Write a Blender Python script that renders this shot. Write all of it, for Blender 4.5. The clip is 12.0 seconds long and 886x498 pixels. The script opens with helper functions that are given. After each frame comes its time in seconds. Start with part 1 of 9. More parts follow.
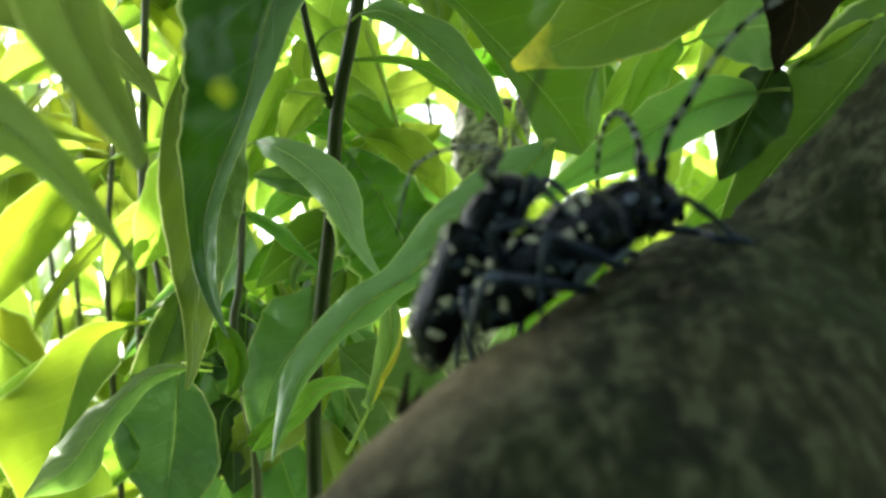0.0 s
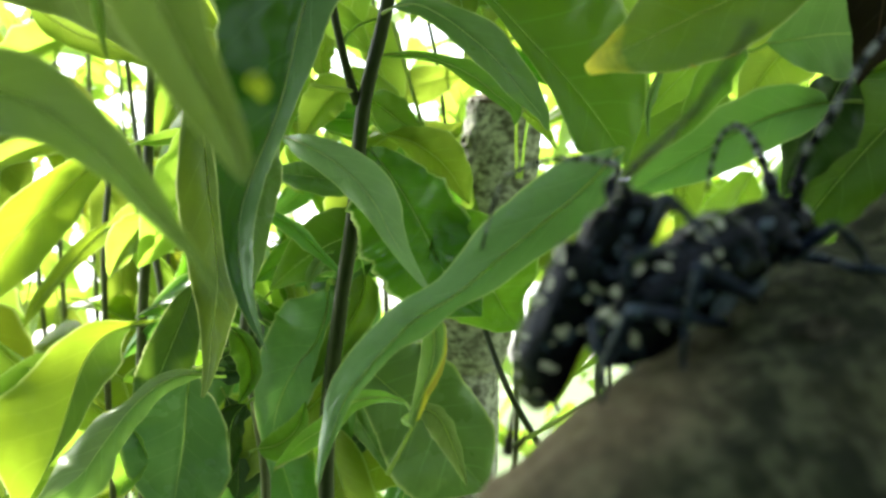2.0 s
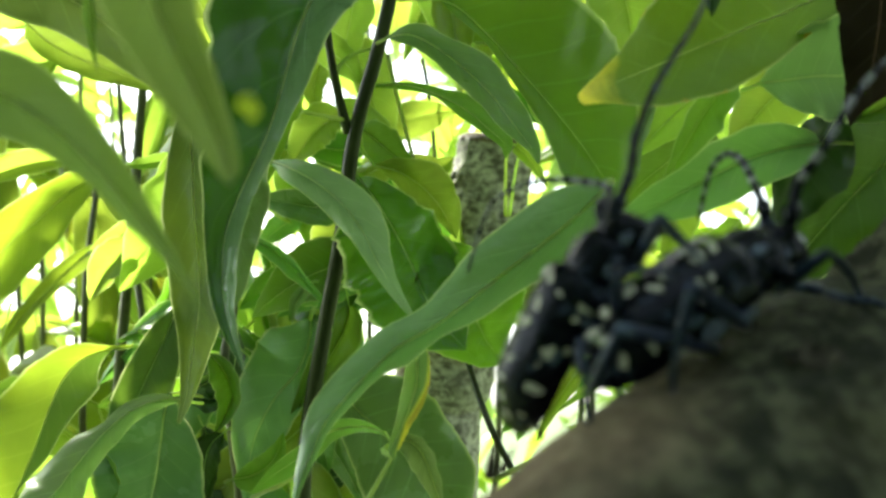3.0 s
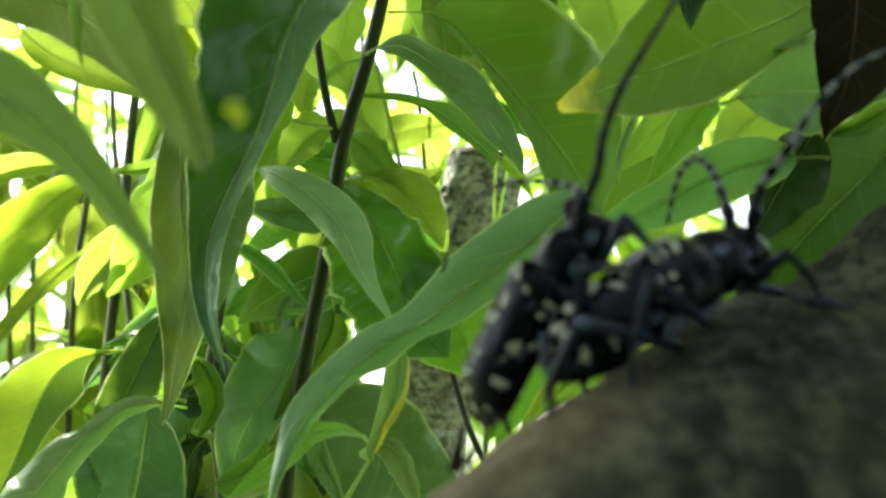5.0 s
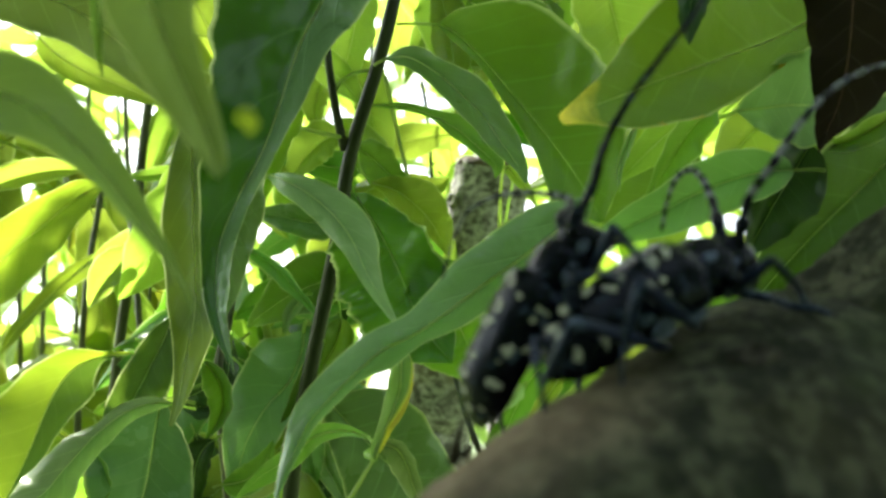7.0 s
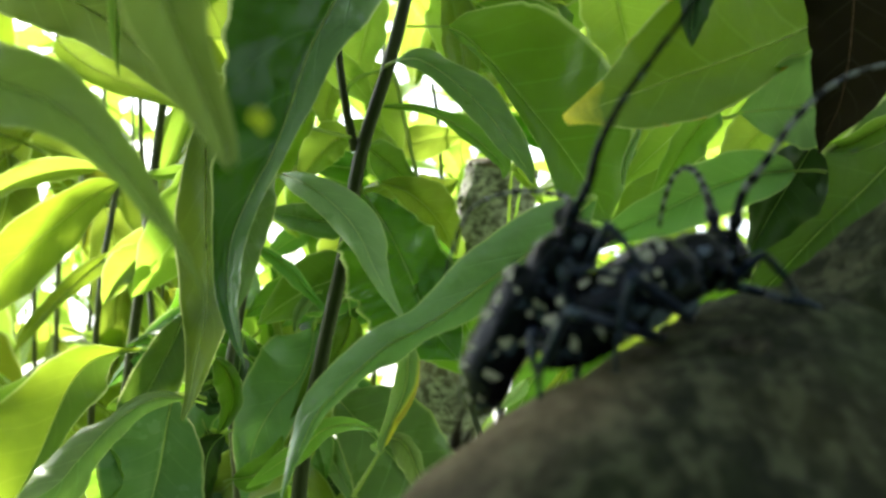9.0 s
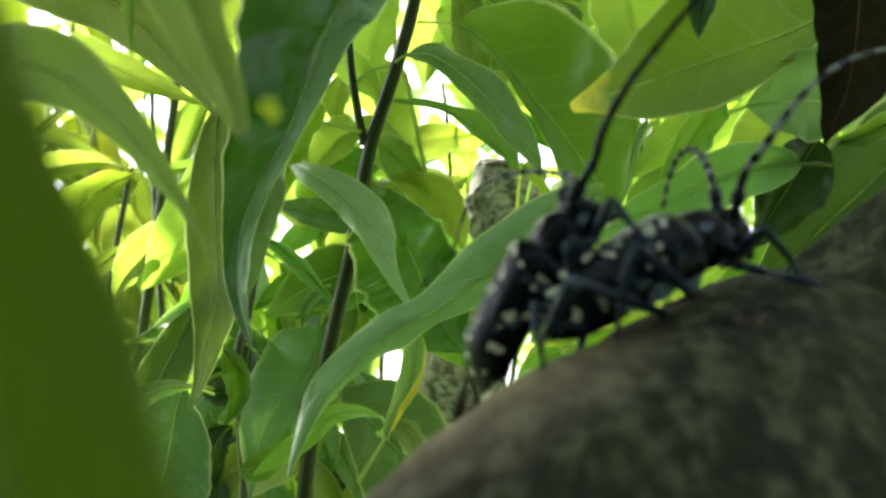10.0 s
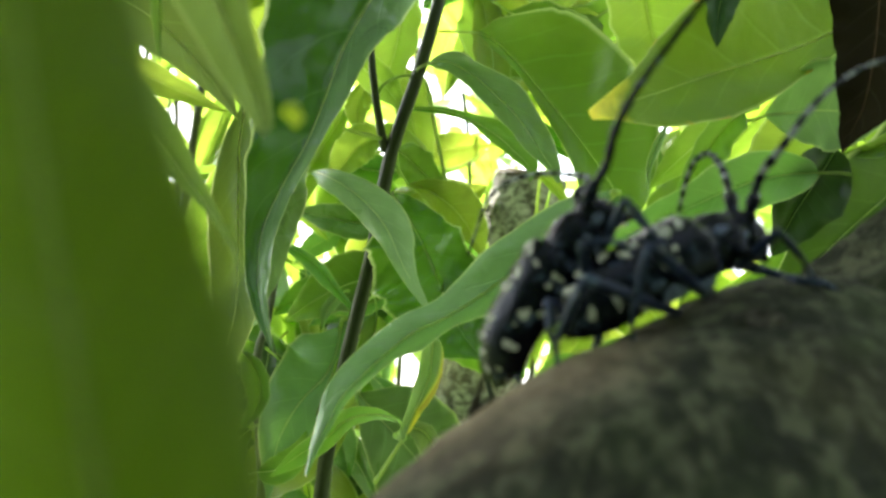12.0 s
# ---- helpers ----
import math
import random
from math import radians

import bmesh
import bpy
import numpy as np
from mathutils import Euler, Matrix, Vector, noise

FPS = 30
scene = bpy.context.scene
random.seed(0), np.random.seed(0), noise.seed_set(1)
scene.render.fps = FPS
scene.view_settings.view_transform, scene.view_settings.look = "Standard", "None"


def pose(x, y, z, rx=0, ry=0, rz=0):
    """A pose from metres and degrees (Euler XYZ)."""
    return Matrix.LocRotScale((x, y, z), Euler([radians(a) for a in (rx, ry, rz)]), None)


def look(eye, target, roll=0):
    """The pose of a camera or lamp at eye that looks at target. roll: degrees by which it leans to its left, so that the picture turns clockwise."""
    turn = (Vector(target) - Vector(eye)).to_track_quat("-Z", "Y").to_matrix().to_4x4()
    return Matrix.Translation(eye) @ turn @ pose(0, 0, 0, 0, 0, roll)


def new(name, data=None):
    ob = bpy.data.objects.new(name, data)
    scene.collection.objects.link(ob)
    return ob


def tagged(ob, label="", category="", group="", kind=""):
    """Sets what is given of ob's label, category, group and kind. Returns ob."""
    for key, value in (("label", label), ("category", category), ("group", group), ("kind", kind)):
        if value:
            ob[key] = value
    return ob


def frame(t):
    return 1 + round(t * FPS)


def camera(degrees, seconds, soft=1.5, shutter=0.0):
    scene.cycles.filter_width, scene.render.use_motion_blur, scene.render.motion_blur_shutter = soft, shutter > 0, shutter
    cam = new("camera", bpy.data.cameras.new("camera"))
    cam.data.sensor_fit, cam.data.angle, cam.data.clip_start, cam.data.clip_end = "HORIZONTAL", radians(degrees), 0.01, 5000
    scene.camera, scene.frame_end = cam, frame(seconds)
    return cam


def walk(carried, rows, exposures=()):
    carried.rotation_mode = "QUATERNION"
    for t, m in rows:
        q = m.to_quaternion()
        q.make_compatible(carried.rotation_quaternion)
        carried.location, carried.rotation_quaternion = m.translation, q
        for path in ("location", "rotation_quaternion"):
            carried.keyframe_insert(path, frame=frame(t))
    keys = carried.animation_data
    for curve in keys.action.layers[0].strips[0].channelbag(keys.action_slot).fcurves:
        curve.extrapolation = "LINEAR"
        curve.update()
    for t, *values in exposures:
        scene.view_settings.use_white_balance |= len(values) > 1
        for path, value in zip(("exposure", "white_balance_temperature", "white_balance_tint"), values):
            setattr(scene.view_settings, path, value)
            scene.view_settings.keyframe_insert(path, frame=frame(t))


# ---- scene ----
cam = camera(49.5, 12.0, soft=2.7)
PATH = [
    (0, (0.00565, 0.00944, 1.40555), (-0.00728, 0.50549, 1.46692), -3.380),
    (0.5, (-0.00209, 0.01332, 1.41113), (-0.00318, 0.51034, 1.46564), -3.661),
    (1, (-0.00665, 0.02016, 1.41487), (-0.00616, 0.51691, 1.47174), -2.989),
    (1.5, (-0.00875, 0.02017, 1.41263), (-0.00770, 0.51694, 1.46939), -2.448),
    (2, (-0.00977, 0.02002, 1.41068), (-0.00913, 0.51664, 1.46867), -2.125),
    (2.5, (-0.00994, 0.02170, 1.40991), (-0.00664, 0.51730, 1.47603), -1.474),
    (3, (-0.00998, 0.02260, 1.40807), (-0.00165, 0.51611, 1.48792), -0.282),
    (3.5, (-0.00910, 0.02277, 1.40736), (0.00079, 0.51587, 1.48955), -0.021),
    (5.5, (-0.00722, 0.02013, 1.40508), (0.00433, 0.51152, 1.49675), 0.893),
    (6, (-0.00757, 0.02052, 1.40516), (0.00423, 0.51163, 1.49830), 1.047),
    (6.5, (-0.00695, 0.01811, 1.40428), (0.00346, 0.50928, 1.49722), 1.171),
    (7, (-0.00674, 0.01542, 1.40378), (0.00024, 0.50652, 1.49745), 1.330),
    (9, (-0.00561, 0.01175, 1.40179), (-0.00495, 0.50257, 1.49718), 1.854),
    (9.5, (-0.00535, 0.01123, 1.40021), (-0.00607, 0.50175, 1.49713), 2.062),
    (10, (-0.00508, 0.01066, 1.39751), (-0.00922, 0.50073, 1.49659), 2.552),
    (10.5, (-0.00519, 0.00928, 1.39720), (-0.01340, 0.49891, 1.49818), 2.876),
    (11, (-0.00476, 0.00914, 1.39663), (-0.01377, 0.49873, 1.49773), 3.023),
    (11.5, (-0.00476, 0.00899, 1.39529), (-0.01564, 0.49821, 1.49799), 3.287),
    (12, (-0.00488, 0.00888, 1.39554), (-0.01921, 0.49758, 1.50026), 3.467),
]
walk(cam, [(t, look(eye, target, roll)) for t, eye, target, roll in PATH],
     [(0.0, 2.28, 6450, 3), (0.5, 2.4, 6450, 3), (1.0, 2.3, 6450, 3), (6.5, 2.2, 6450, 3), (8.8, 2.08, 6450, 4), (10.5, 2.5, 6500, 8), (12.0, 2.64, 6500, 9)])
# the lens stops down a little and focuses on the leaves behind the beetles
cam.data.dof.use_dof = True
cam.data.dof.focus_distance = 0.245
cam.data.dof.aperture_fstop = 23.0

# ---- world, sun and exposure ----
SUN_ELEVATION, SUN_TURN = 47.0, -40.0
world = bpy.data.worlds.new("world")
scene.world = world
world.use_nodes = True
sky = world.node_tree.nodes.new("ShaderNodeTexSky")
sky.sky_type, sky.sun_disc = "NISHITA", False
sky.sun_elevation, sky.sun_rotation = radians(SUN_ELEVATION), radians(SUN_TURN)
sky.air_density, sky.dust_density = 1.0, 2.5
haze = world.node_tree.nodes.new("ShaderNodeHueSaturation")
haze.inputs["Saturation"].default_value = 0.35
world.node_tree.links.new(sky.outputs[0], haze.inputs["Color"])
world.node_tree.links.new(haze.outputs[0], world.node_tree.nodes["Background"].inputs[0])
world.node_tree.nodes["Background"].inputs[1].default_value = 0.15
sun = new("sun", bpy.data.lights.new("sun", "SUN"))
sun.data.energy, sun.data.angle, sun.data.color = 4.0, radians(4.0), (1.0, 0.95, 0.86)
a, e = radians(-SUN_TURN), radians(SUN_ELEVATION)
sun.matrix_world = look(Vector((-math.sin(a) * math.cos(e), math.cos(a) * math.cos(e), math.sin(e))) * 20, (0, 0, 0))


# ---- materials ----
def material(name):
    m = bpy.data.materials.new(name)
    m.use_nodes = True
    m.node_tree.nodes.clear()
    return m, m.node_tree.nodes, m.node_tree.links


def node(nodes, kind, **values):
    n = nodes.new(kind)
    for key, value in values.items():
        if key == "operation":
            n.operation = value
        else:
            n.inputs[key.replace("_", " ")].default_value = value
    return n


def ramp(nodes, stops):
    r = nodes.new("ShaderNodeValToRGB")
    while len(r.color_ramp.elements) < len(stops):
        r.color_ramp.elements.new(0.5)
    for element, (at, colour) in zip(r.color_ramp.elements, stops):
        element.position, element.color = at, (*colour, 1)
    return r


def mixed(nodes, links, fac, one, two):
    m = nodes.new("ShaderNodeMix")
    m.data_type = "RGBA"
    for slot, value in ((0, fac), (6, one), (7, two)):
        if isinstance(value, (tuple, list)):
            m.inputs[slot].default_value = (*value, 1)
        elif isinstance(value, (int, float)):
            m.inputs[slot].default_value = value
        else:
            links.new(value, m.inputs[slot])
    return m.outputs[2]


def maths(nodes, links, operation, one, two=0.0):
    n = nodes.new("ShaderNodeMath")
    n.operation = operation
    for slot, value in ((0, one), (1, two)):
        if isinstance(value, (int, float)):
            n.inputs[slot].default_value = value
        else:
            links.new(value, n.inputs[slot])
    return n.outputs[0]


def leaf_material(name, face, glow, through_share=0.45, rough=0.38, ailing="", ill=(0.58, 0.52, 0.04), brown=False, relief=1.0, sun_fleck=None, rim=None, spec=0.5):
    """A leaf: glossy skin over a blade that lets light through, with pale side veins; ailing: tip or margin turned yellow."""
    m, nodes, links = material(name)
    uv = nodes.new("ShaderNodeUVMap")
    split = nodes.new("ShaderNodeSeparateXYZ")
    links.new(uv.outputs[0], split.inputs[0])
    along, across = split.outputs[0], maths(nodes, links, "ABSOLUTE", maths(nodes, links, "SUBTRACT", split.outputs[1], 0.5))
    across = maths(nodes, links, "MULTIPLY", across, 2.0)
    geo = nodes.new("ShaderNodeTexCoord")
    wob = node(nodes, "ShaderNodeTexNoise", Scale=60.0, Detail=2.0)
    links.new(geo.outputs["Object"], wob.inputs["Vector"])
    # side veins run outwards and towards the tip
    lane = maths(nodes, links, "SUBTRACT", maths(nodes, links, "MULTIPLY", along, 9.0), maths(nodes, links, "MULTIPLY", across, 1.5))
    lane = maths(nodes, links, "ADD", lane, maths(nodes, links, "MULTIPLY", wob.outputs[0], 0.35))
    saw = maths(nodes, links, "ABSOLUTE", maths(nodes, links, "SUBTRACT", maths(nodes, links, "FRACT", lane), 0.5))
    vein = nodes.new("ShaderNodeMapRange")
    vein.inputs["From Min"].default_value, vein.inputs["From Max"].default_value = 0.0, 0.07
    vein.inputs["To Min"].default_value, vein.inputs["To Max"].default_value = 1.0, 0.0
    links.new(saw, vein.inputs["Value"])
    vein_at = maths(nodes, links, "MULTIPLY", vein.outputs[0], maths(nodes, links, "SUBTRACT", 1.0, across))
    info = nodes.new("ShaderNodeObjectInfo")
    blotch = node(nodes, "ShaderNodeTexNoise", Scale=35.0, Detail=4.0, Roughness=0.6)
    links.new(geo.outputs["Object"], blotch.inputs["Vector"])
    quilt = node(nodes, "ShaderNodeTexNoise", Scale=125.0, Detail=2.0, Roughness=0.4)
    links.new(geo.outputs["Object"], quilt.inputs["Vector"])
    speck = node(nodes, "ShaderNodeTexNoise", Scale=900.0, Detail=2.0)
    links.new(geo.outputs["Object"], speck.inputs["Vector"])

    def tinted(colour):
        lo, hi = tuple(c * 0.6 for c in colour), tuple(min(1, c * 1.42) for c in colour)
        base = mixed(nodes, links, blotch.outputs[0], lo, hi)
        hue = nodes.new("ShaderNodeHueSaturation")
        links.new(base, hue.inputs["Color"])
        links.new(maths(nodes, links, "ADD", maths(nodes, links, "MULTIPLY", info.outputs["Random"], 0.03), 0.485), hue.inputs["Hue"])
        links.new(maths(nodes, links, "ADD", maths(nodes, links, "MULTIPLY", info.outputs["Random"], 0.35), 0.82), hue.inputs["Value"])
        return hue.outputs[0]

    pale = tuple(min(1, c * 1.7 + 0.03) for c in face)
    top = mixed(nodes, links, maths(nodes, links, "MULTIPLY", vein_at, 0.4), tinted(face), pale)
    lit = mixed(nodes, links, maths(nodes, links, "MULTIPLY", vein_at, 0.34), tinted(glow), tuple(min(1, c * 1.3 + 0.04) for c in glow))
    nerve = nodes.new("ShaderNodeMapRange")
    nerve.inputs["From Min"].default_value, nerve.inputs["From Max"].default_value = 0.012, 0.04
    nerve.inputs["To Min"].default_value, nerve.inputs["To Max"].default_value = 0.0 if brown else 0.4 if through_share < 0.4 else 0.15, 0.0
    links.new(across, nerve.inputs["Value"])
    top = mixed(nodes, links, nerve.outputs[0], top, (0.26, 0.38, 0.15))
    lit = mixed(nodes, links, nerve.outputs[0], lit, (0.6, 0.8, 0.25))
    # pale blade margin, brightened further to paint the backlight caught along it
    hem = nodes.new("ShaderNodeMapRange")
    hem.inputs["From Min"].default_value, hem.inputs["From Max"].default_value = 0.925, 0.98
    hem.inputs["To Max"].default_value = rim if rim is not None else 0.0 if brown else 0.72 if through_share < 0.4 else 0.38
    links.new(across, hem.inputs["Value"])
    top = mixed(nodes, links, hem.outputs[0], top, (0.36, 0.44, 0.17))
    lit = mixed(nodes, links, hem.outputs[0], lit, (0.85, 0.92, 0.45))
    if ailing:
        spread = maths(nodes, links, "MULTIPLY", maths(nodes, links, "SUBTRACT", blotch.outputs[0], 0.5), 0.5)
        if ailing == "tip":
            at = maths(nodes, links, "ADD", along, spread)
            edge = (0.84, 0.93)
        else:
            at = maths(nodes, links, "ADD", maths(nodes, links, "SUBTRACT", maths(nodes, links, "SUBTRACT", 1.0, split.outputs[1]), maths(nodes, links, "ABSOLUTE", maths(nodes, links, "SUBTRACT", along, 0.62))), spread)
            edge = (0.52, 0.7)
        sick = nodes.new("ShaderNodeMapRange")
        sick.inputs["From Min"].default_value, sick.inputs["From Max"].default_value = edge
        links.new(at, sick.inputs["Value"])
        top = mixed(nodes, links, sick.outputs[0], top, ill)
        lit = mixed(nodes, links, sick.outputs[0], lit, (1.0, 0.86, 0.08))
        # dry brown flecks along the yellow
        fleck = nodes.new("ShaderNodeMapRange")
        fleck.inputs["From Min"].default_value, fleck.inputs["From Max"].default_value = 0.62, 0.7
        links.new(maths(nodes, links, "MULTIPLY", sick.outputs[0], maths(nodes, links, "ADD", blotch.outputs[0], 0.12)), fleck.inputs["Value"])
        top = mixed(nodes, links, fleck.outputs[0], top, (0.12, 0.06, 0.02))
    share = maths(nodes, links, "ADD", through_share, maths(nodes, links, "MULTIPLY", hem.outputs[0], 0.3))
    share = maths(nodes, links, "ADD", share, maths(nodes, links, "MULTIPLY", nerve.outputs[0], 0.3))
    if sun_fleck:
        # one fleck of sun in the blade, painted as a yellow patch
        du = maths(nodes, links, "DIVIDE", maths(nodes, links, "SUBTRACT", along, sun_fleck[0]), 0.026)
        dv = maths(nodes, links, "DIVIDE", maths(nodes, links, "SUBTRACT", split.outputs[1], sun_fleck[1]), 0.095)
        far = maths(nodes, links, "SQRT", maths(nodes, links, "ADD", maths(nodes, links, "MULTIPLY", du, du), maths(nodes, links, "MULTIPLY", dv, dv)))
        far = maths(nodes, links, "ADD", far, maths(nodes, links, "MULTIPLY", maths(nodes, links, "SUBTRACT", quilt.outputs[0], 0.5), 1.2))
        thin = nodes.new("ShaderNodeMapRange")
        thin.inputs["From Min"].default_value, thin.inputs["From Max"].default_value = 1.5, 0.2
        links.new(far, thin.inputs["Value"])
        top = mixed(nodes, links, thin.outputs[0], top, (0.3, 0.34, 0.03))
        lit = mixed(nodes, links, thin.outputs[0], lit, (0.42, 0.52, 0.03))
        share = maths(nodes, links, "ADD", share, maths(nodes, links, "MULTIPLY", thin.outputs[0], 0.3))
    if ailing == "tip":
        # brown gnawed flecks along the margin
        crumb = node(nodes, "ShaderNodeTexNoise", Scale=240.0, Detail=3.0, Roughness=0.6)
        links.new(geo.outputs["Object"], crumb.inputs["Vector"])
        rim = nodes.new("ShaderNodeMapRange")
        rim.inputs["From Min"].default_value, rim.inputs["From Max"].default_value = 1.5, 1.58
        links.new(maths(nodes, links, "ADD", across, crumb.outputs[0]), rim.inputs["Value"])
        top = mixed(nodes, links, rim.outputs[0], top, (0.22, 0.16, 0.03))
        lit = mixed(nodes, links, rim.outputs[0], lit, (0.55, 0.4, 0.04))
    skin = node(nodes, "ShaderNodeBsdfPrincipled", Roughness=rough)
    skin.inputs["Specular IOR Level"].default_value = 0.12 if brown else spec
    links.new(top, skin.inputs["Base Color"])
    rough_at = nodes.new("ShaderNodeMapRange")
    rough_at.inputs["To Min"].default_value, rough_at.inputs["To Max"].default_value = rough - 0.08, rough + 0.16
    links.new(blotch.outputs[0], rough_at.inputs["Value"])
    links.new(rough_at.outputs[0], skin.inputs["Roughness"])
    lamina = nodes.new("ShaderNodeBsdfTranslucent")
    links.new(lit, lamina.inputs["Color"])
    height = maths(nodes, links, "ADD", maths(nodes, links, "MULTIPLY", vein_at, -0.16), maths(nodes, links, "ADD", maths(nodes, links, "MULTIPLY", speck.outputs[0], 0.08), maths(nodes, links, "ADD", maths(nodes, links, "MULTIPLY", blotch.outputs[0], 1.5), maths(nodes, links, "MULTIPLY", quilt.outputs[0], 1.6))))
    bump = node(nodes, "ShaderNodeBump", Strength=0.6, Distance=0.0009 * relief)
    links.new(height, bump.inputs["Height"])
    links.new(bump.outputs[0], skin.inputs["Normal"])
    both = nodes.new("ShaderNodeMixShader")
    links.new(share, both.inputs[0])
    links.new(skin.outputs[0], both.inputs[1])
    links.new(lamina.outputs[0], both.inputs[2])
    links.new(both.outputs[0], nodes.new("ShaderNodeOutputMaterial").inputs[0])
    return m


MATURE = leaf_material("mature_leaf", (0.055, 0.125, 0.026), (0.27, 0.48, 0.04), 0.48)
BROAD = leaf_material("broad_leaf", (0.05, 0.125, 0.016), (0.18, 0.4, 0.02), 0.44, rough=0.3)
GLOSSY = leaf_material("glossy_leaf", (0.1, 0.21, 0.07), (0.25, 0.48, 0.05), 0.3, rough=0.26)
WAXY = leaf_material("waxy_leaf", (0.012, 0.056, 0.004), (0.09, 0.24, 0.01), 0.15, rough=0.19, relief=0.5, sun_fleck=(0.46, 0.69), spec=0.3)
QUILTED = leaf_material("quilted_leaf", (0.07, 0.16, 0.025), (0.3, 0.56, 0.04), 0.5, rough=0.2, relief=2.6)
# pale grey-green stands in for the sky's reflection on the leaf
PALE_SHEEN = leaf_material("pale_sheen_leaf", (0.22, 0.31, 0.14), (0.28, 0.46, 0.1), 0.25, rough=0.28)
# very dark green, with shade put into the leaf's colour
SHADE = leaf_material("painted_shade_leaf", (0.02, 0.055, 0.012), (0.07, 0.16, 0.01), 0.12, rough=0.3, rim=0.1)
CROWN = leaf_material("crown_leaf", (0.075, 0.11, 0.045), (0.19, 0.28, 0.09), 0.42)
FRESH = leaf_material("fresh_leaf", (0.15, 0.27, 0.085), (0.26, 0.5, 0.08), 0.42)
SOFT = leaf_material("soft_leaf", (0.085, 0.13, 0.04), (0.25, 0.385, 0.06), 0.43)
YOUNG = leaf_material("young_leaf", (0.11, 0.17, 0.035), (0.42, 0.6, 0.06), 0.55)
# yellow of sunlight through the blade, put into the leaf colour
YELLOW = leaf_material("sunlit_yellow_leaf", (0.085, 0.125, 0.016), (0.33, 0.42, 0.025), 0.45)
TIPPED = leaf_material("yellow_tipped_leaf", (0.05, 0.105, 0.012), (0.17, 0.29, 0.014), 0.46, ailing="tip", ill=(0.75, 0.66, 0.1))
EDGED = leaf_material("yellow_edged_leaf", (0.13, 0.2, 0.085), (0.24, 0.42, 0.06), 0.36, ailing="margin")
OLIVE = leaf_material("olive_leaf", (0.027, 0.048, 0.002), (0.1, 0.155, 0.001), 0.3, rough=0.5, rim=0.1)
DEEP = leaf_material("deep_green_leaf", (0.185, 0.34, 0.1), (0.15, 0.31, 0.045), 0.14, rough=0.26)
# paler waxy green: sky sheen on the folded half, put into the colour
FOLD = leaf_material("fold_sheen_leaf", (0.15, 0.24, 0.12), (0.16, 0.32, 0.08), 0.16, rough=0.13, relief=2.4)
# lets almost no sun through: the leaf's shade is put into the material
DUSK = leaf_material("dusky_green_leaf", (0.12, 0.22, 0.075), (0.1, 0.2, 0.03), 0.04, rough=0.24)
MID_GREEN = leaf_material("mid_green_leaf", (0.12, 0.19, 0.08), (0.2, 0.38, 0.08), 0.3, rough=0.3)
DARK_QUILTED = leaf_material("dark_quilted_leaf", (0.055, 0.145, 0.02), (0.19, 0.44, 0.02), 0.38, rough=0.15, relief=2.6)
# greyed base colour paints the sky sheen on one half
SHEEN = leaf_material("grey_sheen_leaf", (0.15, 0.225, 0.11), (0.2, 0.38, 0.09), 0.2, rough=0.16, relief=2.4)
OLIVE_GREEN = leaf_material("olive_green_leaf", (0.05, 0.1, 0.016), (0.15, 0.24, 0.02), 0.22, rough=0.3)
DIM = leaf_material("dim_green_leaf", (0.03, 0.07, 0.006), (0.11, 0.22, 0.01), 0.3, rough=0.5)
DRIED = leaf_material("dried_leaf", (0.012, 0.0095, 0.005), (0.035, 0.018, 0.007), 0.12, rough=0.75, brown=True)


def plain_material(name, lo, hi, scale, rough, bump=0.3, depth=0.0005, spec=0.5, stretch=(1, 1, 1), sheen=0.0, tint=(1, 1, 1), fleck=None):
    m, nodes, links = material(name)
    geo = nodes.new("ShaderNodeTexCoord")
    mapping = nodes.new("ShaderNodeMapping")
    mapping.inputs["Scale"].default_value = stretch
    links.new(geo.outputs["Object"], mapping.inputs[0])
    big = node(nodes, "ShaderNodeTexNoise", Scale=scale, Detail=6.0, Roughness=0.65)
    fine = node(nodes, "ShaderNodeTexNoise", Scale=scale * 9, Detail=3.0)
    links.new(mapping.outputs[0], big.inputs["Vector"])
    links.new(mapping.outputs[0], fine.inputs["Vector"])
    share = maths(nodes, links, "ADD", maths(nodes, links, "MULTIPLY", big.outputs[0], 0.75), maths(nodes, links, "MULTIPLY", fine.outputs[0], 0.25))
    r = ramp(nodes, [(0.36, lo), (0.64, hi)] if fleck is None else [(0.3, lo), (0.56, hi), (0.63, fleck)])
    links.new(share, r.inputs[0])
    skin = node(nodes, "ShaderNodeBsdfPrincipled", Roughness=rough)
    skin.inputs["Specular IOR Level"].default_value = spec
    skin.inputs["Specular Tint"].default_value = (*tint, 1)
    skin.inputs["Sheen Weight"].default_value, skin.inputs["Sheen Roughness"].default_value = sheen, 0.2
    links.new(r.outputs[0], skin.inputs["Base Color"])
    b = node(nodes, "ShaderNodeBump", Strength=bump, Distance=depth)
    links.new(share, b.inputs["Height"])
    links.new(b.outputs[0], skin.inputs["Normal"])
    links.new(skin.outputs[0], nodes.new("ShaderNodeOutputMaterial").inputs[0])
    return m


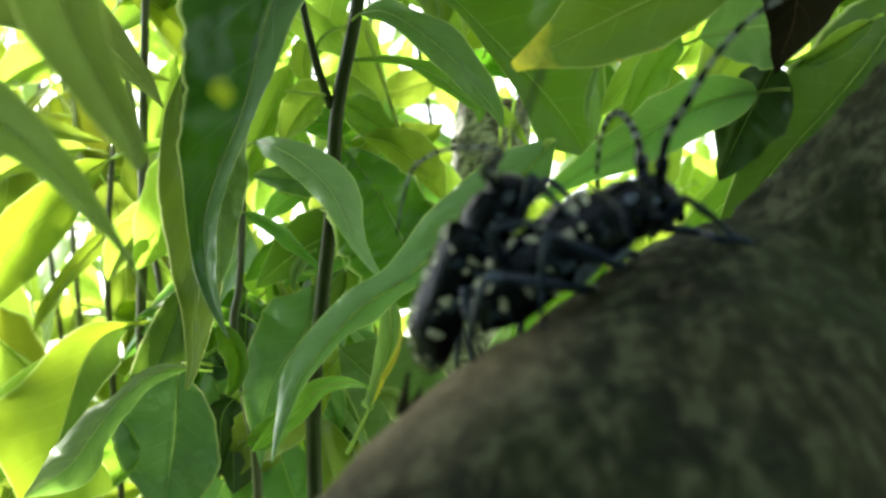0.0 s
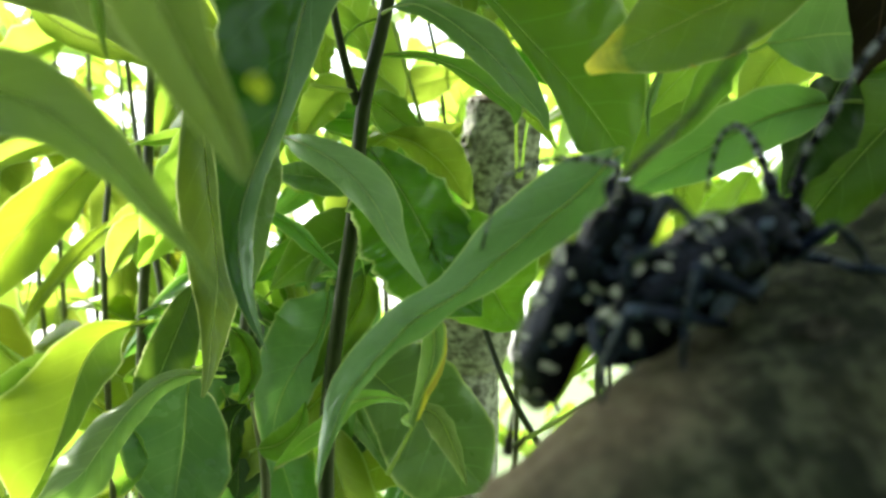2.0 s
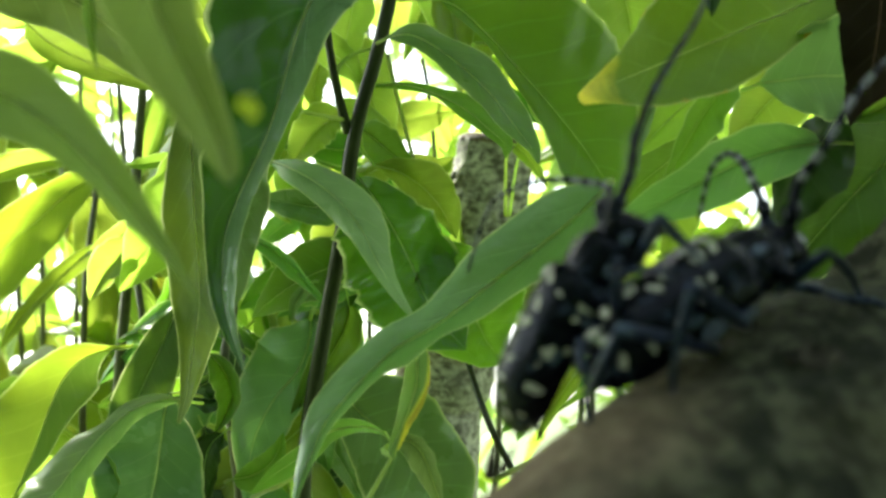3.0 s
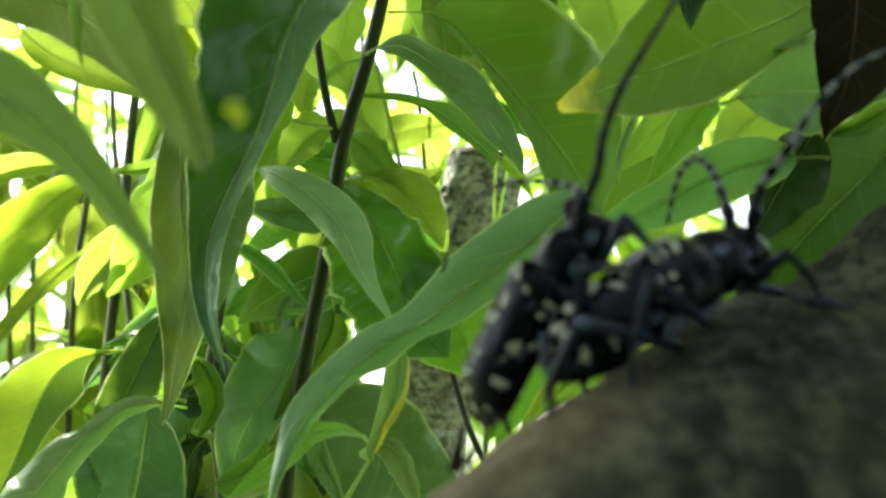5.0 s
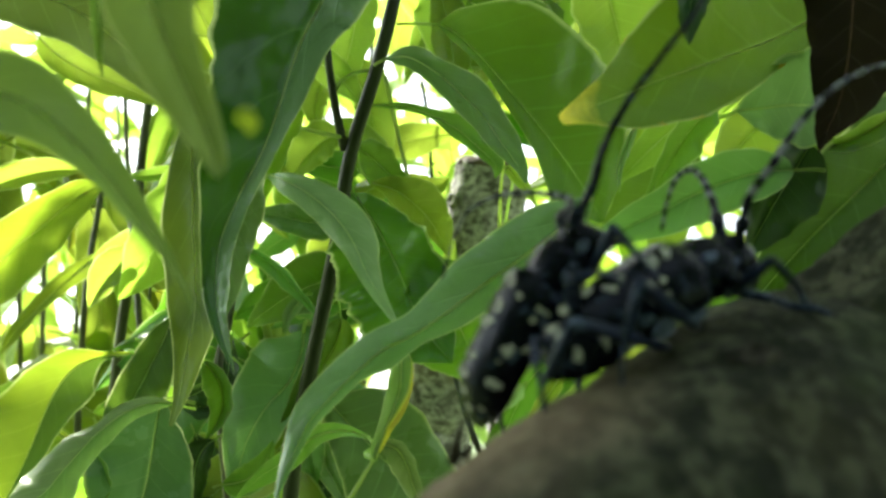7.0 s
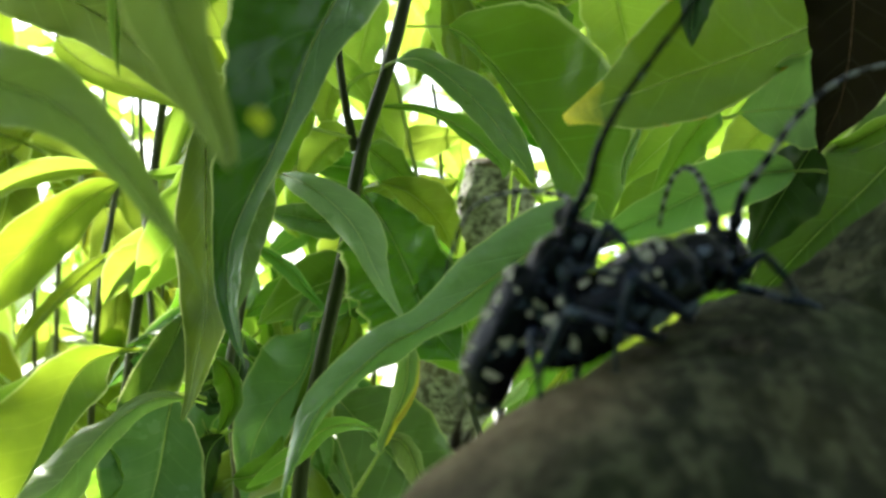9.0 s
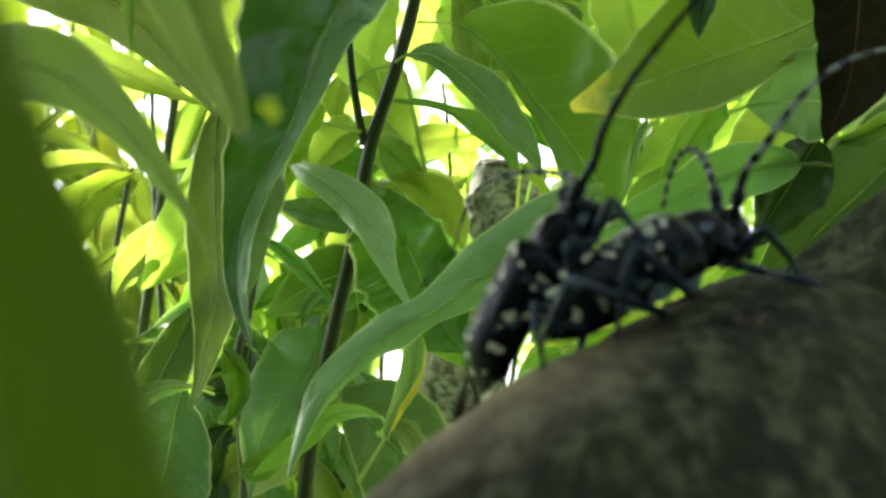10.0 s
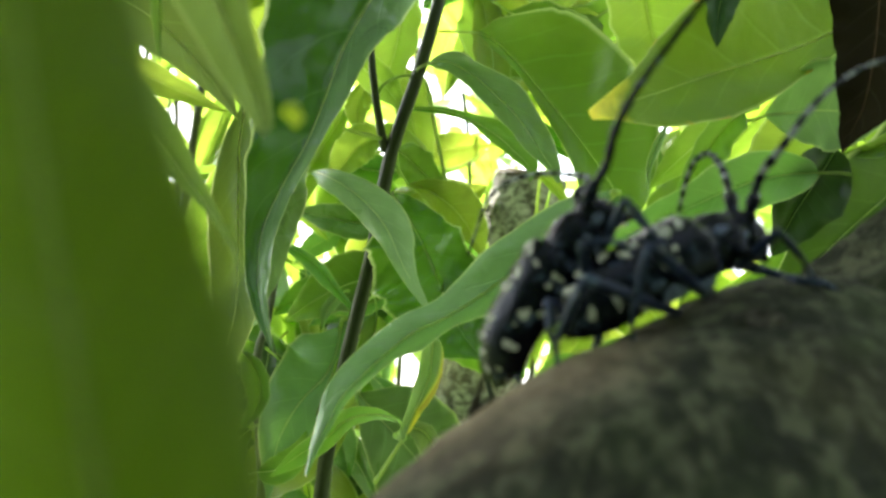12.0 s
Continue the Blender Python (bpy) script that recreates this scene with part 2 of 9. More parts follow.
def bark_material(name, dark, mid, light, moss, scale, stretch, turn=(0, 0, 0), rim_lit=None, streaks=(1, 1, 0.18)):
    """Rough bark: furrows along the limb, moss-green patches and pale lichen."""
    m, nodes, links = material(name)
    geo = nodes.new("ShaderNodeTexCoord")
    mapping = nodes.new("ShaderNodeMapping")
    mapping.inputs["Scale"].default_value = stretch
    mapping.inputs["Rotation"].default_value = turn
    links.new(geo.outputs["Object"], mapping.inputs[0])
    furrow = node(nodes, "ShaderNodeTexNoise", Scale=scale, Detail=7.0, Roughness=0.65, Distortion=0.25)
    links.new(mapping.outputs[0], furrow.inputs["Vector"])
    patch = node(nodes, "ShaderNodeTexNoise", Scale=55.0, Detail=5.0, Roughness=0.6)
    links.new(geo.outputs["Object"], patch.inputs["Vector"])
    grit = node(nodes, "ShaderNodeTexNoise", Scale=700.0, Detail=4.0, Roughness=0.7)
    links.new(geo.outputs["Object"], grit.inputs["Vector"])
    wood = ramp(nodes, [(0.43, dark), (0.5, mid), (0.575, light)])
    streak_map = nodes.new("ShaderNodeMapping")
    streak_map.inputs["Scale"].default_value = streaks
    links.new(geo.outputs["Object"], streak_map.inputs[0])
    streak = node(nodes, "ShaderNodeTexNoise", Scale=scale * 1.6, Detail=4.0, Roughness=0.6)
    links.new(streak_map.outputs[0], streak.inputs["Vector"])
    links.new(maths(nodes, links, "ADD", maths(nodes, links, "MULTIPLY", furrow.outputs[0], 0.55), maths(nodes, links, "MULTIPLY", streak.outputs[0], 0.45)), wood.inputs[0])
    green = nodes.new("ShaderNodeMapRange")
    green.inputs["From Min"].default_value, green.inputs["From Max"].default_value = 0.5, 0.66
    green.inputs["To Max"].default_value = 0.45
    links.new(patch.outputs[0], green.inputs["Value"])
    colour = mixed(nodes, links, green.outputs[0], wood.outputs[0], moss)
    pale = nodes.new("ShaderNodeMapRange")
    pale.inputs["From Min"].default_value, pale.inputs["From Max"].default_value = 0.64, 0.72
    links.new(maths(nodes, links, "ADD", maths(nodes, links, "MULTIPLY", grit.outputs[0], 0.35), maths(nodes, links, "MULTIPLY", furrow.outputs[0], 0.75)), pale.inputs["Value"])
    colour = mixed(nodes, links, maths(nodes, links, "MULTIPLY", pale.outputs[0], 0.6), colour, tuple(min(1, c * 1.6) for c in light))
    # broad random patches of a warmer brown
    warm_noise = node(nodes, "ShaderNodeTexNoise", Scale=22.0, Detail=3.0)
    links.new(geo.outputs["Object"], warm_noise.inputs["Vector"])
    warm_patch = nodes.new("ShaderNodeMapRange")
    warm_patch.inputs["From Min"].default_value, warm_patch.inputs["From Max"].default_value = 0.5, 0.62
    warm_patch.inputs["To Max"].default_value = 0.24
    warm_at = warm_noise.outputs[0]
    if rim_lit:
        # one larger warm brown patch, with the crest's rim light painted in
        away = nodes.new("ShaderNodeVectorMath")
        away.operation = "DISTANCE"
        away.inputs[1].default_value = rim_lit
        links.new(geo.outputs["Object"], away.inputs[0])
        near = nodes.new("ShaderNodeMapRange")
        near.inputs["From Min"].default_value, near.inputs["From Max"].default_value = 0.006, 0.027
        near.inputs["To Min"].default_value, near.inputs["To Max"].default_value = 0.22, 0.0
        links.new(away.outputs["Value"], near.inputs["Value"])
        warm_at = maths(nodes, links, "ADD", warm_at, near.outputs[0])
    links.new(warm_at, warm_patch.inputs["Value"])
    colour = mixed(nodes, links, warm_patch.outputs[0], colour, tuple(c * k for c, k in zip(light, (1.1, 0.9, 0.66))))
    if rim_lit:
        colour = mixed(nodes, links, maths(nodes, links, "MULTIPLY", maths(nodes, links, "MULTIPLY", near.outputs[0], 4.0), furrow.outputs[0]), colour, (0.34, 0.25, 0.17))
    skin = node(nodes, "ShaderNodeBsdfPrincipled", Roughness=0.9)
    skin.inputs["Specular IOR Level"].default_value = 0.2
    links.new(colour, skin.inputs["Base Color"])
    b = node(nodes, "ShaderNodeBump", Strength=0.8, Distance=0.0011)
    links.new(maths(nodes, links, "ADD", furrow.outputs[0], maths(nodes, links, "MULTIPLY", grit.outputs[0], 0.25)), b.inputs["Height"])
    links.new(b.outputs[0], skin.inputs["Normal"])
    links.new(skin.outputs[0], nodes.new("ShaderNodeOutputMaterial").inputs[0])
    return m


BARK = bark_material("limb_bark", (0.0095, 0.0112, 0.006), (0.0235, 0.027, 0.0145), (0.066, 0.07, 0.042), (0.033, 0.047, 0.018), 330.0, (1, 0.6, 0.3), (0, 0.5, 0), rim_lit=(0.1392, 0.0050, 1.3992))
GREY_BARK = bark_material("grey_bark", (0.13, 0.12, 0.11), (0.36, 0.34, 0.32), (0.6, 0.58, 0.55), (0.28, 0.275, 0.24), 190.0, (1, 1, 1.3), streaks=(0.8, 0.8, 1.1))
KNOT = bark_material("knot_bark", (0.006, 0.005, 0.004), (0.022, 0.02, 0.014), (0.06, 0.055, 0.04), (0.025, 0.028, 0.014), 300.0, (1, 1, 1))
SAWN = plain_material("sawn_wood", (0.07, 0.05, 0.035), (0.2, 0.15, 0.1), 200.0, 0.9, bump=0.7, depth=0.001)
STEM = plain_material("stem_bark", (0.012, 0.02, 0.006), (0.034, 0.046, 0.014), 180.0, 0.3, bump=0.2, stretch=(1, 1, 0.3), spec=0.3)
OLIVE_STEM = plain_material("olive_stem", (0.045, 0.05, 0.02), (0.11, 0.12, 0.045), 180.0, 0.35, bump=0.15, stretch=(1, 1, 0.3), sheen=0.4)
GREEN_STEM = leaf_material("green_stem", (0.15, 0.24, 0.06), (0.5, 0.7, 0.15), 0.45, rough=0.4)
RIB = leaf_material("leaf_midrib", (0.26, 0.37, 0.15), (0.7, 0.88, 0.35), 0.6, rough=0.4)
PALE = leaf_material("pale_leaf", (0.4, 0.5, 0.3), (0.5, 0.7, 0.25), 0.5, rough=0.3)
RIB_DRY = plain_material("dry_midrib", (0.09, 0.045, 0.02), (0.16, 0.09, 0.04), 220.0, 0.7)
SHELL = plain_material("black_shell", (0.0008, 0.001, 0.0014), (0.0018, 0.0026, 0.006), 330.0, 0.12, bump=0.5, depth=0.0005, spec=0.11, tint=(0.75, 0.86, 1.0), fleck=(0.06, 0.085, 0.14), sheen=0.15)
BODY = plain_material("blue_grey_down", (0.0012, 0.0018, 0.003), (0.013, 0.021, 0.05), 330.0, 0.3, bump=0.6, depth=0.0003, spec=0.25, tint=(0.6, 0.75, 1.0), fleck=(0.12, 0.16, 0.25))
DOWN = plain_material("pale_blue_down", (0.02, 0.03, 0.06), (0.12, 0.16, 0.26), 900.0, 0.7, bump=0.6, depth=0.0002)
SPOT = plain_material("cream_spot", (0.2, 0.21, 0.18), (0.46, 0.46, 0.41), 2000.0, 0.85, bump=0.5, depth=0.0001)
BAND = plain_material("blue_white_band", (0.08, 0.09, 0.1), (0.18, 0.19, 0.21), 1800.0, 0.7)
EYE_BLACK = plain_material("eye_black", (0.004, 0.004, 0.005), (0.008, 0.008, 0.01), 3000.0, 0.12)
GRASS = plain_material("grass_ground", (0.05, 0.09, 0.02), (0.13, 0.17, 0.06), 2.5, 0.9, depth=0.02)


# ---- builders ----
def mesh_of(name, bm, *mats):
    data = bpy.data.meshes.new(name)
    bm.to_mesh(data)
    bm.free()
    for p in data.polygons:
        p.use_smooth = True
    for m in mats:
        data.materials.append(m)
    return data


def part(name, bm, mats, parent, label=""):
    """Links a bmesh as one mesh object under a thing or under a part."""
    ob = new(name, mesh_of(name, bm, *(mats if isinstance(mats, (tuple, list)) else (mats,))))
    ob.parent = parent
    if label:
        ob["label"] = label
    return ob


def thing(name, place, label, category, group=""):
    ob = new(name)
    ob.empty_display_size = 0.01
    ob.matrix_world = place if isinstance(place, Matrix) else Matrix.Translation(place)
    return tagged(ob, label, category, group)


def spline(points, n):
    """n + 1 places along a smooth line through the points (Catmull-Rom)."""
    p = [Vector(q) for q in points]
    p = [p[0] * 2 - p[1], *p, p[-1] * 2 - p[-2]]
    spans = len(p) - 3
    made = []
    for k in range(n + 1):
        at = min(k / n * spans, spans - 1e-6)
        i, t = int(at), at - int(at)
        a, b, c, d = p[i:i + 4]
        made.append(0.5 * (2 * b + (c - a) * t + (2 * a - 5 * b + 4 * c - d) * t * t + (3 * b - a - 3 * c + d) * t ** 3))
    return made


def tube(bm, points, radii, sides=10, rough=0.0, grain=200.0, flat=1.0, slots=None, uv=False):
    """A tapering tube through the points; rough: height of its bumps."""
    rings, n = [], len(points)
    ahead = (points[1] - points[0]).normalized()
    x = ahead.orthogonal().normalized()
    layer = bm.loops.layers.uv.verify() if uv else None
    run, runs = 0.0, []
    for k, p in enumerate(points):
        ahead = (points[min(k + 1, n - 1)] - points[max(k - 1, 0)]).normalized()
        x = (x - ahead * x.dot(ahead)).normalized()
        y = ahead.cross(x)
        run += (p - points[max(k - 1, 0)]).length
        runs.append(run)
        r = radii[k] if isinstance(radii, (list, tuple)) else radii
        ring = []
        for j in range(sides):
            a = 2 * math.pi * j / sides
            out = x * math.cos(a) + y * math.sin(a) * flat
            here = p + out * r
            if rough:
                q = here * grain
                here = here + out * rough * (noise.noise(q) + 0.5 * noise.noise(q * 2.7) + 0.35 * noise.noise(q * 6.1))
            ring.append(bm.verts.new(here))
        rings.append(ring)
    for k in range(n - 1):
        for j in range(sides):
            f = bm.faces.new((rings[k][j], rings[k][(j + 1) % sides], rings[k + 1][(j + 1) % sides], rings[k + 1][j]))
            if slots:
                f.material_index = slots[k]
            if uv:
                r = radii[k] if isinstance(radii, (list, tuple)) else radii
                for loop, (kk, jj) in zip(f.loops, ((k, j), (k, j + 1), (k + 1, j + 1), (k + 1, j))):
                    # around at true size, along at true size, both in 10 cm
                    loop[layer].uv = (10 * runs[kk], jj / sides)
    bm.faces.new(rings[0][::-1])
    bm.faces.new(rings[-1])
    return rings


def tapered(bm, points, r0, r1, n=10, sides=8, **more):
    line = spline(points, n)
    return tube(bm, line, [r0 + (r1 - r0) * k / n for k in range(n + 1)], sides, **more)


def width_at(s, full=0.8):
    """The outline of a lance-shaped blade with a drawn-out tip."""
    return max(0.0, math.sin(math.pi * s ** 0.8)) ** full * (1 - 0.25 * s ** 3) if s < 1 else 0.0


LEAVES = [0]


def leaf(plant, base, bend, tip, half, side, left, right, mat, root=None, wave=0.14, rib=None, rib_size=1.0, rows=36, full=0.72):
    """A leaf of a plant. Its midrib runs from base over bend to tip; side points to its right; left and right are
    the degrees by which the two halves of the blade stand out of the side's plane."""
    LEAVES[0] += 1
    rng = random.Random(LEAVES[0])
    shift = -plant.matrix_world.translation
    base, bend, tip = (Vector(v) + shift for v in (base, bend, tip))
    side = Vector(side).normalized()
    control = bend * 2 - (base + tip) * 0.5
    bm = bmesh.new()
    layer = bm.loops.layers.uv.verify()
    cols, grid, spine, fronts = 6, [], [], []
    phase, beats, bow = rng.uniform(0, 6.28), rng.uniform(1.4, 2.6), rng.choice((-30, -18, 18, 30))
    bent = rng.uniform(-0.16, 0.16)
    for k in range(rows + 1):
        s = k / rows
        mid = base * (1 - s) ** 2 + control * 2 * s * (1 - s) + tip * s * s
        ahead = ((control - base) * (1 - s) + (tip - control) * s).normalized()
        across = (side - ahead * side.dot(ahead)).normalized()
        front = across.cross(ahead)
        mid = mid + across * half * bent * math.sin(6.28 * s) * (1 if s < 0.5 else 1.3 * (1.5 - s))
        spine.append(mid)
        fronts.append(front)
        w = half * max(width_at(s, full), 0.012)
        row = []
        for c in range(-cols, cols + 1):
            v = c / cols
            turn = radians(right if v > 0 else left)
            hem = w * (1 + 0.17 * noise.noise(Vector((s * 9, phase, v + 3))) * v * v + (0.03 * noise.noise(Vector((s * 31, phase, v))) if abs(c) == cols else 0))
            turn += radians(bow * (abs(v) - 1))
            out = across * math.cos(turn) * (1 if v > 0 else -1) + front * math.sin(turn)
            ripple = wave * w * abs(v) ** 2 * math.sin(beats * 6.28 * s + phase + (1.7 if v > 0 else 0))
            ripple += 0.09 * w * noise.noise(Vector((s * 7, v * 2.2, phase))) * abs(v) * 2
            row.append(bm.verts.new(mid + out * hem * abs(v) + front * ripple))
        grid.append(row)
    for k in range(rows):
        for c in range(2 * cols):
            f = bm.faces.new((grid[k][c], grid[k][c + 1], grid[k + 1][c + 1], grid[k + 1][c]))
            for loop, (kk, cc) in zip(f.loops, ((k, c), (k, c + 1), (k + 1, c + 1), (k + 1, c))):
                loop[layer].uv = (kk / rows, cc / (2 * cols))
    blade = part("leaf", bm, mat, plant)
    length = (tip - base).length
    rm = bmesh.new()
    thick = max(0.0002, min(0.00045, length * 0.004)) * rib_size
    tube(rm, [p - f * thick * 0.2 for p, f in zip(spine, fronts)], [thick * (1 - 0.85 * k / rows) for k in range(rows + 1)], 6)
    part("midrib", rm, rib or RIB, blade)
    pm = bmesh.new()
    back = (base - control).normalized()
    end = Vector(root) + shift if root else base + back * min(0.012, length * 0.14) - Vector((0, 0, 0.001))
    knee = base + back * (end - base).length * 0.4
    tapered(pm, [end, knee * 0.6 + end * 0.4, base + (base - knee) * 0.05], thick * 2.2, thick * 1.5, 8, 6)
    part("petiole", pm, rib or GREEN_STEM, blade)
    return blade


def blade(plant, line, left, right, facing, lift_left, lift_right, mat, root=None, ruffle=1.0, rib=None, rib_size=1.0, label="", rows=52, pucker=0.0):
    """A leaf whose midrib follows a line from its base to its tip. left and right: the half widths along it in
    millimetres; facing: where its face looks; the lifts: degrees by which the halves stand towards that side (or a pair
    of them, at base and tip).
    mat: one material, or one for each half, whose sheen and shade are put into its colour."""
    LEAVES[0] += 1
    rng = random.Random(LEAVES[0])
    shift = -plant.matrix_world.translation
    line = [Vector(p) + shift for p in line]
    spine = spline(line, rows)
    wide = [spline([(w, 0, 0) for w in widths], rows) for widths in (left, right)]
    lifts = [a if isinstance(a, tuple) else (a, a) for a in (lift_left, lift_right)]
    facing, phase = Vector(facing).normalized(), rng.uniform(0, 9)
    bow, beats = rng.choice((-22, -14, 14, 22)), rng.uniform(2.2, 3.4)
    bm = bmesh.new()
    layer = bm.loops.layers.uv.verify()
    cols, grid, fronts = 7, [], []
    for k, mid in enumerate(spine):
        s = k / rows
        ahead = (spine[min(k + 1, rows)] - spine[max(k - 1, 0)]).normalized()
        front = (facing - ahead * facing.dot(ahead)).normalized()
        across = front.cross(ahead)
        fronts.append(front)
        row = []
        for c in range(-cols, cols + 1):
            v = c / cols
            w = max(wide[c > 0][k].x * 0.001, 0.00006)
            first, last = lifts[c > 0]
            turn = radians(first + (last - first) * s + bow * (abs(v) - 0.6))
            out = across * math.cos(turn) * (-1 if c > 0 else 1) + front * math.sin(turn)
            w *= 1 + ruffle * v * v * (0.05 * noise.noise(Vector((s * 12, phase, v))) + (0.028 * noise.noise(Vector((s * 46, phase, v))) if abs(c) == cols else 0))
            lap = ruffle * w * v * v * (0.12 * math.sin(beats * 6.28 * s + phase + (1.9 if c > 0 else 0)) + 0.1 * noise.noise(Vector((s * 17, phase, v * 2))))
            puff = 0.06 * w * noise.noise(Vector((s * 8, v * 2.5, phase))) * abs(v) * 2
            if pucker:
                # the blade bulges between its side veins
                puff += pucker * w * (noise.noise(Vector((s * 30 - abs(v) * 4, v * 1.6, phase))) + 0.7 * noise.noise(Vector((s * 13, v * 3, phase + 5)))) * (1 - abs(v)) * min(1, abs(v) * 4)
            row.append(bm.verts.new(mid + out * w * abs(v) + front * (lap + puff)))
        grid.append(row)
    halves = list(mat) if isinstance(mat, (tuple, list)) else [mat, mat]
    for k in range(rows):
        for c in range(2 * cols):
            f = bm.faces.new((grid[k][c], grid[k][c + 1], grid[k + 1][c + 1], grid[k + 1][c]))
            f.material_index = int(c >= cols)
            for loop, (kk, cc) in zip(f.loops, ((k, c), (k, c + 1), (k + 1, c + 1), (k + 1, c))):
                loop[layer].uv = (kk / rows, cc / (2 * cols))
    ob = part("leaf", bm, halves, plant, label)
    length = sum((b - a).length for a, b in zip(spine, spine[1:]))
    thick = max(0.0002, min(0.00045, length * 0.004)) * rib_size
    rm = bmesh.new()
    tube(rm, [p - f * thick * 0.25 for p, f in zip(spine, fronts)], [thick * (1 - 0.85 * k / rows) for k in range(rows + 1)], 6)
    part("midrib", rm, rib or RIB, ob)
    pm = bmesh.new()
    base, back = spine[0], (spine[0] - spine[2]).normalized()
    end = Vector(root) + shift if root else base + back * min(0.012, length * 0.14) - Vector((0, 0, 0.001))
    knee = end.lerp(base, 0.6) + back * (end - base).length * 0.08 - Vector((0, 0, 0.0004))
    tapered(pm, [end, knee, base - back * 0.0004], thick * 2.2, thick * 1.5, 8, 6)
    part("petiole", pm, rib or GREEN_STEM, ob)
    return ob


def stem(plant, points, r0, r1, mat=None, name="stem", n=24, sides=10, rough=0.0001, label=""):
    bm = bmesh.new()
    shift = -plant.matrix_world.translation
    tapered(bm, [Vector(p) + shift for p in points], r0, r1, n, sides, rough=rough, grain=140.0)
    return part(name, bm, mat or STEM, plant, label)


def simple_leaf(verts, faces, uvs, base, ahead, across, length, half, droop, fold):
    """A light leaf of four rows for masses of foliage."""
    start = len(verts)
    front = across.cross(ahead)
    rows = 5
    for k in range(rows + 1):
        s = k / rows
        mid = base + ahead * length * s - Vector((0, 0, droop * length * s * s))
        w = half * max(width_at(s), 0.02)
        for v in (-1, 0, 1):
            verts.append(mid + across * w * v + front * abs(v) * w * fold)
    for k in range(rows):
        for c in range(2):
            q = start + k * 3 + c
            faces.append((q, q + 1, q + 4, q + 3))
            uvs.extend(((k / rows, c / 2), (k / rows, c / 2 + 0.5), ((k + 1) / rows, c / 2 + 0.5), ((k + 1) / rows, c / 2)))


def foliage(name, places, mat, seed, size, label, category, parent=None):
    """A mass of leaves hanging about the given places, as one mesh."""
    rng = random.Random(seed)
    verts, faces, uvs = [], [], []
    for p in places:
        turn, dip = rng.uniform(0, 6.28), rng.uniform(-0.9, 0.25)
        ahead = Vector((math.cos(turn) * math.cos(dip), math.sin(turn) * math.cos(dip), math.sin(dip)))
        across = ahead.cross(Vector((0, 0, 1))).normalized()
        across = Matrix.Rotation(rng.uniform(-0.9, 0.9), 3, ahead) @ across
        long = size * rng.uniform(0.7, 1.25)
        simple_leaf(verts, faces, uvs, Vector(p), ahead, across, long, long * rng.uniform(0.16, 0.24), rng.uniform(0.05, 0.4), rng.uniform(0.05, 0.4))
    data = bpy.data.meshes.new(name)
    data.from_pydata([tuple(v) for v in verts], [], faces)
    data.uv_layers.new(name="UVMap").data.foreach_set("uv", [x for q in uvs for x in q])
    data.materials.append(mat)
    for p in data.polygons:
        p.use_smooth = True
    ob = new(name, data)
    if parent:
        ob.parent = parent
        ob["kind"] = "stuff"
        return ob
    return tagged(ob, label, category, kind="stuff")


# ---- ground ----
bm = bmesh.new()
for v in bmesh.ops.create_grid(bm, x_segments=60, y_segments=60, size=400)["verts"]:
    v.co = Vector((v.co.x * abs(v.co.x / 400), v.co.y * abs(v.co.y / 400), 0))
    v.co.z = 0.04 * noise.noise(v.co * 0.8)
ground = new("ground", mesh_of("ground", bm, GRASS))
tagged(ground, "grassy green ground under the shrubs and tree", "ground", kind="structure")

# ---- the tree whose limb carries the beetles ----
tree = thing("tree", (-0.142, 0.117, 0.000), "old tree with a thick rough brown forking limb", "tree")
bm = bmesh.new()
limb_line = spline([(-0.1925, 0.1268, -0.0500), (-0.1875, 0.1268, 0.6000), (-0.1425, 0.1168, 1.1489), (-0.0595, 0.1175, 1.2560), (-0.0032, 0.1087, 1.3559), (0.0328, 0.1306, 1.3857), (0.0581, 0.1607, 1.3941), (0.1101, 0.1573, 1.3778)], 150)
limb_line = [p - tree.matrix_world.translation for p in limb_line]
tube(bm, limb_line, [0.0308 + 0.027 * max(0, 1 - k / 62) for k in range(151)], 120, rough=0.0012, grain=95.0, uv=True)
part("limb", bm, BARK, tree)
bm = bmesh.new()
fork_line = [p - tree.matrix_world.translation for p in spline([(0.0506, 0.1439, 1.3895), (0.0583, 0.1465, 1.3990), (0.0661, 0.1482, 1.4071), (0.0780, 0.1493, 1.4179), (0.0951, 0.1517, 1.4337), (0.1356, 0.1606, 1.4688), (0.1926, 0.1718, 1.5168)], 70)]
tube(bm, fork_line, [0.028 - 0.003 * k / 70 for k in range(71)], 90, rough=0.0022, grain=95.0, uv=True)
part("forked_limb", bm, BARK, tree)
knot_at, knot_way = Vector((0.0276, 0.1161, 1.4124)) - tree.matrix_world.translation, Vector((-0.137, -0.443, 0.886))
bm = bmesh.new()
x = knot_way.orthogonal().normalized()
y = knot_way.cross(x)
for r, h, w in ((0.0023, -0.0002, 0.0006), (0.0013, -0.0004, 0.0006), (0.0004, -0.0005, 0.0005)):
    ring = [knot_at + (x * math.cos(k * math.pi / 12) + y * math.sin(k * math.pi / 12) * 0.8) * r * (1 + 0.1 * math.sin(k)) + knot_way * h for k in range(25)]
    tube(bm, ring, w, 8, rough=0.0003, grain=400.0)
part("knot", bm, KNOT, tree, "dark round knot in the bark")
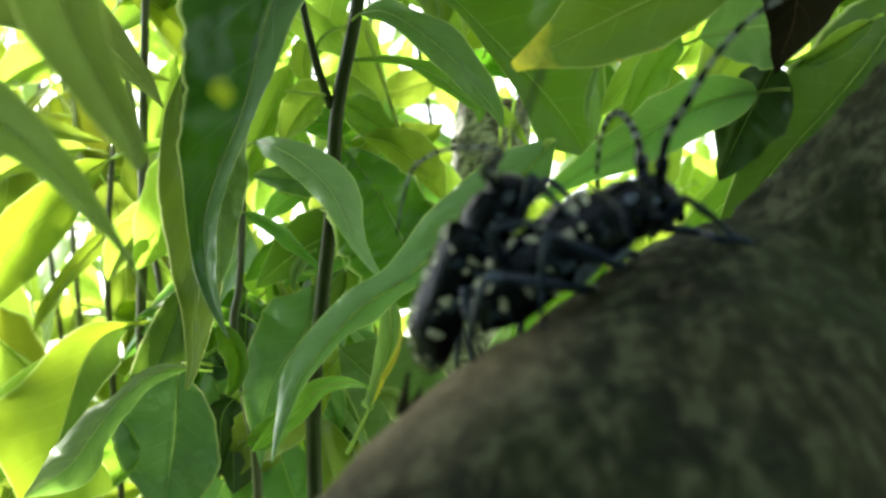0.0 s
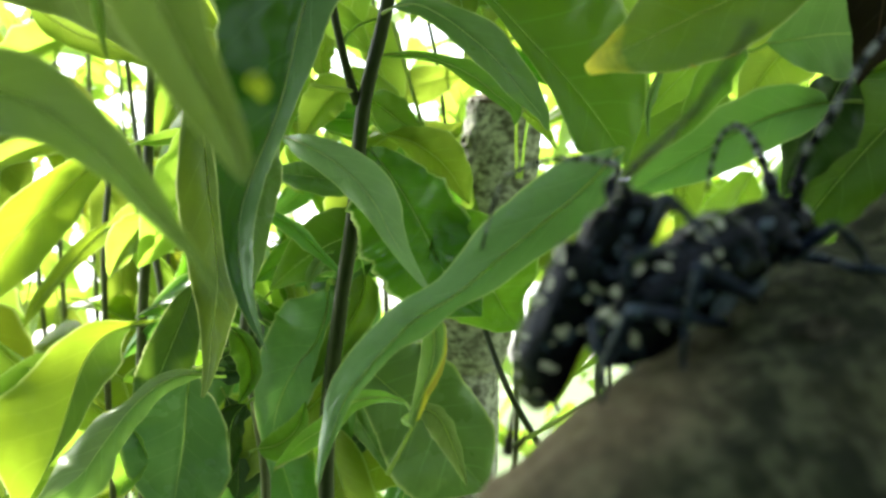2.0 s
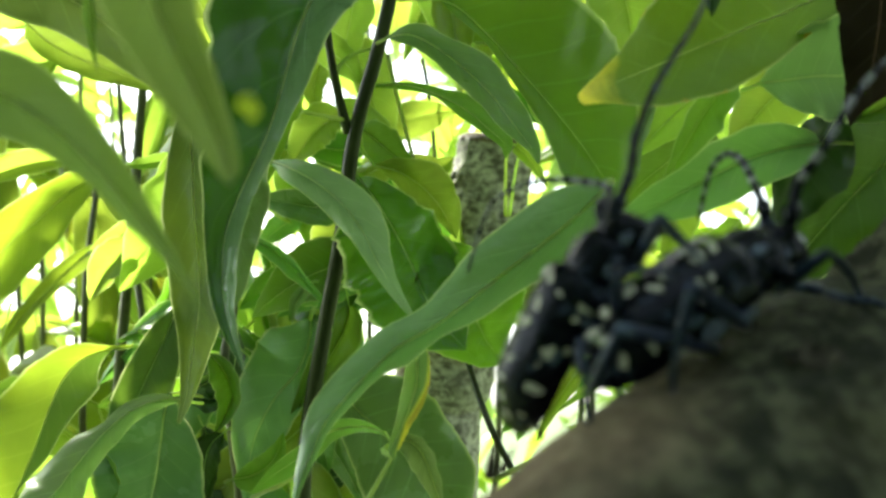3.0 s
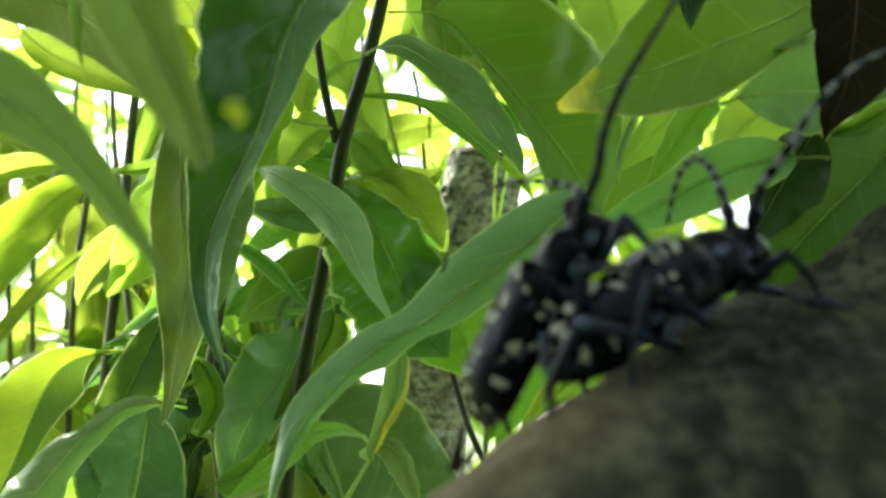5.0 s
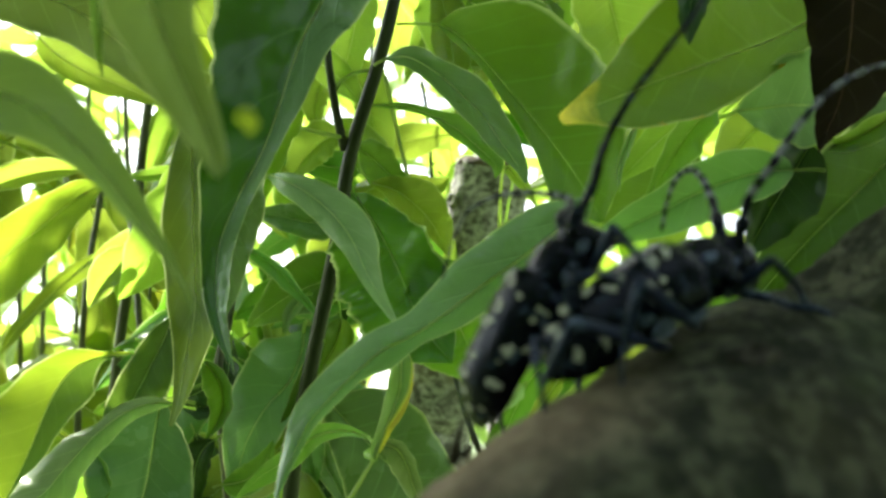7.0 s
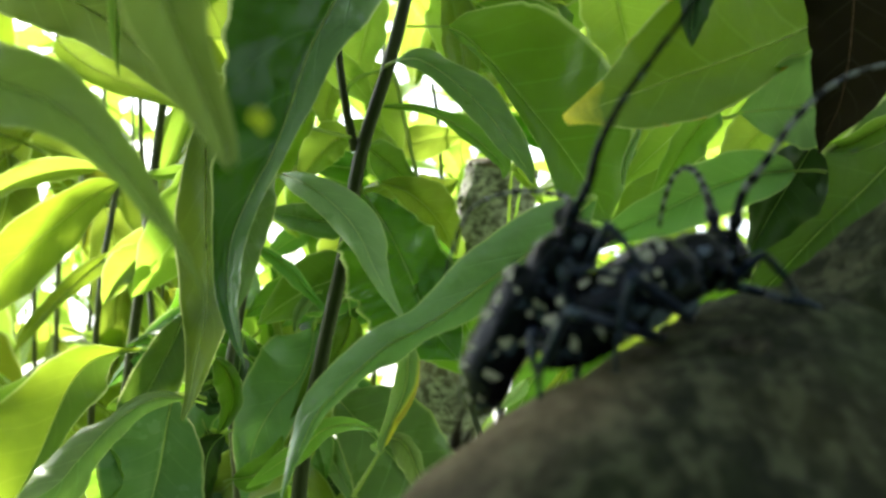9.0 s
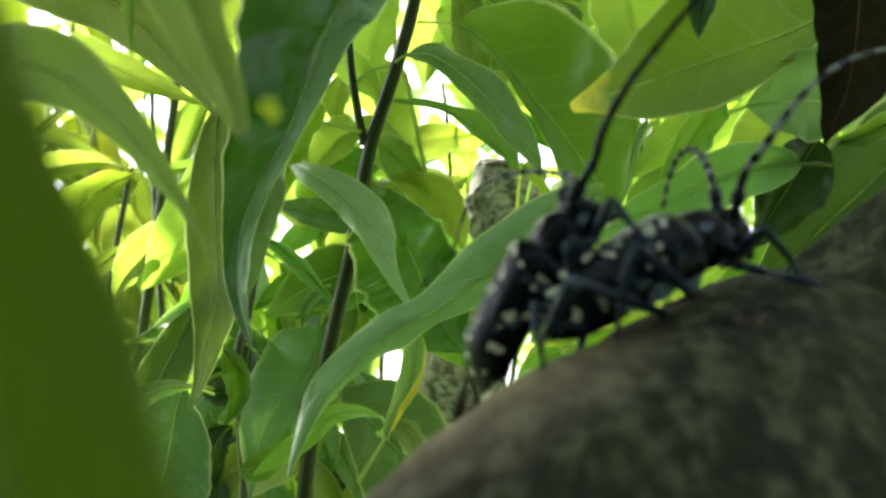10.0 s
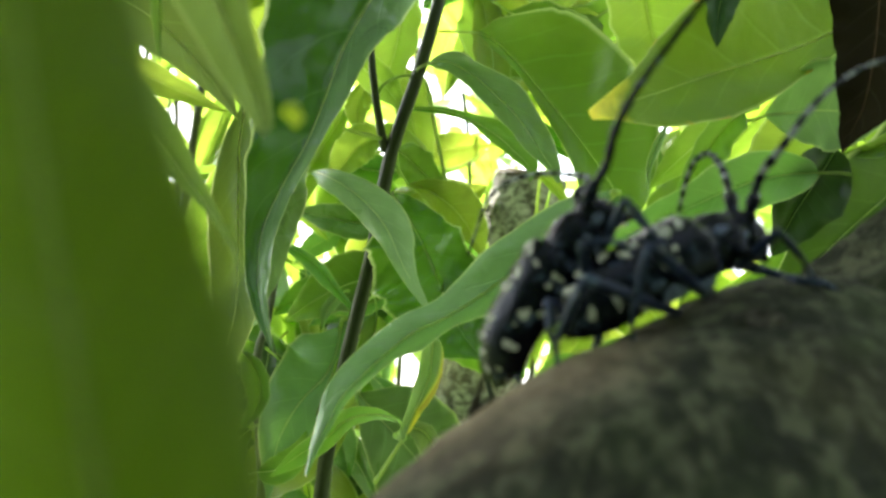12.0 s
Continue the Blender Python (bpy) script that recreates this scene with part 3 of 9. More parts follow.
# a torn flake of bark stands up from the limb
bm = bmesh.new()
for line, r in (([(-0.0034, 0.1261, 1.4002), (-0.0030, 0.1262, 1.4031), (-0.0023, 0.1263, 1.4056)], 0.0011), ([(-0.0023, 0.1261, 1.4008), (-0.0007, 0.1261, 1.4037)], 0.0008)):
    tapered(bm, [Vector(p) - tree.matrix_world.translation for p in line], r, 0.0001, 10, 7, rough=0.0002, grain=900.0, flat=0.4)
part("bark_flake", bm, KNOT, tree, "torn flake of dark bark")
# ---- a mottled grey trunk further back ----
grey_trunk = thing("grey_trunk", (-0.008, 0.498, 0.000), "mottled grey sawn-off trunk behind the leaves", "tree trunk")
bm = bmesh.new()
trunk_line = [p - grey_trunk.matrix_world.translation for p in spline([(-0.0576, 0.4985, -0.0300), (-0.0376, 0.4985, 0.7000), (-0.0076, 0.4985, 1.3672), (0.0012, 0.4881, 1.4211), (0.0174, 0.4740, 1.4940), (0.0230, 0.4667, 1.5317)], 90)]
tube(bm, trunk_line, [0.024 - 0.0062 * k / 90 for k in range(91)], 48, rough=0.0009, grain=160.0, uv=True)
part("trunk", bm, GREY_BARK, grey_trunk)
bm = bmesh.new()
top, under = trunk_line[-1], trunk_line[-3]
up = (top - under).normalized()
tube(bm, [top - up * 0.002, top + up * 0.001, top + up * 0.0022], [0.0181, 0.0174, 0.0150], 32, rough=0.0009, grain=260.0)
part("sawn_top", bm, SAWN, grey_trunk, "weathered brown sawn top")
for k, turn in ((60, 4.2), (72, 5.1), (80, 3.6)):
    bm = bmesh.new()
    out = Vector((math.cos(turn), math.sin(turn), 0))
    middle = trunk_line[k] + out * 0.019
    flat = out.cross(Vector((0, 0, 1)))
    tube(bm, [middle + (flat * math.cos(q * math.pi / 9) * 0.004 + Vector((0, 0, 0.0028)) * math.sin(q * math.pi / 9)) for q in range(19)], 0.0011, 6, rough=0.0004, grain=500.0)
    part("scar", bm, GREY_BARK, grey_trunk)
# ---- the shrub with the dark upright stem ----
shrub = thing("shrub", (-0.048, 0.324, 0.000), "leafy shrub with dark upright stem and long green leaves", "shrub")
stem(shrub, [(-0.0151, 0.2717, 1.5443), (-0.0223, 0.2782, 1.5108), (-0.0305, 0.2858, 1.4826), (-0.0342, 0.2937, 1.4574), (-0.0402, 0.3043, 1.4286), (-0.0454, 0.3145, 1.4022), (-0.0481, 0.3239, 1.3799), (-0.0485, 0.3247, 1.3539), (-0.0491, 0.3258, 1.3139), (-0.0502, 0.3280, 1.2399), (-0.0524, 0.3324, 1.0899), (-0.0581, 0.3439, 0.7000), (-0.0481, 0.3439, -0.0200)], 0.0019, 0.00325, STEM, n=105, sides=12)
stem(shrub, [(-0.0397, 0.2714, 1.5328), (-0.0375, 0.2755, 1.5109), (-0.0351, 0.2803, 1.4959), (-0.0322, 0.2856, 1.4838)], 0.001, 0.0014, STEM, n=14, sides=10, name='twig')
stem(shrub, [(-0.0258, 0.2792, 1.5062), (-0.0300, 0.2766, 1.5039), (-0.0335, 0.2772, 1.5015), (-0.0352, 0.2797, 1.4990)], 0.0005, 0.0006, GREEN_STEM, n=10, sides=10, name='twig')
stem(shrub, [(-0.0319, 0.2849, 1.4873), (-0.0377, 0.2781, 1.4864), (-0.0434, 0.2731, 1.4862)], 0.0006, 0.0005, GREEN_STEM, n=10, sides=10, name='twig')
stem(shrub, [(-0.0216, 0.2936, 1.5099), (-0.0182, 0.3060, 1.4980), (-0.0133, 0.3095, 1.4790)], 0.0007, 0.0006, GREEN_STEM, n=10, sides=10, name='twig')
stem(shrub, [(-0.0119, 0.3982, 1.5480), (-0.0092, 0.4008, 1.5341), (-0.0061, 0.4064, 1.5041)], 0.0008, 0.0008, STEM, n=10, sides=10, name='twig')
blade(shrub, [(0.0234, 0.1901, 1.4477), (0.0177, 0.1917, 1.4420), (0.0105, 0.1930, 1.4362), (0.0033, 0.1938, 1.4309), (-0.0029, 0.1941, 1.4260), (-0.0085, 0.1939, 1.4219), (-0.0148, 0.1934, 1.4184), (-0.0193, 0.1927, 1.4144), (-0.0239, 0.1919, 1.4095), (-0.0276, 0.1909, 1.4048), (-0.0297, 0.1899, 1.3996), (-0.0315, 0.1888, 1.3949), (-0.0325, 0.1876, 1.3904)], [0.6, 5.1, 5.5, 4.6, 4.1, 2.5, 4.0, 2.1, 1.8, 1.5, 1.0, 0.7, 0.2], [0.6, 5.9, 7.3, 7.1, 5.7, 4.4, 4.7, 5.0, 5.1, 4.5, 3.0, 1.4, 0.4], (0.023, -0.997, -0.077), (-8, -20), (10, -38), (MID_GREEN, SHEEN), rib_size=1.0, root=(0.0213, 0.1847, 1.4458), label='long grey-green arching leaf', rows=90, pucker=0.02)
blade(shrub, [(-0.0484, 0.2563, 1.4680), (-0.0428, 0.2492, 1.4645), (-0.0355, 0.2426, 1.4592), (-0.0289, 0.2360, 1.4526), (-0.0242, 0.2291, 1.4457), (-0.0210, 0.2219, 1.4388), (-0.0176, 0.2144, 1.4323), (-0.0126, 0.2070, 1.4243)], [0.5, 3.5, 5.6, 6.9, 5.9, 3.8, 2.0, 0.3], [0.9, 3.3, 4.1, 4.3, 3.6, 2.4, 1.5, 0.4], (0.096, -0.976, -0.196), -20, 25, PALE_SHEEN, label='arching pale grey-green leaf', root=(-0.0542, 0.2617, 1.4672))
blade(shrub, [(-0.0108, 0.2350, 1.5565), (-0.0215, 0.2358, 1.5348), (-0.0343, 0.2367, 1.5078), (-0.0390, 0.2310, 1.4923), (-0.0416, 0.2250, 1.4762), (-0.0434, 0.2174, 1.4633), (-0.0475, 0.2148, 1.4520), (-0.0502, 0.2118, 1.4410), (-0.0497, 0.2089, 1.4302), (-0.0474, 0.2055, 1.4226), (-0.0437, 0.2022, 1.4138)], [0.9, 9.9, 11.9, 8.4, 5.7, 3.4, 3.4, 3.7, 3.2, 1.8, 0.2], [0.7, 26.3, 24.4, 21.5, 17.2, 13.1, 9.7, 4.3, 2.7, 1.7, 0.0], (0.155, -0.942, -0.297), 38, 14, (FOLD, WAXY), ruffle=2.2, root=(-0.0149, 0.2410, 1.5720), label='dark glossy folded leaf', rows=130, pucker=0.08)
blade(shrub, [(-0.0431, 0.2274, 1.4690), (-0.0482, 0.2274, 1.4596), (-0.0496, 0.2270, 1.4530), (-0.0504, 0.2265, 1.4464), (-0.0509, 0.2259, 1.4400), (-0.0511, 0.2253, 1.4324), (-0.0507, 0.2242, 1.4274)], [1.1, 3.8, 5.6, 5.0, 4.1, 2.6, 0.2], [1.1, 3.6, 3.9, 3.9, 3.5, 2.6, 0.3], (0.195, -0.961, -0.195), 15, 15, DEEP)
blade(shrub, [(-0.0475, 0.3320, 1.4355), (-0.0475, 0.3304, 1.4289), (-0.0507, 0.3284, 1.4188), (-0.0573, 0.3255, 1.4102), (-0.0620, 0.3225, 1.4001), (-0.0638, 0.3196, 1.3899), (-0.0638, 0.3166, 1.3777)], [1.0, 4.1, 7.2, 9.5, 9.2, 4.3, 0.1], [1.0, 13.4, 16.8, 13.3, 9.1, 4.2, 0.2], (0.159, -0.987, -0.013), 20, 14, DEEP, label='broad dark green leaf', rib_size=1.6, root=(-0.0422, 0.3032, 1.4349))
blade(shrub, [(-0.0303, 0.2956, 1.4738), (-0.0252, 0.2933, 1.4669), (-0.0195, 0.2914, 1.4574), (-0.0146, 0.2891, 1.4472), (-0.0103, 0.2864, 1.4372), (-0.0053, 0.2831, 1.4291), (0.0004, 0.2794, 1.4225)], [0.1, 6.6, 10.8, 13.2, 13.6, 9.2, 0.0], [0.1, 10.2, 16.8, 19.5, 16.5, 10.7, 0.5], (0.028, -0.987, -0.157), 20, 25, DARK_QUILTED, ruffle=2.4, root=(-0.0318, 0.2877, 1.4780), rows=110, pucker=0.13)
blade(shrub, [(-0.0091, 0.2905, 1.4546), (-0.0049, 0.2903, 1.4476), (0.0001, 0.2901, 1.4379), (0.0043, 0.2895, 1.4299), (0.0075, 0.2884, 1.4236), (0.0127, 0.2870, 1.4187)], [0.2, 9.0, 14.8, 16.2, 7.6, 0.4], [0.2, 9.0, 14.6, 16.3, 7.9, 0.1], (-0.032, -0.993, -0.113), 22, 15, QUILTED, ruffle=2.0, label='ruffled bright green leaf', rows=70, pucker=0.05)
blade(shrub, [(-0.0261, 0.3048, 1.4793), (-0.0185, 0.3057, 1.4776), (-0.0114, 0.3070, 1.4731), (-0.0066, 0.3082, 1.4681), (-0.0037, 0.3092, 1.4634), (-0.0009, 0.3102, 1.4579)], [0.4, 5.6, 9.9, 8.1, 5.5, 0.4], [0.3, 4.1, 6.2, 5.0, 2.8, 0.3], (0.014, -0.975, -0.221), 25, 20, YOUNG, ruffle=1.6, root=(-0.0289, 0.2877, 1.4883), rows=90, pucker=0.08)
blade(shrub, [(-0.0205, 0.2663, 1.5046), (-0.0140, 0.2602, 1.5028), (-0.0072, 0.2553, 1.4974), (-0.0006, 0.2509, 1.4903), (0.0058, 0.2472, 1.4824), (0.0106, 0.2442, 1.4743), (0.0142, 0.2404, 1.4676), (0.0157, 0.2364, 1.4624)], [0.2, 3.8, 4.1, 6.8, 5.5, 4.7, 2.3, 0.5], [0.2, 3.1, 3.6, 4.6, 4.6, 3.6, 1.7, 0.4], (-0.033, -0.944, -0.327), -25, 28, GLOSSY, ruffle=1.5, root=(-0.0242, 0.2798, 1.5079))
blade(shrub, [(-0.0249, 0.2856, 1.4980), (-0.0151, 0.2825, 1.4967), (-0.0069, 0.2798, 1.4931), (0.0004, 0.2772, 1.4883), (0.0059, 0.2747, 1.4827), (0.0105, 0.2721, 1.4772), (0.0107, 0.2695, 1.4722)], [0.4, 1.3, 2.4, 4.9, 4.5, 2.9, 0.2], [0.7, 1.6, 1.1, 3.0, 2.4, 1.8, 0.1], (-0.016, -0.953, -0.303), -30, 25, MATURE, root=(-0.0276, 0.2833, 1.4954))
blade(shrub, [(-0.0060, 0.2856, 1.5239), (0.0000, 0.2834, 1.5197), (0.0084, 0.2829, 1.5110), (0.0175, 0.2826, 1.4999), (0.0256, 0.2815, 1.4895), (0.0326, 0.2799, 1.4792), (0.0378, 0.2778, 1.4698), (0.0410, 0.2754, 1.4621)], [0.1, 10.7, 22.9, 26.7, 25.5, 20.9, 12.2, 0.7], [0.3, 2.6, 2.2, 4.0, 5.5, 8.6, 10.2, 0.8], (-0.097, -0.942, -0.321), 12, 15, BROAD, rib_size=0.6, root=(-0.0178, 0.2784, 1.5203), label='broad green backlit leaf')
blade(shrub, [(-0.0477, 0.3773, 1.4831), (-0.0533, 0.3763, 1.4798), (-0.0590, 0.3750, 1.4772), (-0.0647, 0.3740, 1.4729), (-0.0690, 0.3729, 1.4691), (-0.0726, 0.3721, 1.4643)], [0.3, 4.3, 4.9, 4.8, 3.3, 0.3], [0.3, 4.3, 5.0, 5.3, 3.2, 0.3], (0.147, -0.970, -0.191), 16, 14, FRESH)
blade(shrub, [(0.0014, 0.3992, 1.5257), (-0.0043, 0.3975, 1.5245), (-0.0122, 0.3961, 1.5224), (-0.0195, 0.3945, 1.5202), (-0.0240, 0.3927, 1.5186), (-0.0271, 0.3911, 1.5163)], [0.5, 4.3, 7.6, 8.0, 4.5, 0.2], [0.4, 4.2, 7.0, 7.0, 4.1, 0.2], (0.019, -0.955, -0.296), 18, 14, YOUNG, label='small bright yellow-green leaf')
blade(shrub, [(-0.0329, 0.3590, 1.5172), (-0.0302, 0.3598, 1.5118), (-0.0271, 0.3607, 1.5061), (-0.0240, 0.3614, 1.5007), (-0.0209, 0.3618, 1.4961), (-0.0185, 0.3619, 1.4919)], [0.8, 4.5, 5.6, 4.9, 3.1, 0.2], [0.4, 2.7, 4.8, 5.5, 3.6, 0.2], (0.052, -0.959, -0.279), 10, 12, FRESH)
blade(shrub, [(-0.0591, 0.3662, 1.5184), (-0.0578, 0.3677, 1.5144), (-0.0565, 0.3693, 1.5096), (-0.0552, 0.3707, 1.5055), (-0.0534, 0.3719, 1.5021)], [0.3, 4.2, 5.3, 4.1, 0.5], [0.3, 2.6, 4.0, 3.9, 0.5], (0.134, -0.949, -0.286), 10, 14, YOUNG)
blade(shrub, [(-0.0122, 0.2183, 1.4215), (-0.0120, 0.2169, 1.4181), (-0.0121, 0.2155, 1.4123), (-0.0134, 0.2140, 1.4077), (-0.0151, 0.2123, 1.4034), (-0.0167, 0.2105, 1.3999), (-0.0165, 0.2088, 1.3980)], [0.5, 2.5, 2.8, 2.5, 1.6, 1.5, 0.4], [0.4, 2.2, 3.0, 2.6, 1.7, 0.9, 0.2], (0.036, -0.999, -0.022), 20, 20, EDGED, ruffle=1.6, root=(-0.0105, 0.2178, 1.4252), label='small leaf with one yellow margin')
blade(shrub, [(-0.0184, 0.2228, 1.4025), (-0.0246, 0.2282, 1.4036), (-0.0311, 0.2333, 1.4022), (-0.0365, 0.2384, 1.3977), (-0.0434, 0.2431, 1.3934), (-0.0503, 0.2475, 1.3880)], [0.4, 1.3, 2.1, 2.5, 2.8, 0.3], [0.4, 1.9, 3.0, 2.9, 2.1, 0.2], (0.122, -0.992, 0.028), -20, 30, MATURE, root=(-0.0164, 0.2128, 1.3986))
leaf(shrub, (-0.0164, 0.2226, 1.4006), (-0.0106, 0.2231, 1.3973), (-0.0063, 0.2255, 1.3843), 0.0040, (-0.855, 0.114, -0.506), 50, 40, PALE_SHEEN, root=(-0.0167, 0.2129, 1.3983), rib_size=1.6)
blade(shrub, [(-0.0396, 0.3303, 1.4143), (-0.0324, 0.3311, 1.4068), (-0.0232, 0.3316, 1.3981), (-0.0139, 0.3316, 1.3886), (-0.0056, 0.3310, 1.3784), (0.0014, 0.3301, 1.3697)], [0.0, 15.5, 18.9, 17.2, 13.7, 0.5], [0.0, 8.2, 14.2, 19.9, 17.9, 0.7], (0.038, -0.999, 0.038), 15, 18, DEEP, root=(-0.0378, 0.3029, 1.4302))
leaf(shrub, (-0.0343, 0.3215, 1.4714), (-0.0482, 0.3171, 1.4694), (-0.0642, 0.3219, 1.4730), 0.0065, (0.049, -0.187, 0.981), 27, 27, GLOSSY, root=(-0.0324, 0.2924, 1.4640))
leaf(shrub, (-0.0344, 0.3154, 1.5576), (-0.0344, 0.3200, 1.5335), (-0.0418, 0.3241, 1.5127), 0.0090, (-0.987, -0.009, 0.160), 29, 29, YOUNG)
leaf(shrub, (-0.0354, 0.3069, 1.4951), (-0.0445, 0.3080, 1.4902), (-0.0522, 0.3103, 1.4791), 0.0078, (-0.698, -0.119, 0.706), 35, 25, YOUNG)
leaf(shrub, (-0.0421, 0.3361, 1.4492), (-0.0544, 0.3318, 1.4465), (-0.0699, 0.3286, 1.4383), 0.0089, (-0.321, -0.169, 0.932), 29, 29, MATURE, root=(-0.0356, 0.3004, 1.4434))
leaf(shrub, (-0.0633, 0.3045, 1.4574), (-0.0505, 0.3058, 1.4490), (-0.0389, 0.3079, 1.4365), 0.0041, (-0.656, 0.154, -0.739), 54, 48, GLOSSY)
leaf(shrub, (-0.0340, 0.3175, 1.4387), (-0.0393, 0.3205, 1.4239), (-0.0529, 0.3247, 1.4028), 0.0071, (-0.889, -0.067, 0.453), 26, 32, MATURE, root=(-0.0364, 0.3011, 1.4401))
leaf(shrub, (-0.0308, 0.3075, 1.4917), (-0.0229, 0.3084, 1.4858), (-0.0121, 0.3098, 1.4773), 0.0074, (-0.614, 0.159, -0.773), 31, 31, MATURE)
leaf(shrub, (-0.0451, 0.3165, 1.4455), (-0.0494, 0.3175, 1.4405), (-0.0515, 0.3190, 1.4328), 0.0032, (-0.895, -0.064, 0.441), 48, 48, PALE_SHEEN, rib_size=1.6)
leaf(shrub, (-0.0450, 0.3322, 1.5240), (-0.0477, 0.3341, 1.5144), (-0.0445, 0.3356, 1.5059), 0.0058, (-0.999, 0.025, -0.020), 37, 37, YOUNG)
leaf(shrub, (-0.0192, 0.3485, 1.4889), (-0.0105, 0.3483, 1.4891), (-0.0004, 0.3533, 1.4946), 0.0068, (0.220, 0.177, -0.959), 50, 50, YOUNG)
stem(shrub, [(-0.0221, 0.2127, 1.3890), (-0.0189, 0.2116, 1.3945), (-0.0166, 0.2098, 1.3984)], 0.0005, 0.0004, GREEN_STEM, n=8, sides=10, name='twig')
stem(shrub, [(0.0156, 0.2959, 1.3863), (0.0076, 0.2931, 1.4017), (0.0025, 0.3004, 1.4177), (-0.0029, 0.3018, 1.4376)], 0.001, 0.0008, STEM, n=12, sides=10, name='twig')
leaf(shrub, (0.0343, 0.2180, 1.4192), (0.0285, 0.2188, 1.4158), (0.0159, 0.2209, 1.4061), 0.0026, (-0.586, -0.139, 0.798), 47, 43, YOUNG)
leaf(shrub, (0.0233, 0.2288, 1.4173), (0.0190, 0.2302, 1.4105), (0.0134, 0.2322, 1.4001), 0.0025, (-0.872, -0.073, 0.484), 46, 41, YOUNG)
leaf(shrub, (0.0217, 0.2384, 1.4204), (0.0154, 0.2400, 1.4126), (0.0101, 0.2425, 1.3998), 0.0052, (-0.876, -0.072, 0.476), 32, 37, MATURE)
leaf(shrub, (0.0137, 0.2194, 1.4142), (0.0113, 0.2200, 1.4112), (0.0079, 0.2207, 1.4077), 0.0021, (-0.756, -0.106, 0.646), 44, 44, PALE)
stem(shrub, [(0.0224, 0.4096, 1.4839), (0.0224, 0.4061, 1.5024), (0.0235, 0.4032, 1.5175)], 0.0008, 0.0006, GREEN_STEM, n=8, sides=10, name='twig')
stem(shrub, [(0.0238, 0.4090, 1.4839), (0.0262, 0.4055, 1.5010), (0.0298, 0.4030, 1.5190)], 0.0007, 0.0005, GREEN_STEM, n=8, sides=10, name='twig')
leaf(shrub, (0.0173, 0.3074, 1.4866), (0.0201, 0.3080, 1.4832), (0.0274, 0.3098, 1.4729), 0.0035, (-0.810, 0.126, -0.573), 46, 46, YOUNG)
# dark leaves added to stand for the shade between the stems
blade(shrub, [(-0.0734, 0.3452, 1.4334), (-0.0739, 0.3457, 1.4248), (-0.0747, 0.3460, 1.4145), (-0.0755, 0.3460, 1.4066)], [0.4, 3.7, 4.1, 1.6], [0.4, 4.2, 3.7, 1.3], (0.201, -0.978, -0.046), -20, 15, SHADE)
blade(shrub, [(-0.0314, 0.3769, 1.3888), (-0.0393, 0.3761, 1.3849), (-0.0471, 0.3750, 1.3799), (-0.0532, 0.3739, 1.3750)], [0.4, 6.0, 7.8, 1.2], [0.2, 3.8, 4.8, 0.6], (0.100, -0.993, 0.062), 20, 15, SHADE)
stem(shrub, [(0.0034, 0.2187, 1.3931), (0.0117, 0.2186, 1.3974), (0.0206, 0.2179, 1.4024)], 0.0005, 0.0004, GREEN_STEM, n=10, sides=8, name='twig')
# ---- the shrub with slender stems in the sun ----
slender_shrub = thing("slender_shrub", (-0.126, 0.393, 0.000), "sunlit shrub with several slender stems and yellow-green leaves", "shrub")
stem(slender_shrub, [(-0.1113, 0.3588, 1.5524), (-0.1139, 0.3632, 1.5294), (-0.1154, 0.3643, 1.4969), (-0.1168, 0.3660, 1.4611), (-0.1214, 0.3745, 1.4165), (-0.1232, 0.3826, 1.3740), (-0.1232, 0.3826, 1.3480), (-0.1232, 0.3826, 1.3080), (-0.1233, 0.3826, 1.2340), (-0.1233, 0.3826, 1.0840), (-0.1235, 0.3826, 0.7000), (-0.1249, 0.3930, -0.0200)], 0.0016, 0.002543, OLIVE_STEM, n=94, sides=10)
stem(slender_shrub, [(-0.1429, 0.4209, 1.5501), (-0.1409, 0.4269, 1.5186), (-0.1306, 0.4156, 1.4693), (-0.1242, 0.4111, 1.4384), (-0.1176, 0.4134, 1.3717), (-0.1176, 0.4134, 1.3457), (-0.1177, 0.4134, 1.3057), (-0.1178, 0.4134, 1.2317), (-0.1179, 0.4134, 1.0817), (-0.1184, 0.4134, 0.7000), (-0.1226, 0.3930, -0.0200)], 0.0011, 0.001933, OLIVE_STEM, n=100, sides=10)
stem(slender_shrub, [(-0.1506, 0.4280, 1.5135), (-0.1497, 0.4215, 1.4943), (-0.1507, 0.4183, 1.4573), (-0.1525, 0.4284, 1.4041), (-0.1526, 0.4350, 1.3694), (-0.1525, 0.4350, 1.3434), (-0.1523, 0.4350, 1.3034), (-0.1520, 0.4350, 1.2294), (-0.1514, 0.4350, 1.0794), (-0.1499, 0.4350, 0.7000), (-0.1366, 0.3930, -0.0200)], 0.0012, 0.001867, OLIVE_STEM, n=100, sides=10)
stem(slender_shrub, [(-0.0712, 0.3401, 1.4854), (-0.0714, 0.3284, 1.4392), (-0.0735, 0.3265, 1.4227), (-0.0700, 0.3263, 1.3964), (-0.0682, 0.3296, 1.3791), (-0.0684, 0.3296, 1.3531), (-0.0688, 0.3296, 1.3131), (-0.0694, 0.3296, 1.2391), (-0.0707, 0.3296, 1.0891), (-0.0740, 0.3296, 0.7000), (-0.1028, 0.3930, -0.0200)], 0.0012, 0.0022, OLIVE_STEM, n=100, sides=10)
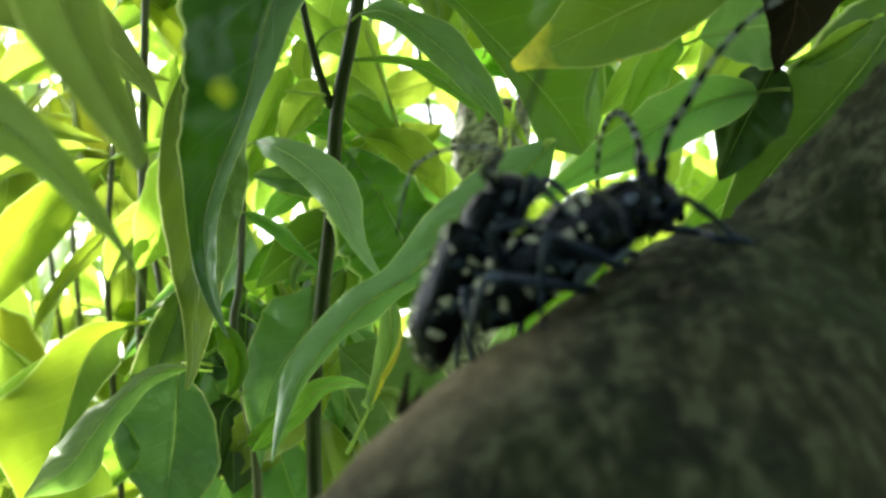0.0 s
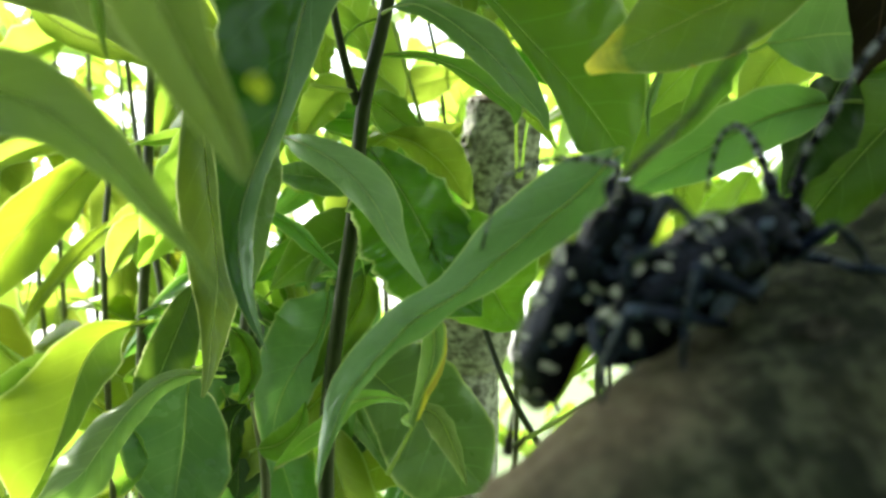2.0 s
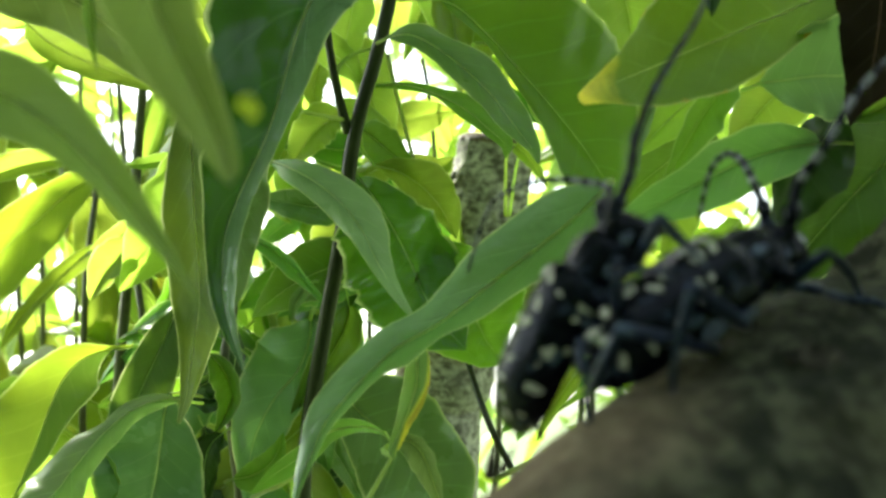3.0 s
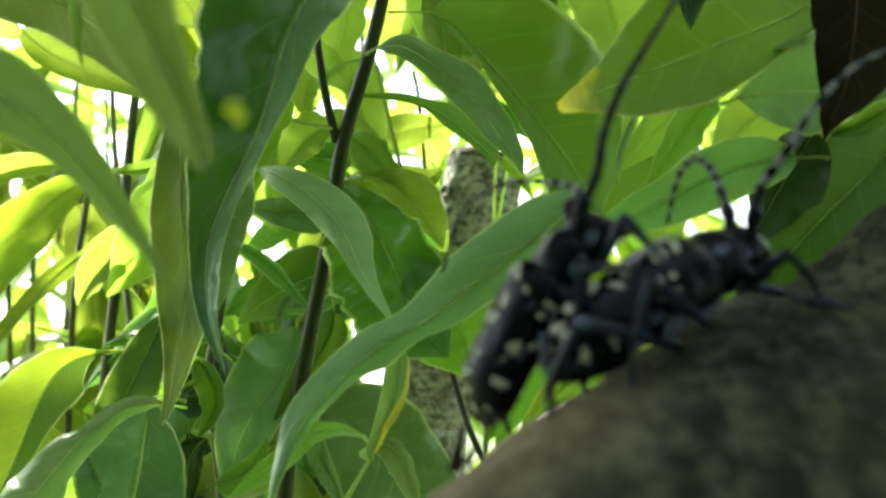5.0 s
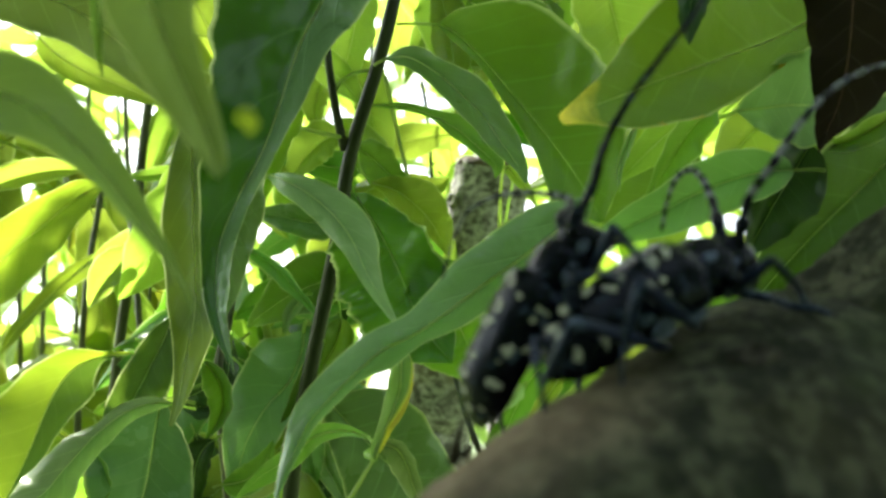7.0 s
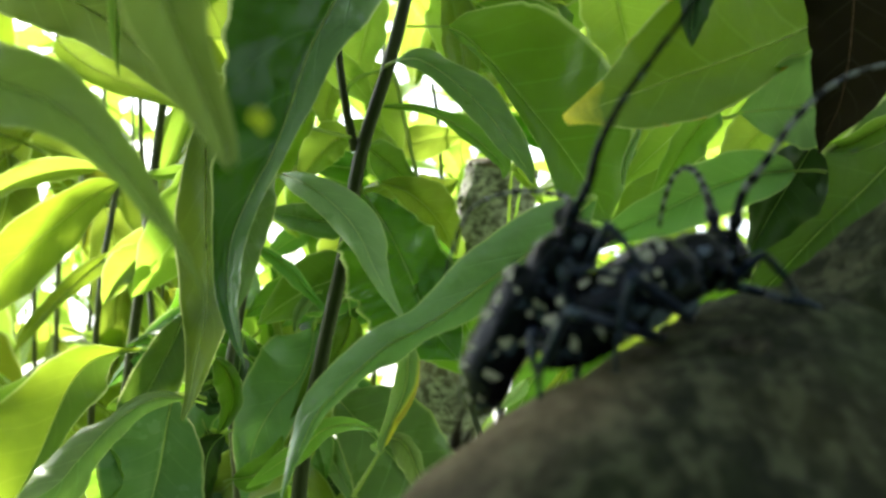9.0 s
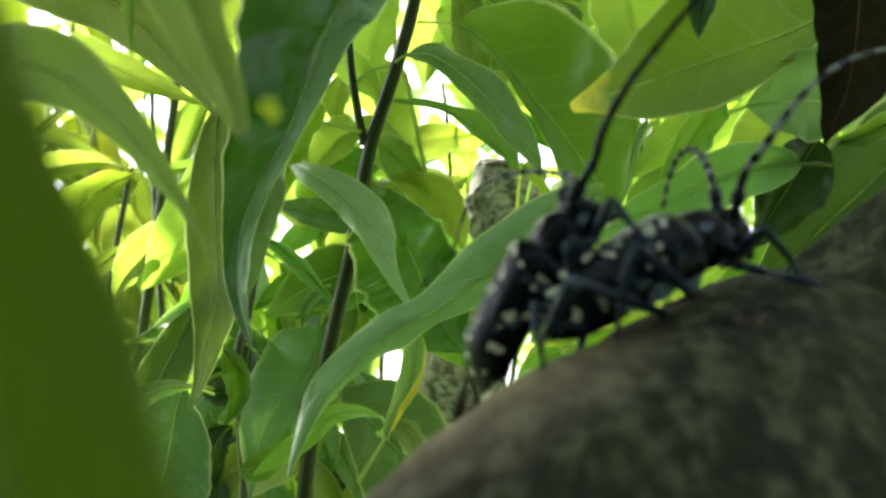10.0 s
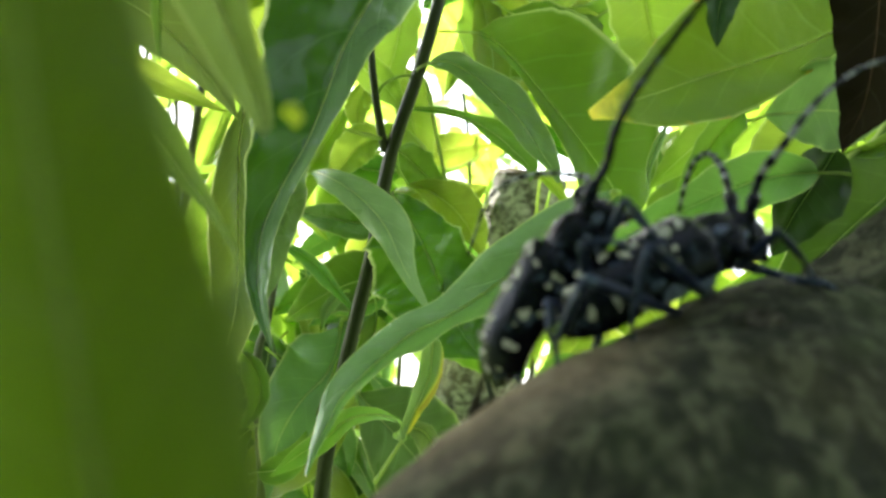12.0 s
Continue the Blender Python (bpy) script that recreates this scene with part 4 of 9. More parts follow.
stem(slender_shrub, [(-0.1289, 0.4330, 1.4848), (-0.1298, 0.4394, 1.4508), (-0.1319, 0.4459, 1.4168), (-0.1322, 0.4551, 1.3682), (-0.1322, 0.4551, 1.3422), (-0.1321, 0.4551, 1.3022), (-0.1321, 0.4551, 1.2282), (-0.1319, 0.4551, 1.0782), (-0.1316, 0.4551, 0.7000), (-0.1284, 0.3930, -0.0200)], 0.0007, 0.00124, OLIVE_STEM, n=108, sides=10)
blade(slender_shrub, [(-0.0708, 0.2666, 1.4916), (-0.0721, 0.2685, 1.4803), (-0.0717, 0.2701, 1.4697), (-0.0712, 0.2716, 1.4576), (-0.0699, 0.2727, 1.4455), (-0.0694, 0.2732, 1.4327), (-0.0708, 0.2725, 1.4207), (-0.0715, 0.2713, 1.4104), (-0.0725, 0.2697, 1.4037)], [0.2, 4.6, 7.3, 8.5, 8.6, 8.0, 5.8, 2.6, 0.4], [0.2, 4.4, 6.9, 8.6, 8.4, 7.1, 3.2, 1.6, 0.7], (0.243, -0.957, -0.156), -30, 24, OLIVE_GREEN, ruffle=1.2, root=(-0.0737, 0.2861, 1.5020), label='long drooping olive-green leaf')
blade(slender_shrub, [(-0.1088, 0.3111, 1.4787), (-0.1152, 0.3134, 1.4764), (-0.1226, 0.3157, 1.4719), (-0.1307, 0.3179, 1.4652), (-0.1395, 0.3195, 1.4581), (-0.1495, 0.3208, 1.4472), (-0.1580, 0.3228, 1.4290)], [0.3, 4.6, 7.2, 10.1, 11.6, 11.1, 0.2], [0.5, 5.6, 8.0, 10.5, 11.1, 8.5, 0.2], (0.380, -0.909, -0.172), 20, 25, YELLOW, root=(-0.1133, 0.3594, 1.4956), label='sunlit yellow leaf')
leaf(slender_shrub, (-0.1312, 0.3501, 1.4929), (-0.1552, 0.3512, 1.4897), (-0.1827, 0.3552, 1.4719), 0.0068, (-0.388, -0.163, 0.907), 45, 45, YOUNG)
blade(slender_shrub, [(-0.1289, 0.3756, 1.4676), (-0.1401, 0.3885, 1.4662), (-0.1539, 0.4010, 1.4594), (-0.1679, 0.4133, 1.4504), (-0.1809, 0.4255, 1.4421), (-0.1927, 0.4380, 1.4319)], [0.3, 4.4, 3.9, 2.2, 2.9, 0.2], [0.3, 2.5, 4.4, 3.9, 3.2, 0.2], (0.364, -0.924, -0.117), 20, 25, YELLOW, root=(-0.1184, 0.3690, 1.4722))
# shaded and sunlit half are painted by two materials, olive and yellow
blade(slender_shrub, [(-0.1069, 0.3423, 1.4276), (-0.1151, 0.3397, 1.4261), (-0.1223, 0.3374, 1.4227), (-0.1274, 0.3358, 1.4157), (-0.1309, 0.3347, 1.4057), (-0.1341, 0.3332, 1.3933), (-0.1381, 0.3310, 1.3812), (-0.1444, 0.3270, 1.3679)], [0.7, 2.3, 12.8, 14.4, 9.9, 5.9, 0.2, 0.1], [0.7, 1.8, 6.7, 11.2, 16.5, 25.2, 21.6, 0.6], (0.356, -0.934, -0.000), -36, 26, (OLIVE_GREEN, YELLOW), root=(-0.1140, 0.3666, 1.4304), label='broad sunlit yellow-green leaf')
blade(slender_shrub, [(-0.0736, 0.2735, 1.4096), (-0.0785, 0.2705, 1.4094), (-0.0838, 0.2674, 1.4069), (-0.0887, 0.2642, 1.4022), (-0.0910, 0.2617, 1.3988), (-0.0948, 0.2584, 1.3927), (-0.0988, 0.2548, 1.3863), (-0.1077, 0.2489, 1.3800)], [0.5, 2.4, 2.9, 4.0, 4.0, 4.6, 6.3, 0.4], [0.7, 2.4, 3.2, 2.8, 6.0, 7.1, 7.6, 0.1], (0.322, -0.946, 0.025), 22, -28, (FRESH, PALE_SHEEN), root=(-0.0723, 0.2935, 1.4087), label='arching leaf with a pale sheen', rows=90, pucker=0.02)
blade(slender_shrub, [(-0.0825, 0.2980, 1.4118), (-0.0843, 0.2992, 1.4054), (-0.0852, 0.3004, 1.3982), (-0.0863, 0.3013, 1.3888), (-0.0879, 0.3018, 1.3809), (-0.0895, 0.3021, 1.3716), (-0.0916, 0.3020, 1.3636)], [0.4, 6.3, 11.1, 14.1, 14.8, 9.6, 0.2], [0.3, 8.1, 16.7, 17.8, 14.9, 6.7, 0.1], (0.272, -0.961, 0.054), 24, 18, DUSK, rib_size=1.4, root=(-0.0747, 0.3034, 1.4105))
blade(slender_shrub, [(-0.0895, 0.3284, 1.4395), (-0.0920, 0.3285, 1.4314), (-0.0957, 0.3282, 1.4223), (-0.0993, 0.3275, 1.4133), (-0.1034, 0.3264, 1.4035), (-0.1080, 0.3248, 1.3954)], [0.4, 5.0, 8.1, 9.5, 9.3, 0.3], [0.4, 5.3, 6.8, 7.4, 6.2, 0.6], (0.282, -0.958, -0.041), 20, 20, OLIVE_GREEN, root=(-0.0793, 0.3266, 1.4498))
leaf(slender_shrub, (-0.1136, 0.3548, 1.4658), (-0.1200, 0.3566, 1.4570), (-0.1280, 0.3592, 1.4445), 0.0080, (-0.832, -0.086, 0.547), 37, 32, YOUNG)
leaf(slender_shrub, (-0.0923, 0.3394, 1.4910), (-0.1023, 0.3400, 1.4893), (-0.1134, 0.3404, 1.4883), 0.0035, (-0.134, -0.182, 0.974), 44, 44, YOUNG)
leaf(slender_shrub, (-0.1012, 0.3628, 1.5297), (-0.1082, 0.3666, 1.5108), (-0.1162, 0.3703, 1.4919), 0.0072, (-0.932, -0.048, 0.359), 45, 45, YOUNG)
leaf(slender_shrub, (-0.1526, 0.3512, 1.5433), (-0.1281, 0.3437, 1.5264), (-0.0951, 0.3356, 1.5116), 0.0072, (-0.439, 0.176, -0.881), 33, 33, YOUNG)
leaf(slender_shrub, (-0.1437, 0.3627, 1.5351), (-0.1584, 0.3639, 1.5306), (-0.1793, 0.3668, 1.5177), 0.0102, (-0.448, -0.157, 0.880), 34, 34, YOUNG)
leaf(slender_shrub, (-0.0749, 0.3111, 1.4233), (-0.0687, 0.3129, 1.4134), (-0.0735, 0.3156, 1.3999), 0.0061, (-0.998, 0.032, -0.055), 44, 44, BROAD)
# two leaves darkened by material to paint shade inside the shrub
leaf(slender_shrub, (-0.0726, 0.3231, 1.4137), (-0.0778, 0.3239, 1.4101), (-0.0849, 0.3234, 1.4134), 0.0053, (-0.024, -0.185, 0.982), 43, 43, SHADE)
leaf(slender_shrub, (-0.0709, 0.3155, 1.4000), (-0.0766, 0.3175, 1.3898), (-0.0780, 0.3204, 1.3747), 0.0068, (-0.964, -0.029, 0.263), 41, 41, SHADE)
leaf(slender_shrub, (-0.0659, 0.3076, 1.3872), (-0.0561, 0.3068, 1.3907), (-0.0514, 0.3048, 1.4005), 0.0059, (0.682, 0.122, -0.721), 39, 39, MATURE)
leaf(slender_shrub, (-0.1037, 0.2965, 1.3964), (-0.1003, 0.2982, 1.3871), (-0.1048, 0.3004, 1.3761), 0.0079, (-0.998, 0.011, 0.055), 37, 37, MATURE, wave=0.2)
leaf(shrub, (0.1156, 0.2480, 1.4667), (0.0927, 0.2515, 1.4509), (0.0649, 0.2557, 1.4317), 0.0110, (-0.577, -0.140, 0.804), 32, 26, MATURE)
leaf(shrub, (0.0930, 0.2598, 1.4607), (0.0786, 0.2625, 1.4482), (0.0584, 0.2657, 1.4333), 0.0079, (-0.629, -0.132, 0.766), 39, 27, MATURE)
leaf(shrub, (0.0454, 0.2866, 1.4322), (0.0283, 0.2897, 1.4178), (0.0105, 0.2933, 1.4002), 0.0079, (-0.682, -0.122, 0.721), 37, 33, BROAD)
leaf(shrub, (0.0330, 0.3059, 1.4389), (0.0248, 0.3090, 1.4237), (0.0202, 0.3126, 1.4051), 0.0075, (-0.937, -0.046, 0.346), 39, 35, YOUNG)
# more dark leaves added in place of plain shade
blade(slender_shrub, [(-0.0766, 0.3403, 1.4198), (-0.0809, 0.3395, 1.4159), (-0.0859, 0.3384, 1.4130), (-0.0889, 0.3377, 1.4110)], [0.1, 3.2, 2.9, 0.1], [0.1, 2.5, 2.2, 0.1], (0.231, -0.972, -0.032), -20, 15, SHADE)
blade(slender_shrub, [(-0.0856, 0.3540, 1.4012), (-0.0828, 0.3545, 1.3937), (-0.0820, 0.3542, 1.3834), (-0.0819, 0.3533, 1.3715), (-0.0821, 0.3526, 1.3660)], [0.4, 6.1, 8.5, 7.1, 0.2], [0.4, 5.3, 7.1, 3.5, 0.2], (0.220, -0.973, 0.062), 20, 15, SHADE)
# ---- leaves on a low bough before the shrubs ----
low_bough = thing("low_bough", (-0.098, 0.165, 1.497), "low bough with soft green leaves close by", "bough")
stem(low_bough, [(-0.1465, 0.2015, 1.5265), (-0.0883, 0.1655, 1.4953), (-0.0503, 0.1287, 1.4701), (-0.0355, 0.1446, 1.4921)], 0.0015, 0.001, STEM, n=16, sides=10, name='twig')
blade(low_bough, [(-0.0376, 0.1041, 1.4520), (-0.0358, 0.1046, 1.4482), (-0.0348, 0.1049, 1.4443), (-0.0330, 0.1051, 1.4404), (-0.0311, 0.1052, 1.4366), (-0.0294, 0.1053, 1.4331), (-0.0280, 0.1050, 1.4298), (-0.0272, 0.1043, 1.4275), (-0.0267, 0.1030, 1.4267)], [0.3, 4.5, 4.5, 3.2, 2.5, 2.0, 1.5, 1.0, 0.1], [0.3, 4.6, 4.7, 4.0, 3.4, 2.6, 1.6, 0.5, 0.0], (0.256, -0.903, -0.346), 22, 25, SOFT, ruffle=0.4, root=(-0.0475, 0.1268, 1.4691))
blade(low_bough, [(-0.0717, 0.1324, 1.4497), (-0.0652, 0.1315, 1.4455), (-0.0581, 0.1300, 1.4431), (-0.0519, 0.1284, 1.4389), (-0.0460, 0.1267, 1.4335), (-0.0416, 0.1259, 1.4284), (-0.0378, 0.1245, 1.4240), (-0.0344, 0.1228, 1.4192), (-0.0316, 0.1207, 1.4147)], [0.6, 5.0, 5.6, 4.4, 3.1, 2.0, 1.0, 0.5, 0.1], [0.6, 4.8, 5.5, 3.4, 2.0, 1.4, 0.6, 0.2, 0.1], (0.344, -0.909, -0.235), 28, 22, SOFT, ruffle=0.5, root=(-0.0994, 0.1749, 1.5004))
blade(low_bough, [(-0.1086, 0.2016, 1.5011), (-0.0978, 0.2041, 1.4965), (-0.0890, 0.2049, 1.4922), (-0.0801, 0.2054, 1.4877), (-0.0722, 0.2058, 1.4817), (-0.0659, 0.2055, 1.4753), (-0.0605, 0.2045, 1.4690), (-0.0559, 0.2031, 1.4626)], [0.0, 10.2, 9.7, 9.0, 7.2, 4.7, 2.7, 0.2], [0.0, 10.2, 9.4, 8.1, 6.4, 4.4, 1.9, 0.0], (0.334, -0.868, -0.367), 20, 20, SOFT, root=(-0.1011, 0.1794, 1.5037))
leaf(low_bough, (-0.0573, 0.1488, 1.4722), (-0.0569, 0.1505, 1.4633), (-0.0560, 0.1522, 1.4541), 0.0016, (-0.997, 0.033, -0.064), 53, 53, GLOSSY, root=(-0.0539, 0.1379, 1.4756))
# ---- the leafy bough over the limb ----
leafy_bough = thing("leafy_bough", (0.109, 0.207, 1.523), "leafy bough hanging over the limb", "bough")
stem(leafy_bough, [(0.1961, 0.2418, 1.5980), (0.1113, 0.2116, 1.5249), (0.0737, 0.1986, 1.5171), (0.0383, 0.1991, 1.5187)], 0.002, 0.001, STEM, n=20, sides=10, name='twig')
blade(leafy_bough, [(0.0944, 0.2058, 1.5076), (0.0799, 0.2048, 1.4963), (0.0663, 0.2016, 1.4869), (0.0527, 0.1966, 1.4795), (0.0402, 0.1924, 1.4733), (0.0301, 0.1888, 1.4679), (0.0223, 0.1839, 1.4633), (0.0158, 0.1786, 1.4588)], [0.2, 9.2, 5.3, 8.8, 10.2, 7.9, 4.4, 1.2], [0.2, 17.3, 25.3, 22.5, 15.2, 8.7, 3.9, 1.0], (-0.280, -0.885, -0.373), 16, 12, TIPPED, rib_size=0.5, root=(0.1095, 0.2108, 1.5244), label='broad green leaf with a yellow tip')
leaf(leafy_bough, (0.0675, 0.2048, 1.4583), (0.0449, 0.2016, 1.4511), (0.0204, 0.1994, 1.4382), 0.0069, (-0.380, -0.164, 0.910), 33, 27, FRESH)
blade(leafy_bough, [(0.0577, 0.2093, 1.4723), (0.0625, 0.2076, 1.4724), (0.0677, 0.2056, 1.4725), (0.0723, 0.2039, 1.4720), (0.0782, 0.2015, 1.4714), (0.0820, 0.1998, 1.4709)], [0.3, 7.4, 11.9, 13.3, 6.7, 0.3], [0.3, 6.7, 9.8, 10.8, 5.8, 0.3], (-0.362, -0.876, -0.318), 20, 30, PALE_SHEEN)
leaf(leafy_bough, (0.0556, 0.2171, 1.4756), (0.0482, 0.2187, 1.4675), (0.0397, 0.2218, 1.4522), 0.0059, (-0.831, -0.086, 0.550), 45, 45, MATURE)
leaf(leafy_bough, (0.0363, 0.2087, 1.4684), (0.0336, 0.2099, 1.4620), (0.0330, 0.2114, 1.4541), 0.0016, (-0.975, -0.021, 0.221), 55, 50, PALE_SHEEN, rib_size=1.6)
leaf(leafy_bough, (0.0627, 0.2651, 1.4901), (0.0552, 0.2665, 1.4832), (0.0440, 0.2689, 1.4717), 0.0067, (-0.710, -0.116, 0.695), 30, 30, YOUNG)
leaf(leafy_bough, (0.0966, 0.2818, 1.5054), (0.0863, 0.2847, 1.4914), (0.0752, 0.2883, 1.4734), 0.0115, (-0.836, -0.085, 0.543), 28, 31, YOUNG)
leaf(leafy_bough, (0.1114, 0.2296, 1.4836), (0.0877, 0.2249, 1.4574), (0.0615, 0.2256, 1.4296), 0.0149, (-0.764, -0.104, 0.636), 18, 24, DIM, full=0.55)
# dark material carries the shadow that lies on this leaf
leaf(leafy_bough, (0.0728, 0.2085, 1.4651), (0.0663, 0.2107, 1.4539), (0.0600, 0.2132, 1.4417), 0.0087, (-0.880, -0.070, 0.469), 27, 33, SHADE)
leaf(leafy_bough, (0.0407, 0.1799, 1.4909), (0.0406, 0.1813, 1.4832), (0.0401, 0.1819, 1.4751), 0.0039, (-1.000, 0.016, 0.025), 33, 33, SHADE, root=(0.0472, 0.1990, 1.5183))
leaf(leafy_bough, (0.0455, 0.2929, 1.5600), (0.0497, 0.2981, 1.5323), (0.0520, 0.3019, 1.5116), 0.0159, (-0.991, 0.045, -0.125), 27, 27, YOUNG)
leaf(leafy_bough, (0.0974, 0.2161, 1.4758), (0.0876, 0.2174, 1.4701), (0.0766, 0.2181, 1.4675), 0.0037, (-0.380, -0.164, 0.910), 43, 43, MATURE)
leaf(leafy_bough, (0.0736, 0.3047, 1.4947), (0.0634, 0.3076, 1.4806), (0.0461, 0.3110, 1.4646), 0.0116, (-0.745, -0.109, 0.659), 25, 25, MATURE)
leaf(leafy_bough, (0.0766, 0.3272, 1.4831), (0.0713, 0.3303, 1.4672), (0.0672, 0.3349, 1.4431), 0.0087, (-0.974, -0.022, 0.224), 42, 42, YOUNG)
dried_leaf = thing("dried_leaf", (0.076, 0.181, 1.501), "dead dark brown curled leaf hanging from the bough", "leaf")
blade(dried_leaf, [(0.0717, 0.1816, 1.5020), (0.0724, 0.1834, 1.4915), (0.0720, 0.1842, 1.4828), (0.0710, 0.1850, 1.4741), (0.0697, 0.1867, 1.4664), (0.0673, 0.1879, 1.4607), (0.0658, 0.1878, 1.4569)], [0.7, 10.5, 11.8, 11.6, 7.0, 2.3, 0.1], [0.6, 8.9, 8.9, 7.6, 5.4, 2.5, 0.2], (-0.389, -0.846, -0.364), 25, 20, DRIED, rib=RIB_DRY, ruffle=2.0, root=(0.0899, 0.2046, 1.5213))
# ---- sunlit leaves further back ----
thicket = thing("thicket", (0.000, 0.620, 0.000), "thicket of backlit yellow-green leaves behind", "shrub")
leaf(thicket, (-0.3705, 0.7378, 1.5696), (-0.4027, 0.7379, 1.5532), (-0.4202, 0.7280, 1.5243), 0.0140, (-0.577, -0.140, 0.804), 59, -45, YOUNG, rows=12)
leaf(thicket, (0.1736, 0.5847, 1.7050), (0.2321, 0.6069, 1.6807), (0.2614, 0.5974, 1.6410), 0.0180, (-0.603, 0.161, -0.781), -31, -13, YOUNG, rows=12)
leaf(thicket, (0.2246, 0.5143, 1.5882), (0.2530, 0.5129, 1.5612), (0.2746, 0.5105, 1.5400), 0.0128, (-0.629, 0.157, -0.761), 42, -69, MATURE, rows=12)
leaf(thicket, (0.3402, 0.6195, 1.7509), (0.4058, 0.6346, 1.7615), (0.4258, 0.5984, 1.7300), 0.0190, (-0.089, 0.187, -0.978), -43, 69, YOUNG, rows=12)
leaf(thicket, (0.2845, 0.6852, 1.7787), (0.2924, 0.6848, 1.7386), (0.3305, 0.7173, 1.7007), 0.0201, (-0.916, 0.093, -0.391), -55, 18, MATURE, rows=12)
leaf(thicket, (0.2222, 0.4032, 1.5866), (0.1913, 0.4206, 1.6012), (0.1404, 0.4096, 1.6066), 0.0157, (0.185, -0.186, 0.965), 43, 27, YOUNG, rows=12)
leaf(thicket, (0.2404, 0.6245, 1.7015), (0.2070, 0.6363, 1.7501), (0.1750, 0.6316, 1.7849), 0.0174, (0.714, -0.145, 0.685), 51, 63, YOUNG, rows=12)
leaf(thicket, (0.1008, 0.4894, 1.5695), (0.0758, 0.4938, 1.5471), (0.0400, 0.4995, 1.5278), 0.0156, (-0.575, -0.140, 0.806), 46, -62, YOUNG, rows=12)
leaf(thicket, (0.0653, 0.4150, 1.4722), (0.0932, 0.4302, 1.4402), (0.1289, 0.4484, 1.3949), 0.0186, (-0.806, 0.127, -0.579), 28, -40, YOUNG, rows=12)
leaf(thicket, (0.2924, 0.5839, 1.5295), (0.2597, 0.6076, 1.5013), (0.2158, 0.6004, 1.4561), 0.0209, (-0.698, -0.119, 0.706), 37, 35, MATURE, rows=12)
leaf(thicket, (0.0778, 0.5376, 1.6890), (0.1117, 0.5459, 1.6763), (0.1385, 0.5186, 1.6446), 0.0136, (-0.441, 0.176, -0.880), -62, -62, YOUNG, rows=12)
leaf(thicket, (0.1237, 0.5179, 1.5604), (0.1580, 0.5117, 1.5987), (0.1827, 0.4921, 1.6382), 0.0211, (0.801, 0.095, -0.590), 45, 12, MATURE, rows=12)
leaf(thicket, (0.2394, 0.6744, 1.5909), (0.2598, 0.6958, 1.5601), (0.2530, 0.6579, 1.5157), 0.0152, (-0.941, 0.082, -0.327), -44, 14, YOUNG, rows=12)
leaf(thicket, (-0.1440, 0.6148, 1.3526), (-0.1143, 0.6103, 1.3183), (-0.0906, 0.6024, 1.2635), 0.0204, (-0.893, 0.102, -0.438), -58, 49, YELLOW, rows=12)
leaf(thicket, (-0.2618, 0.5110, 1.4957), (-0.2555, 0.5025, 1.5438), (-0.2584, 0.5171, 1.5802), 0.0141, (0.984, 0.012, -0.176), -63, -7, YOUNG, rows=12)
leaf(thicket, (-0.0847, 0.6934, 1.5999), (-0.0574, 0.6990, 1.5617), (-0.0329, 0.6978, 1.5100), 0.0169, (-0.867, 0.110, -0.486), -27, 37, YOUNG, rows=12)
leaf(thicket, (0.0254, 0.5882, 1.5590), (0.0084, 0.6127, 1.5389), (-0.0165, 0.6139, 1.4931), 0.0138, (-0.855, -0.079, 0.512), -67, -16, YOUNG, rows=12)
leaf(thicket, (0.2324, 0.6032, 1.6533), (0.2116, 0.5795, 1.6874), (0.2070, 0.5743, 1.7162), 0.0130, (0.966, -0.068, 0.249), -19, 63, MATURE, rows=12)
leaf(thicket, (-0.2506, 0.5950, 1.4560), (-0.2704, 0.6049, 1.4181), (-0.2915, 0.6219, 1.3575), 0.0180, (-0.937, -0.046, 0.347), 57, -44, YOUNG, rows=12)
leaf(thicket, (0.0376, 0.6454, 1.6493), (0.0618, 0.6521, 1.6270), (0.0962, 0.6264, 1.5935), 0.0145, (-0.606, 0.160, -0.779), -34, 62, MATURE, rows=12)
leaf(thicket, (-0.1567, 0.6024, 1.3897), (-0.1724, 0.5921, 1.3634), (-0.2123, 0.6432, 1.3330), 0.0141, (-0.765, -0.104, 0.636), 67, -63, YOUNG, rows=12)
leaf(thicket, (-0.2034, 0.5428, 1.4721), (-0.1802, 0.5461, 1.4378), (-0.1702, 0.5797, 1.3869), 0.0170, (-0.908, 0.096, -0.408), -53, -64, YOUNG, rows=12)
leaf(thicket, (-0.0345, 0.4421, 1.5066), (-0.0092, 0.4552, 1.4883), (0.0306, 0.4614, 1.4528), 0.0159, (-0.654, 0.154, -0.740), -23, 63, YOUNG, rows=12)
leaf(thicket, (0.2871, 0.6467, 1.6172), (0.3111, 0.6388, 1.6001), (0.3662, 0.6796, 1.5936), 0.0131, (-0.452, 0.175, -0.875), -26, -63, MATURE, rows=12)
leaf(thicket, (0.1502, 0.6352, 1.5134), (0.1112, 0.6264, 1.4919), (0.0666, 0.6315, 1.4587), 0.0193, (-0.556, -0.143, 0.819), -62, -54, YOUNG, rows=12)
leaf(thicket, (-0.3646, 0.7607, 1.5350), (-0.3487, 0.7490, 1.4983), (-0.3338, 0.7666, 1.4673), 0.0118, (-0.924, 0.090, -0.371), -21, -48, YOUNG, rows=12)
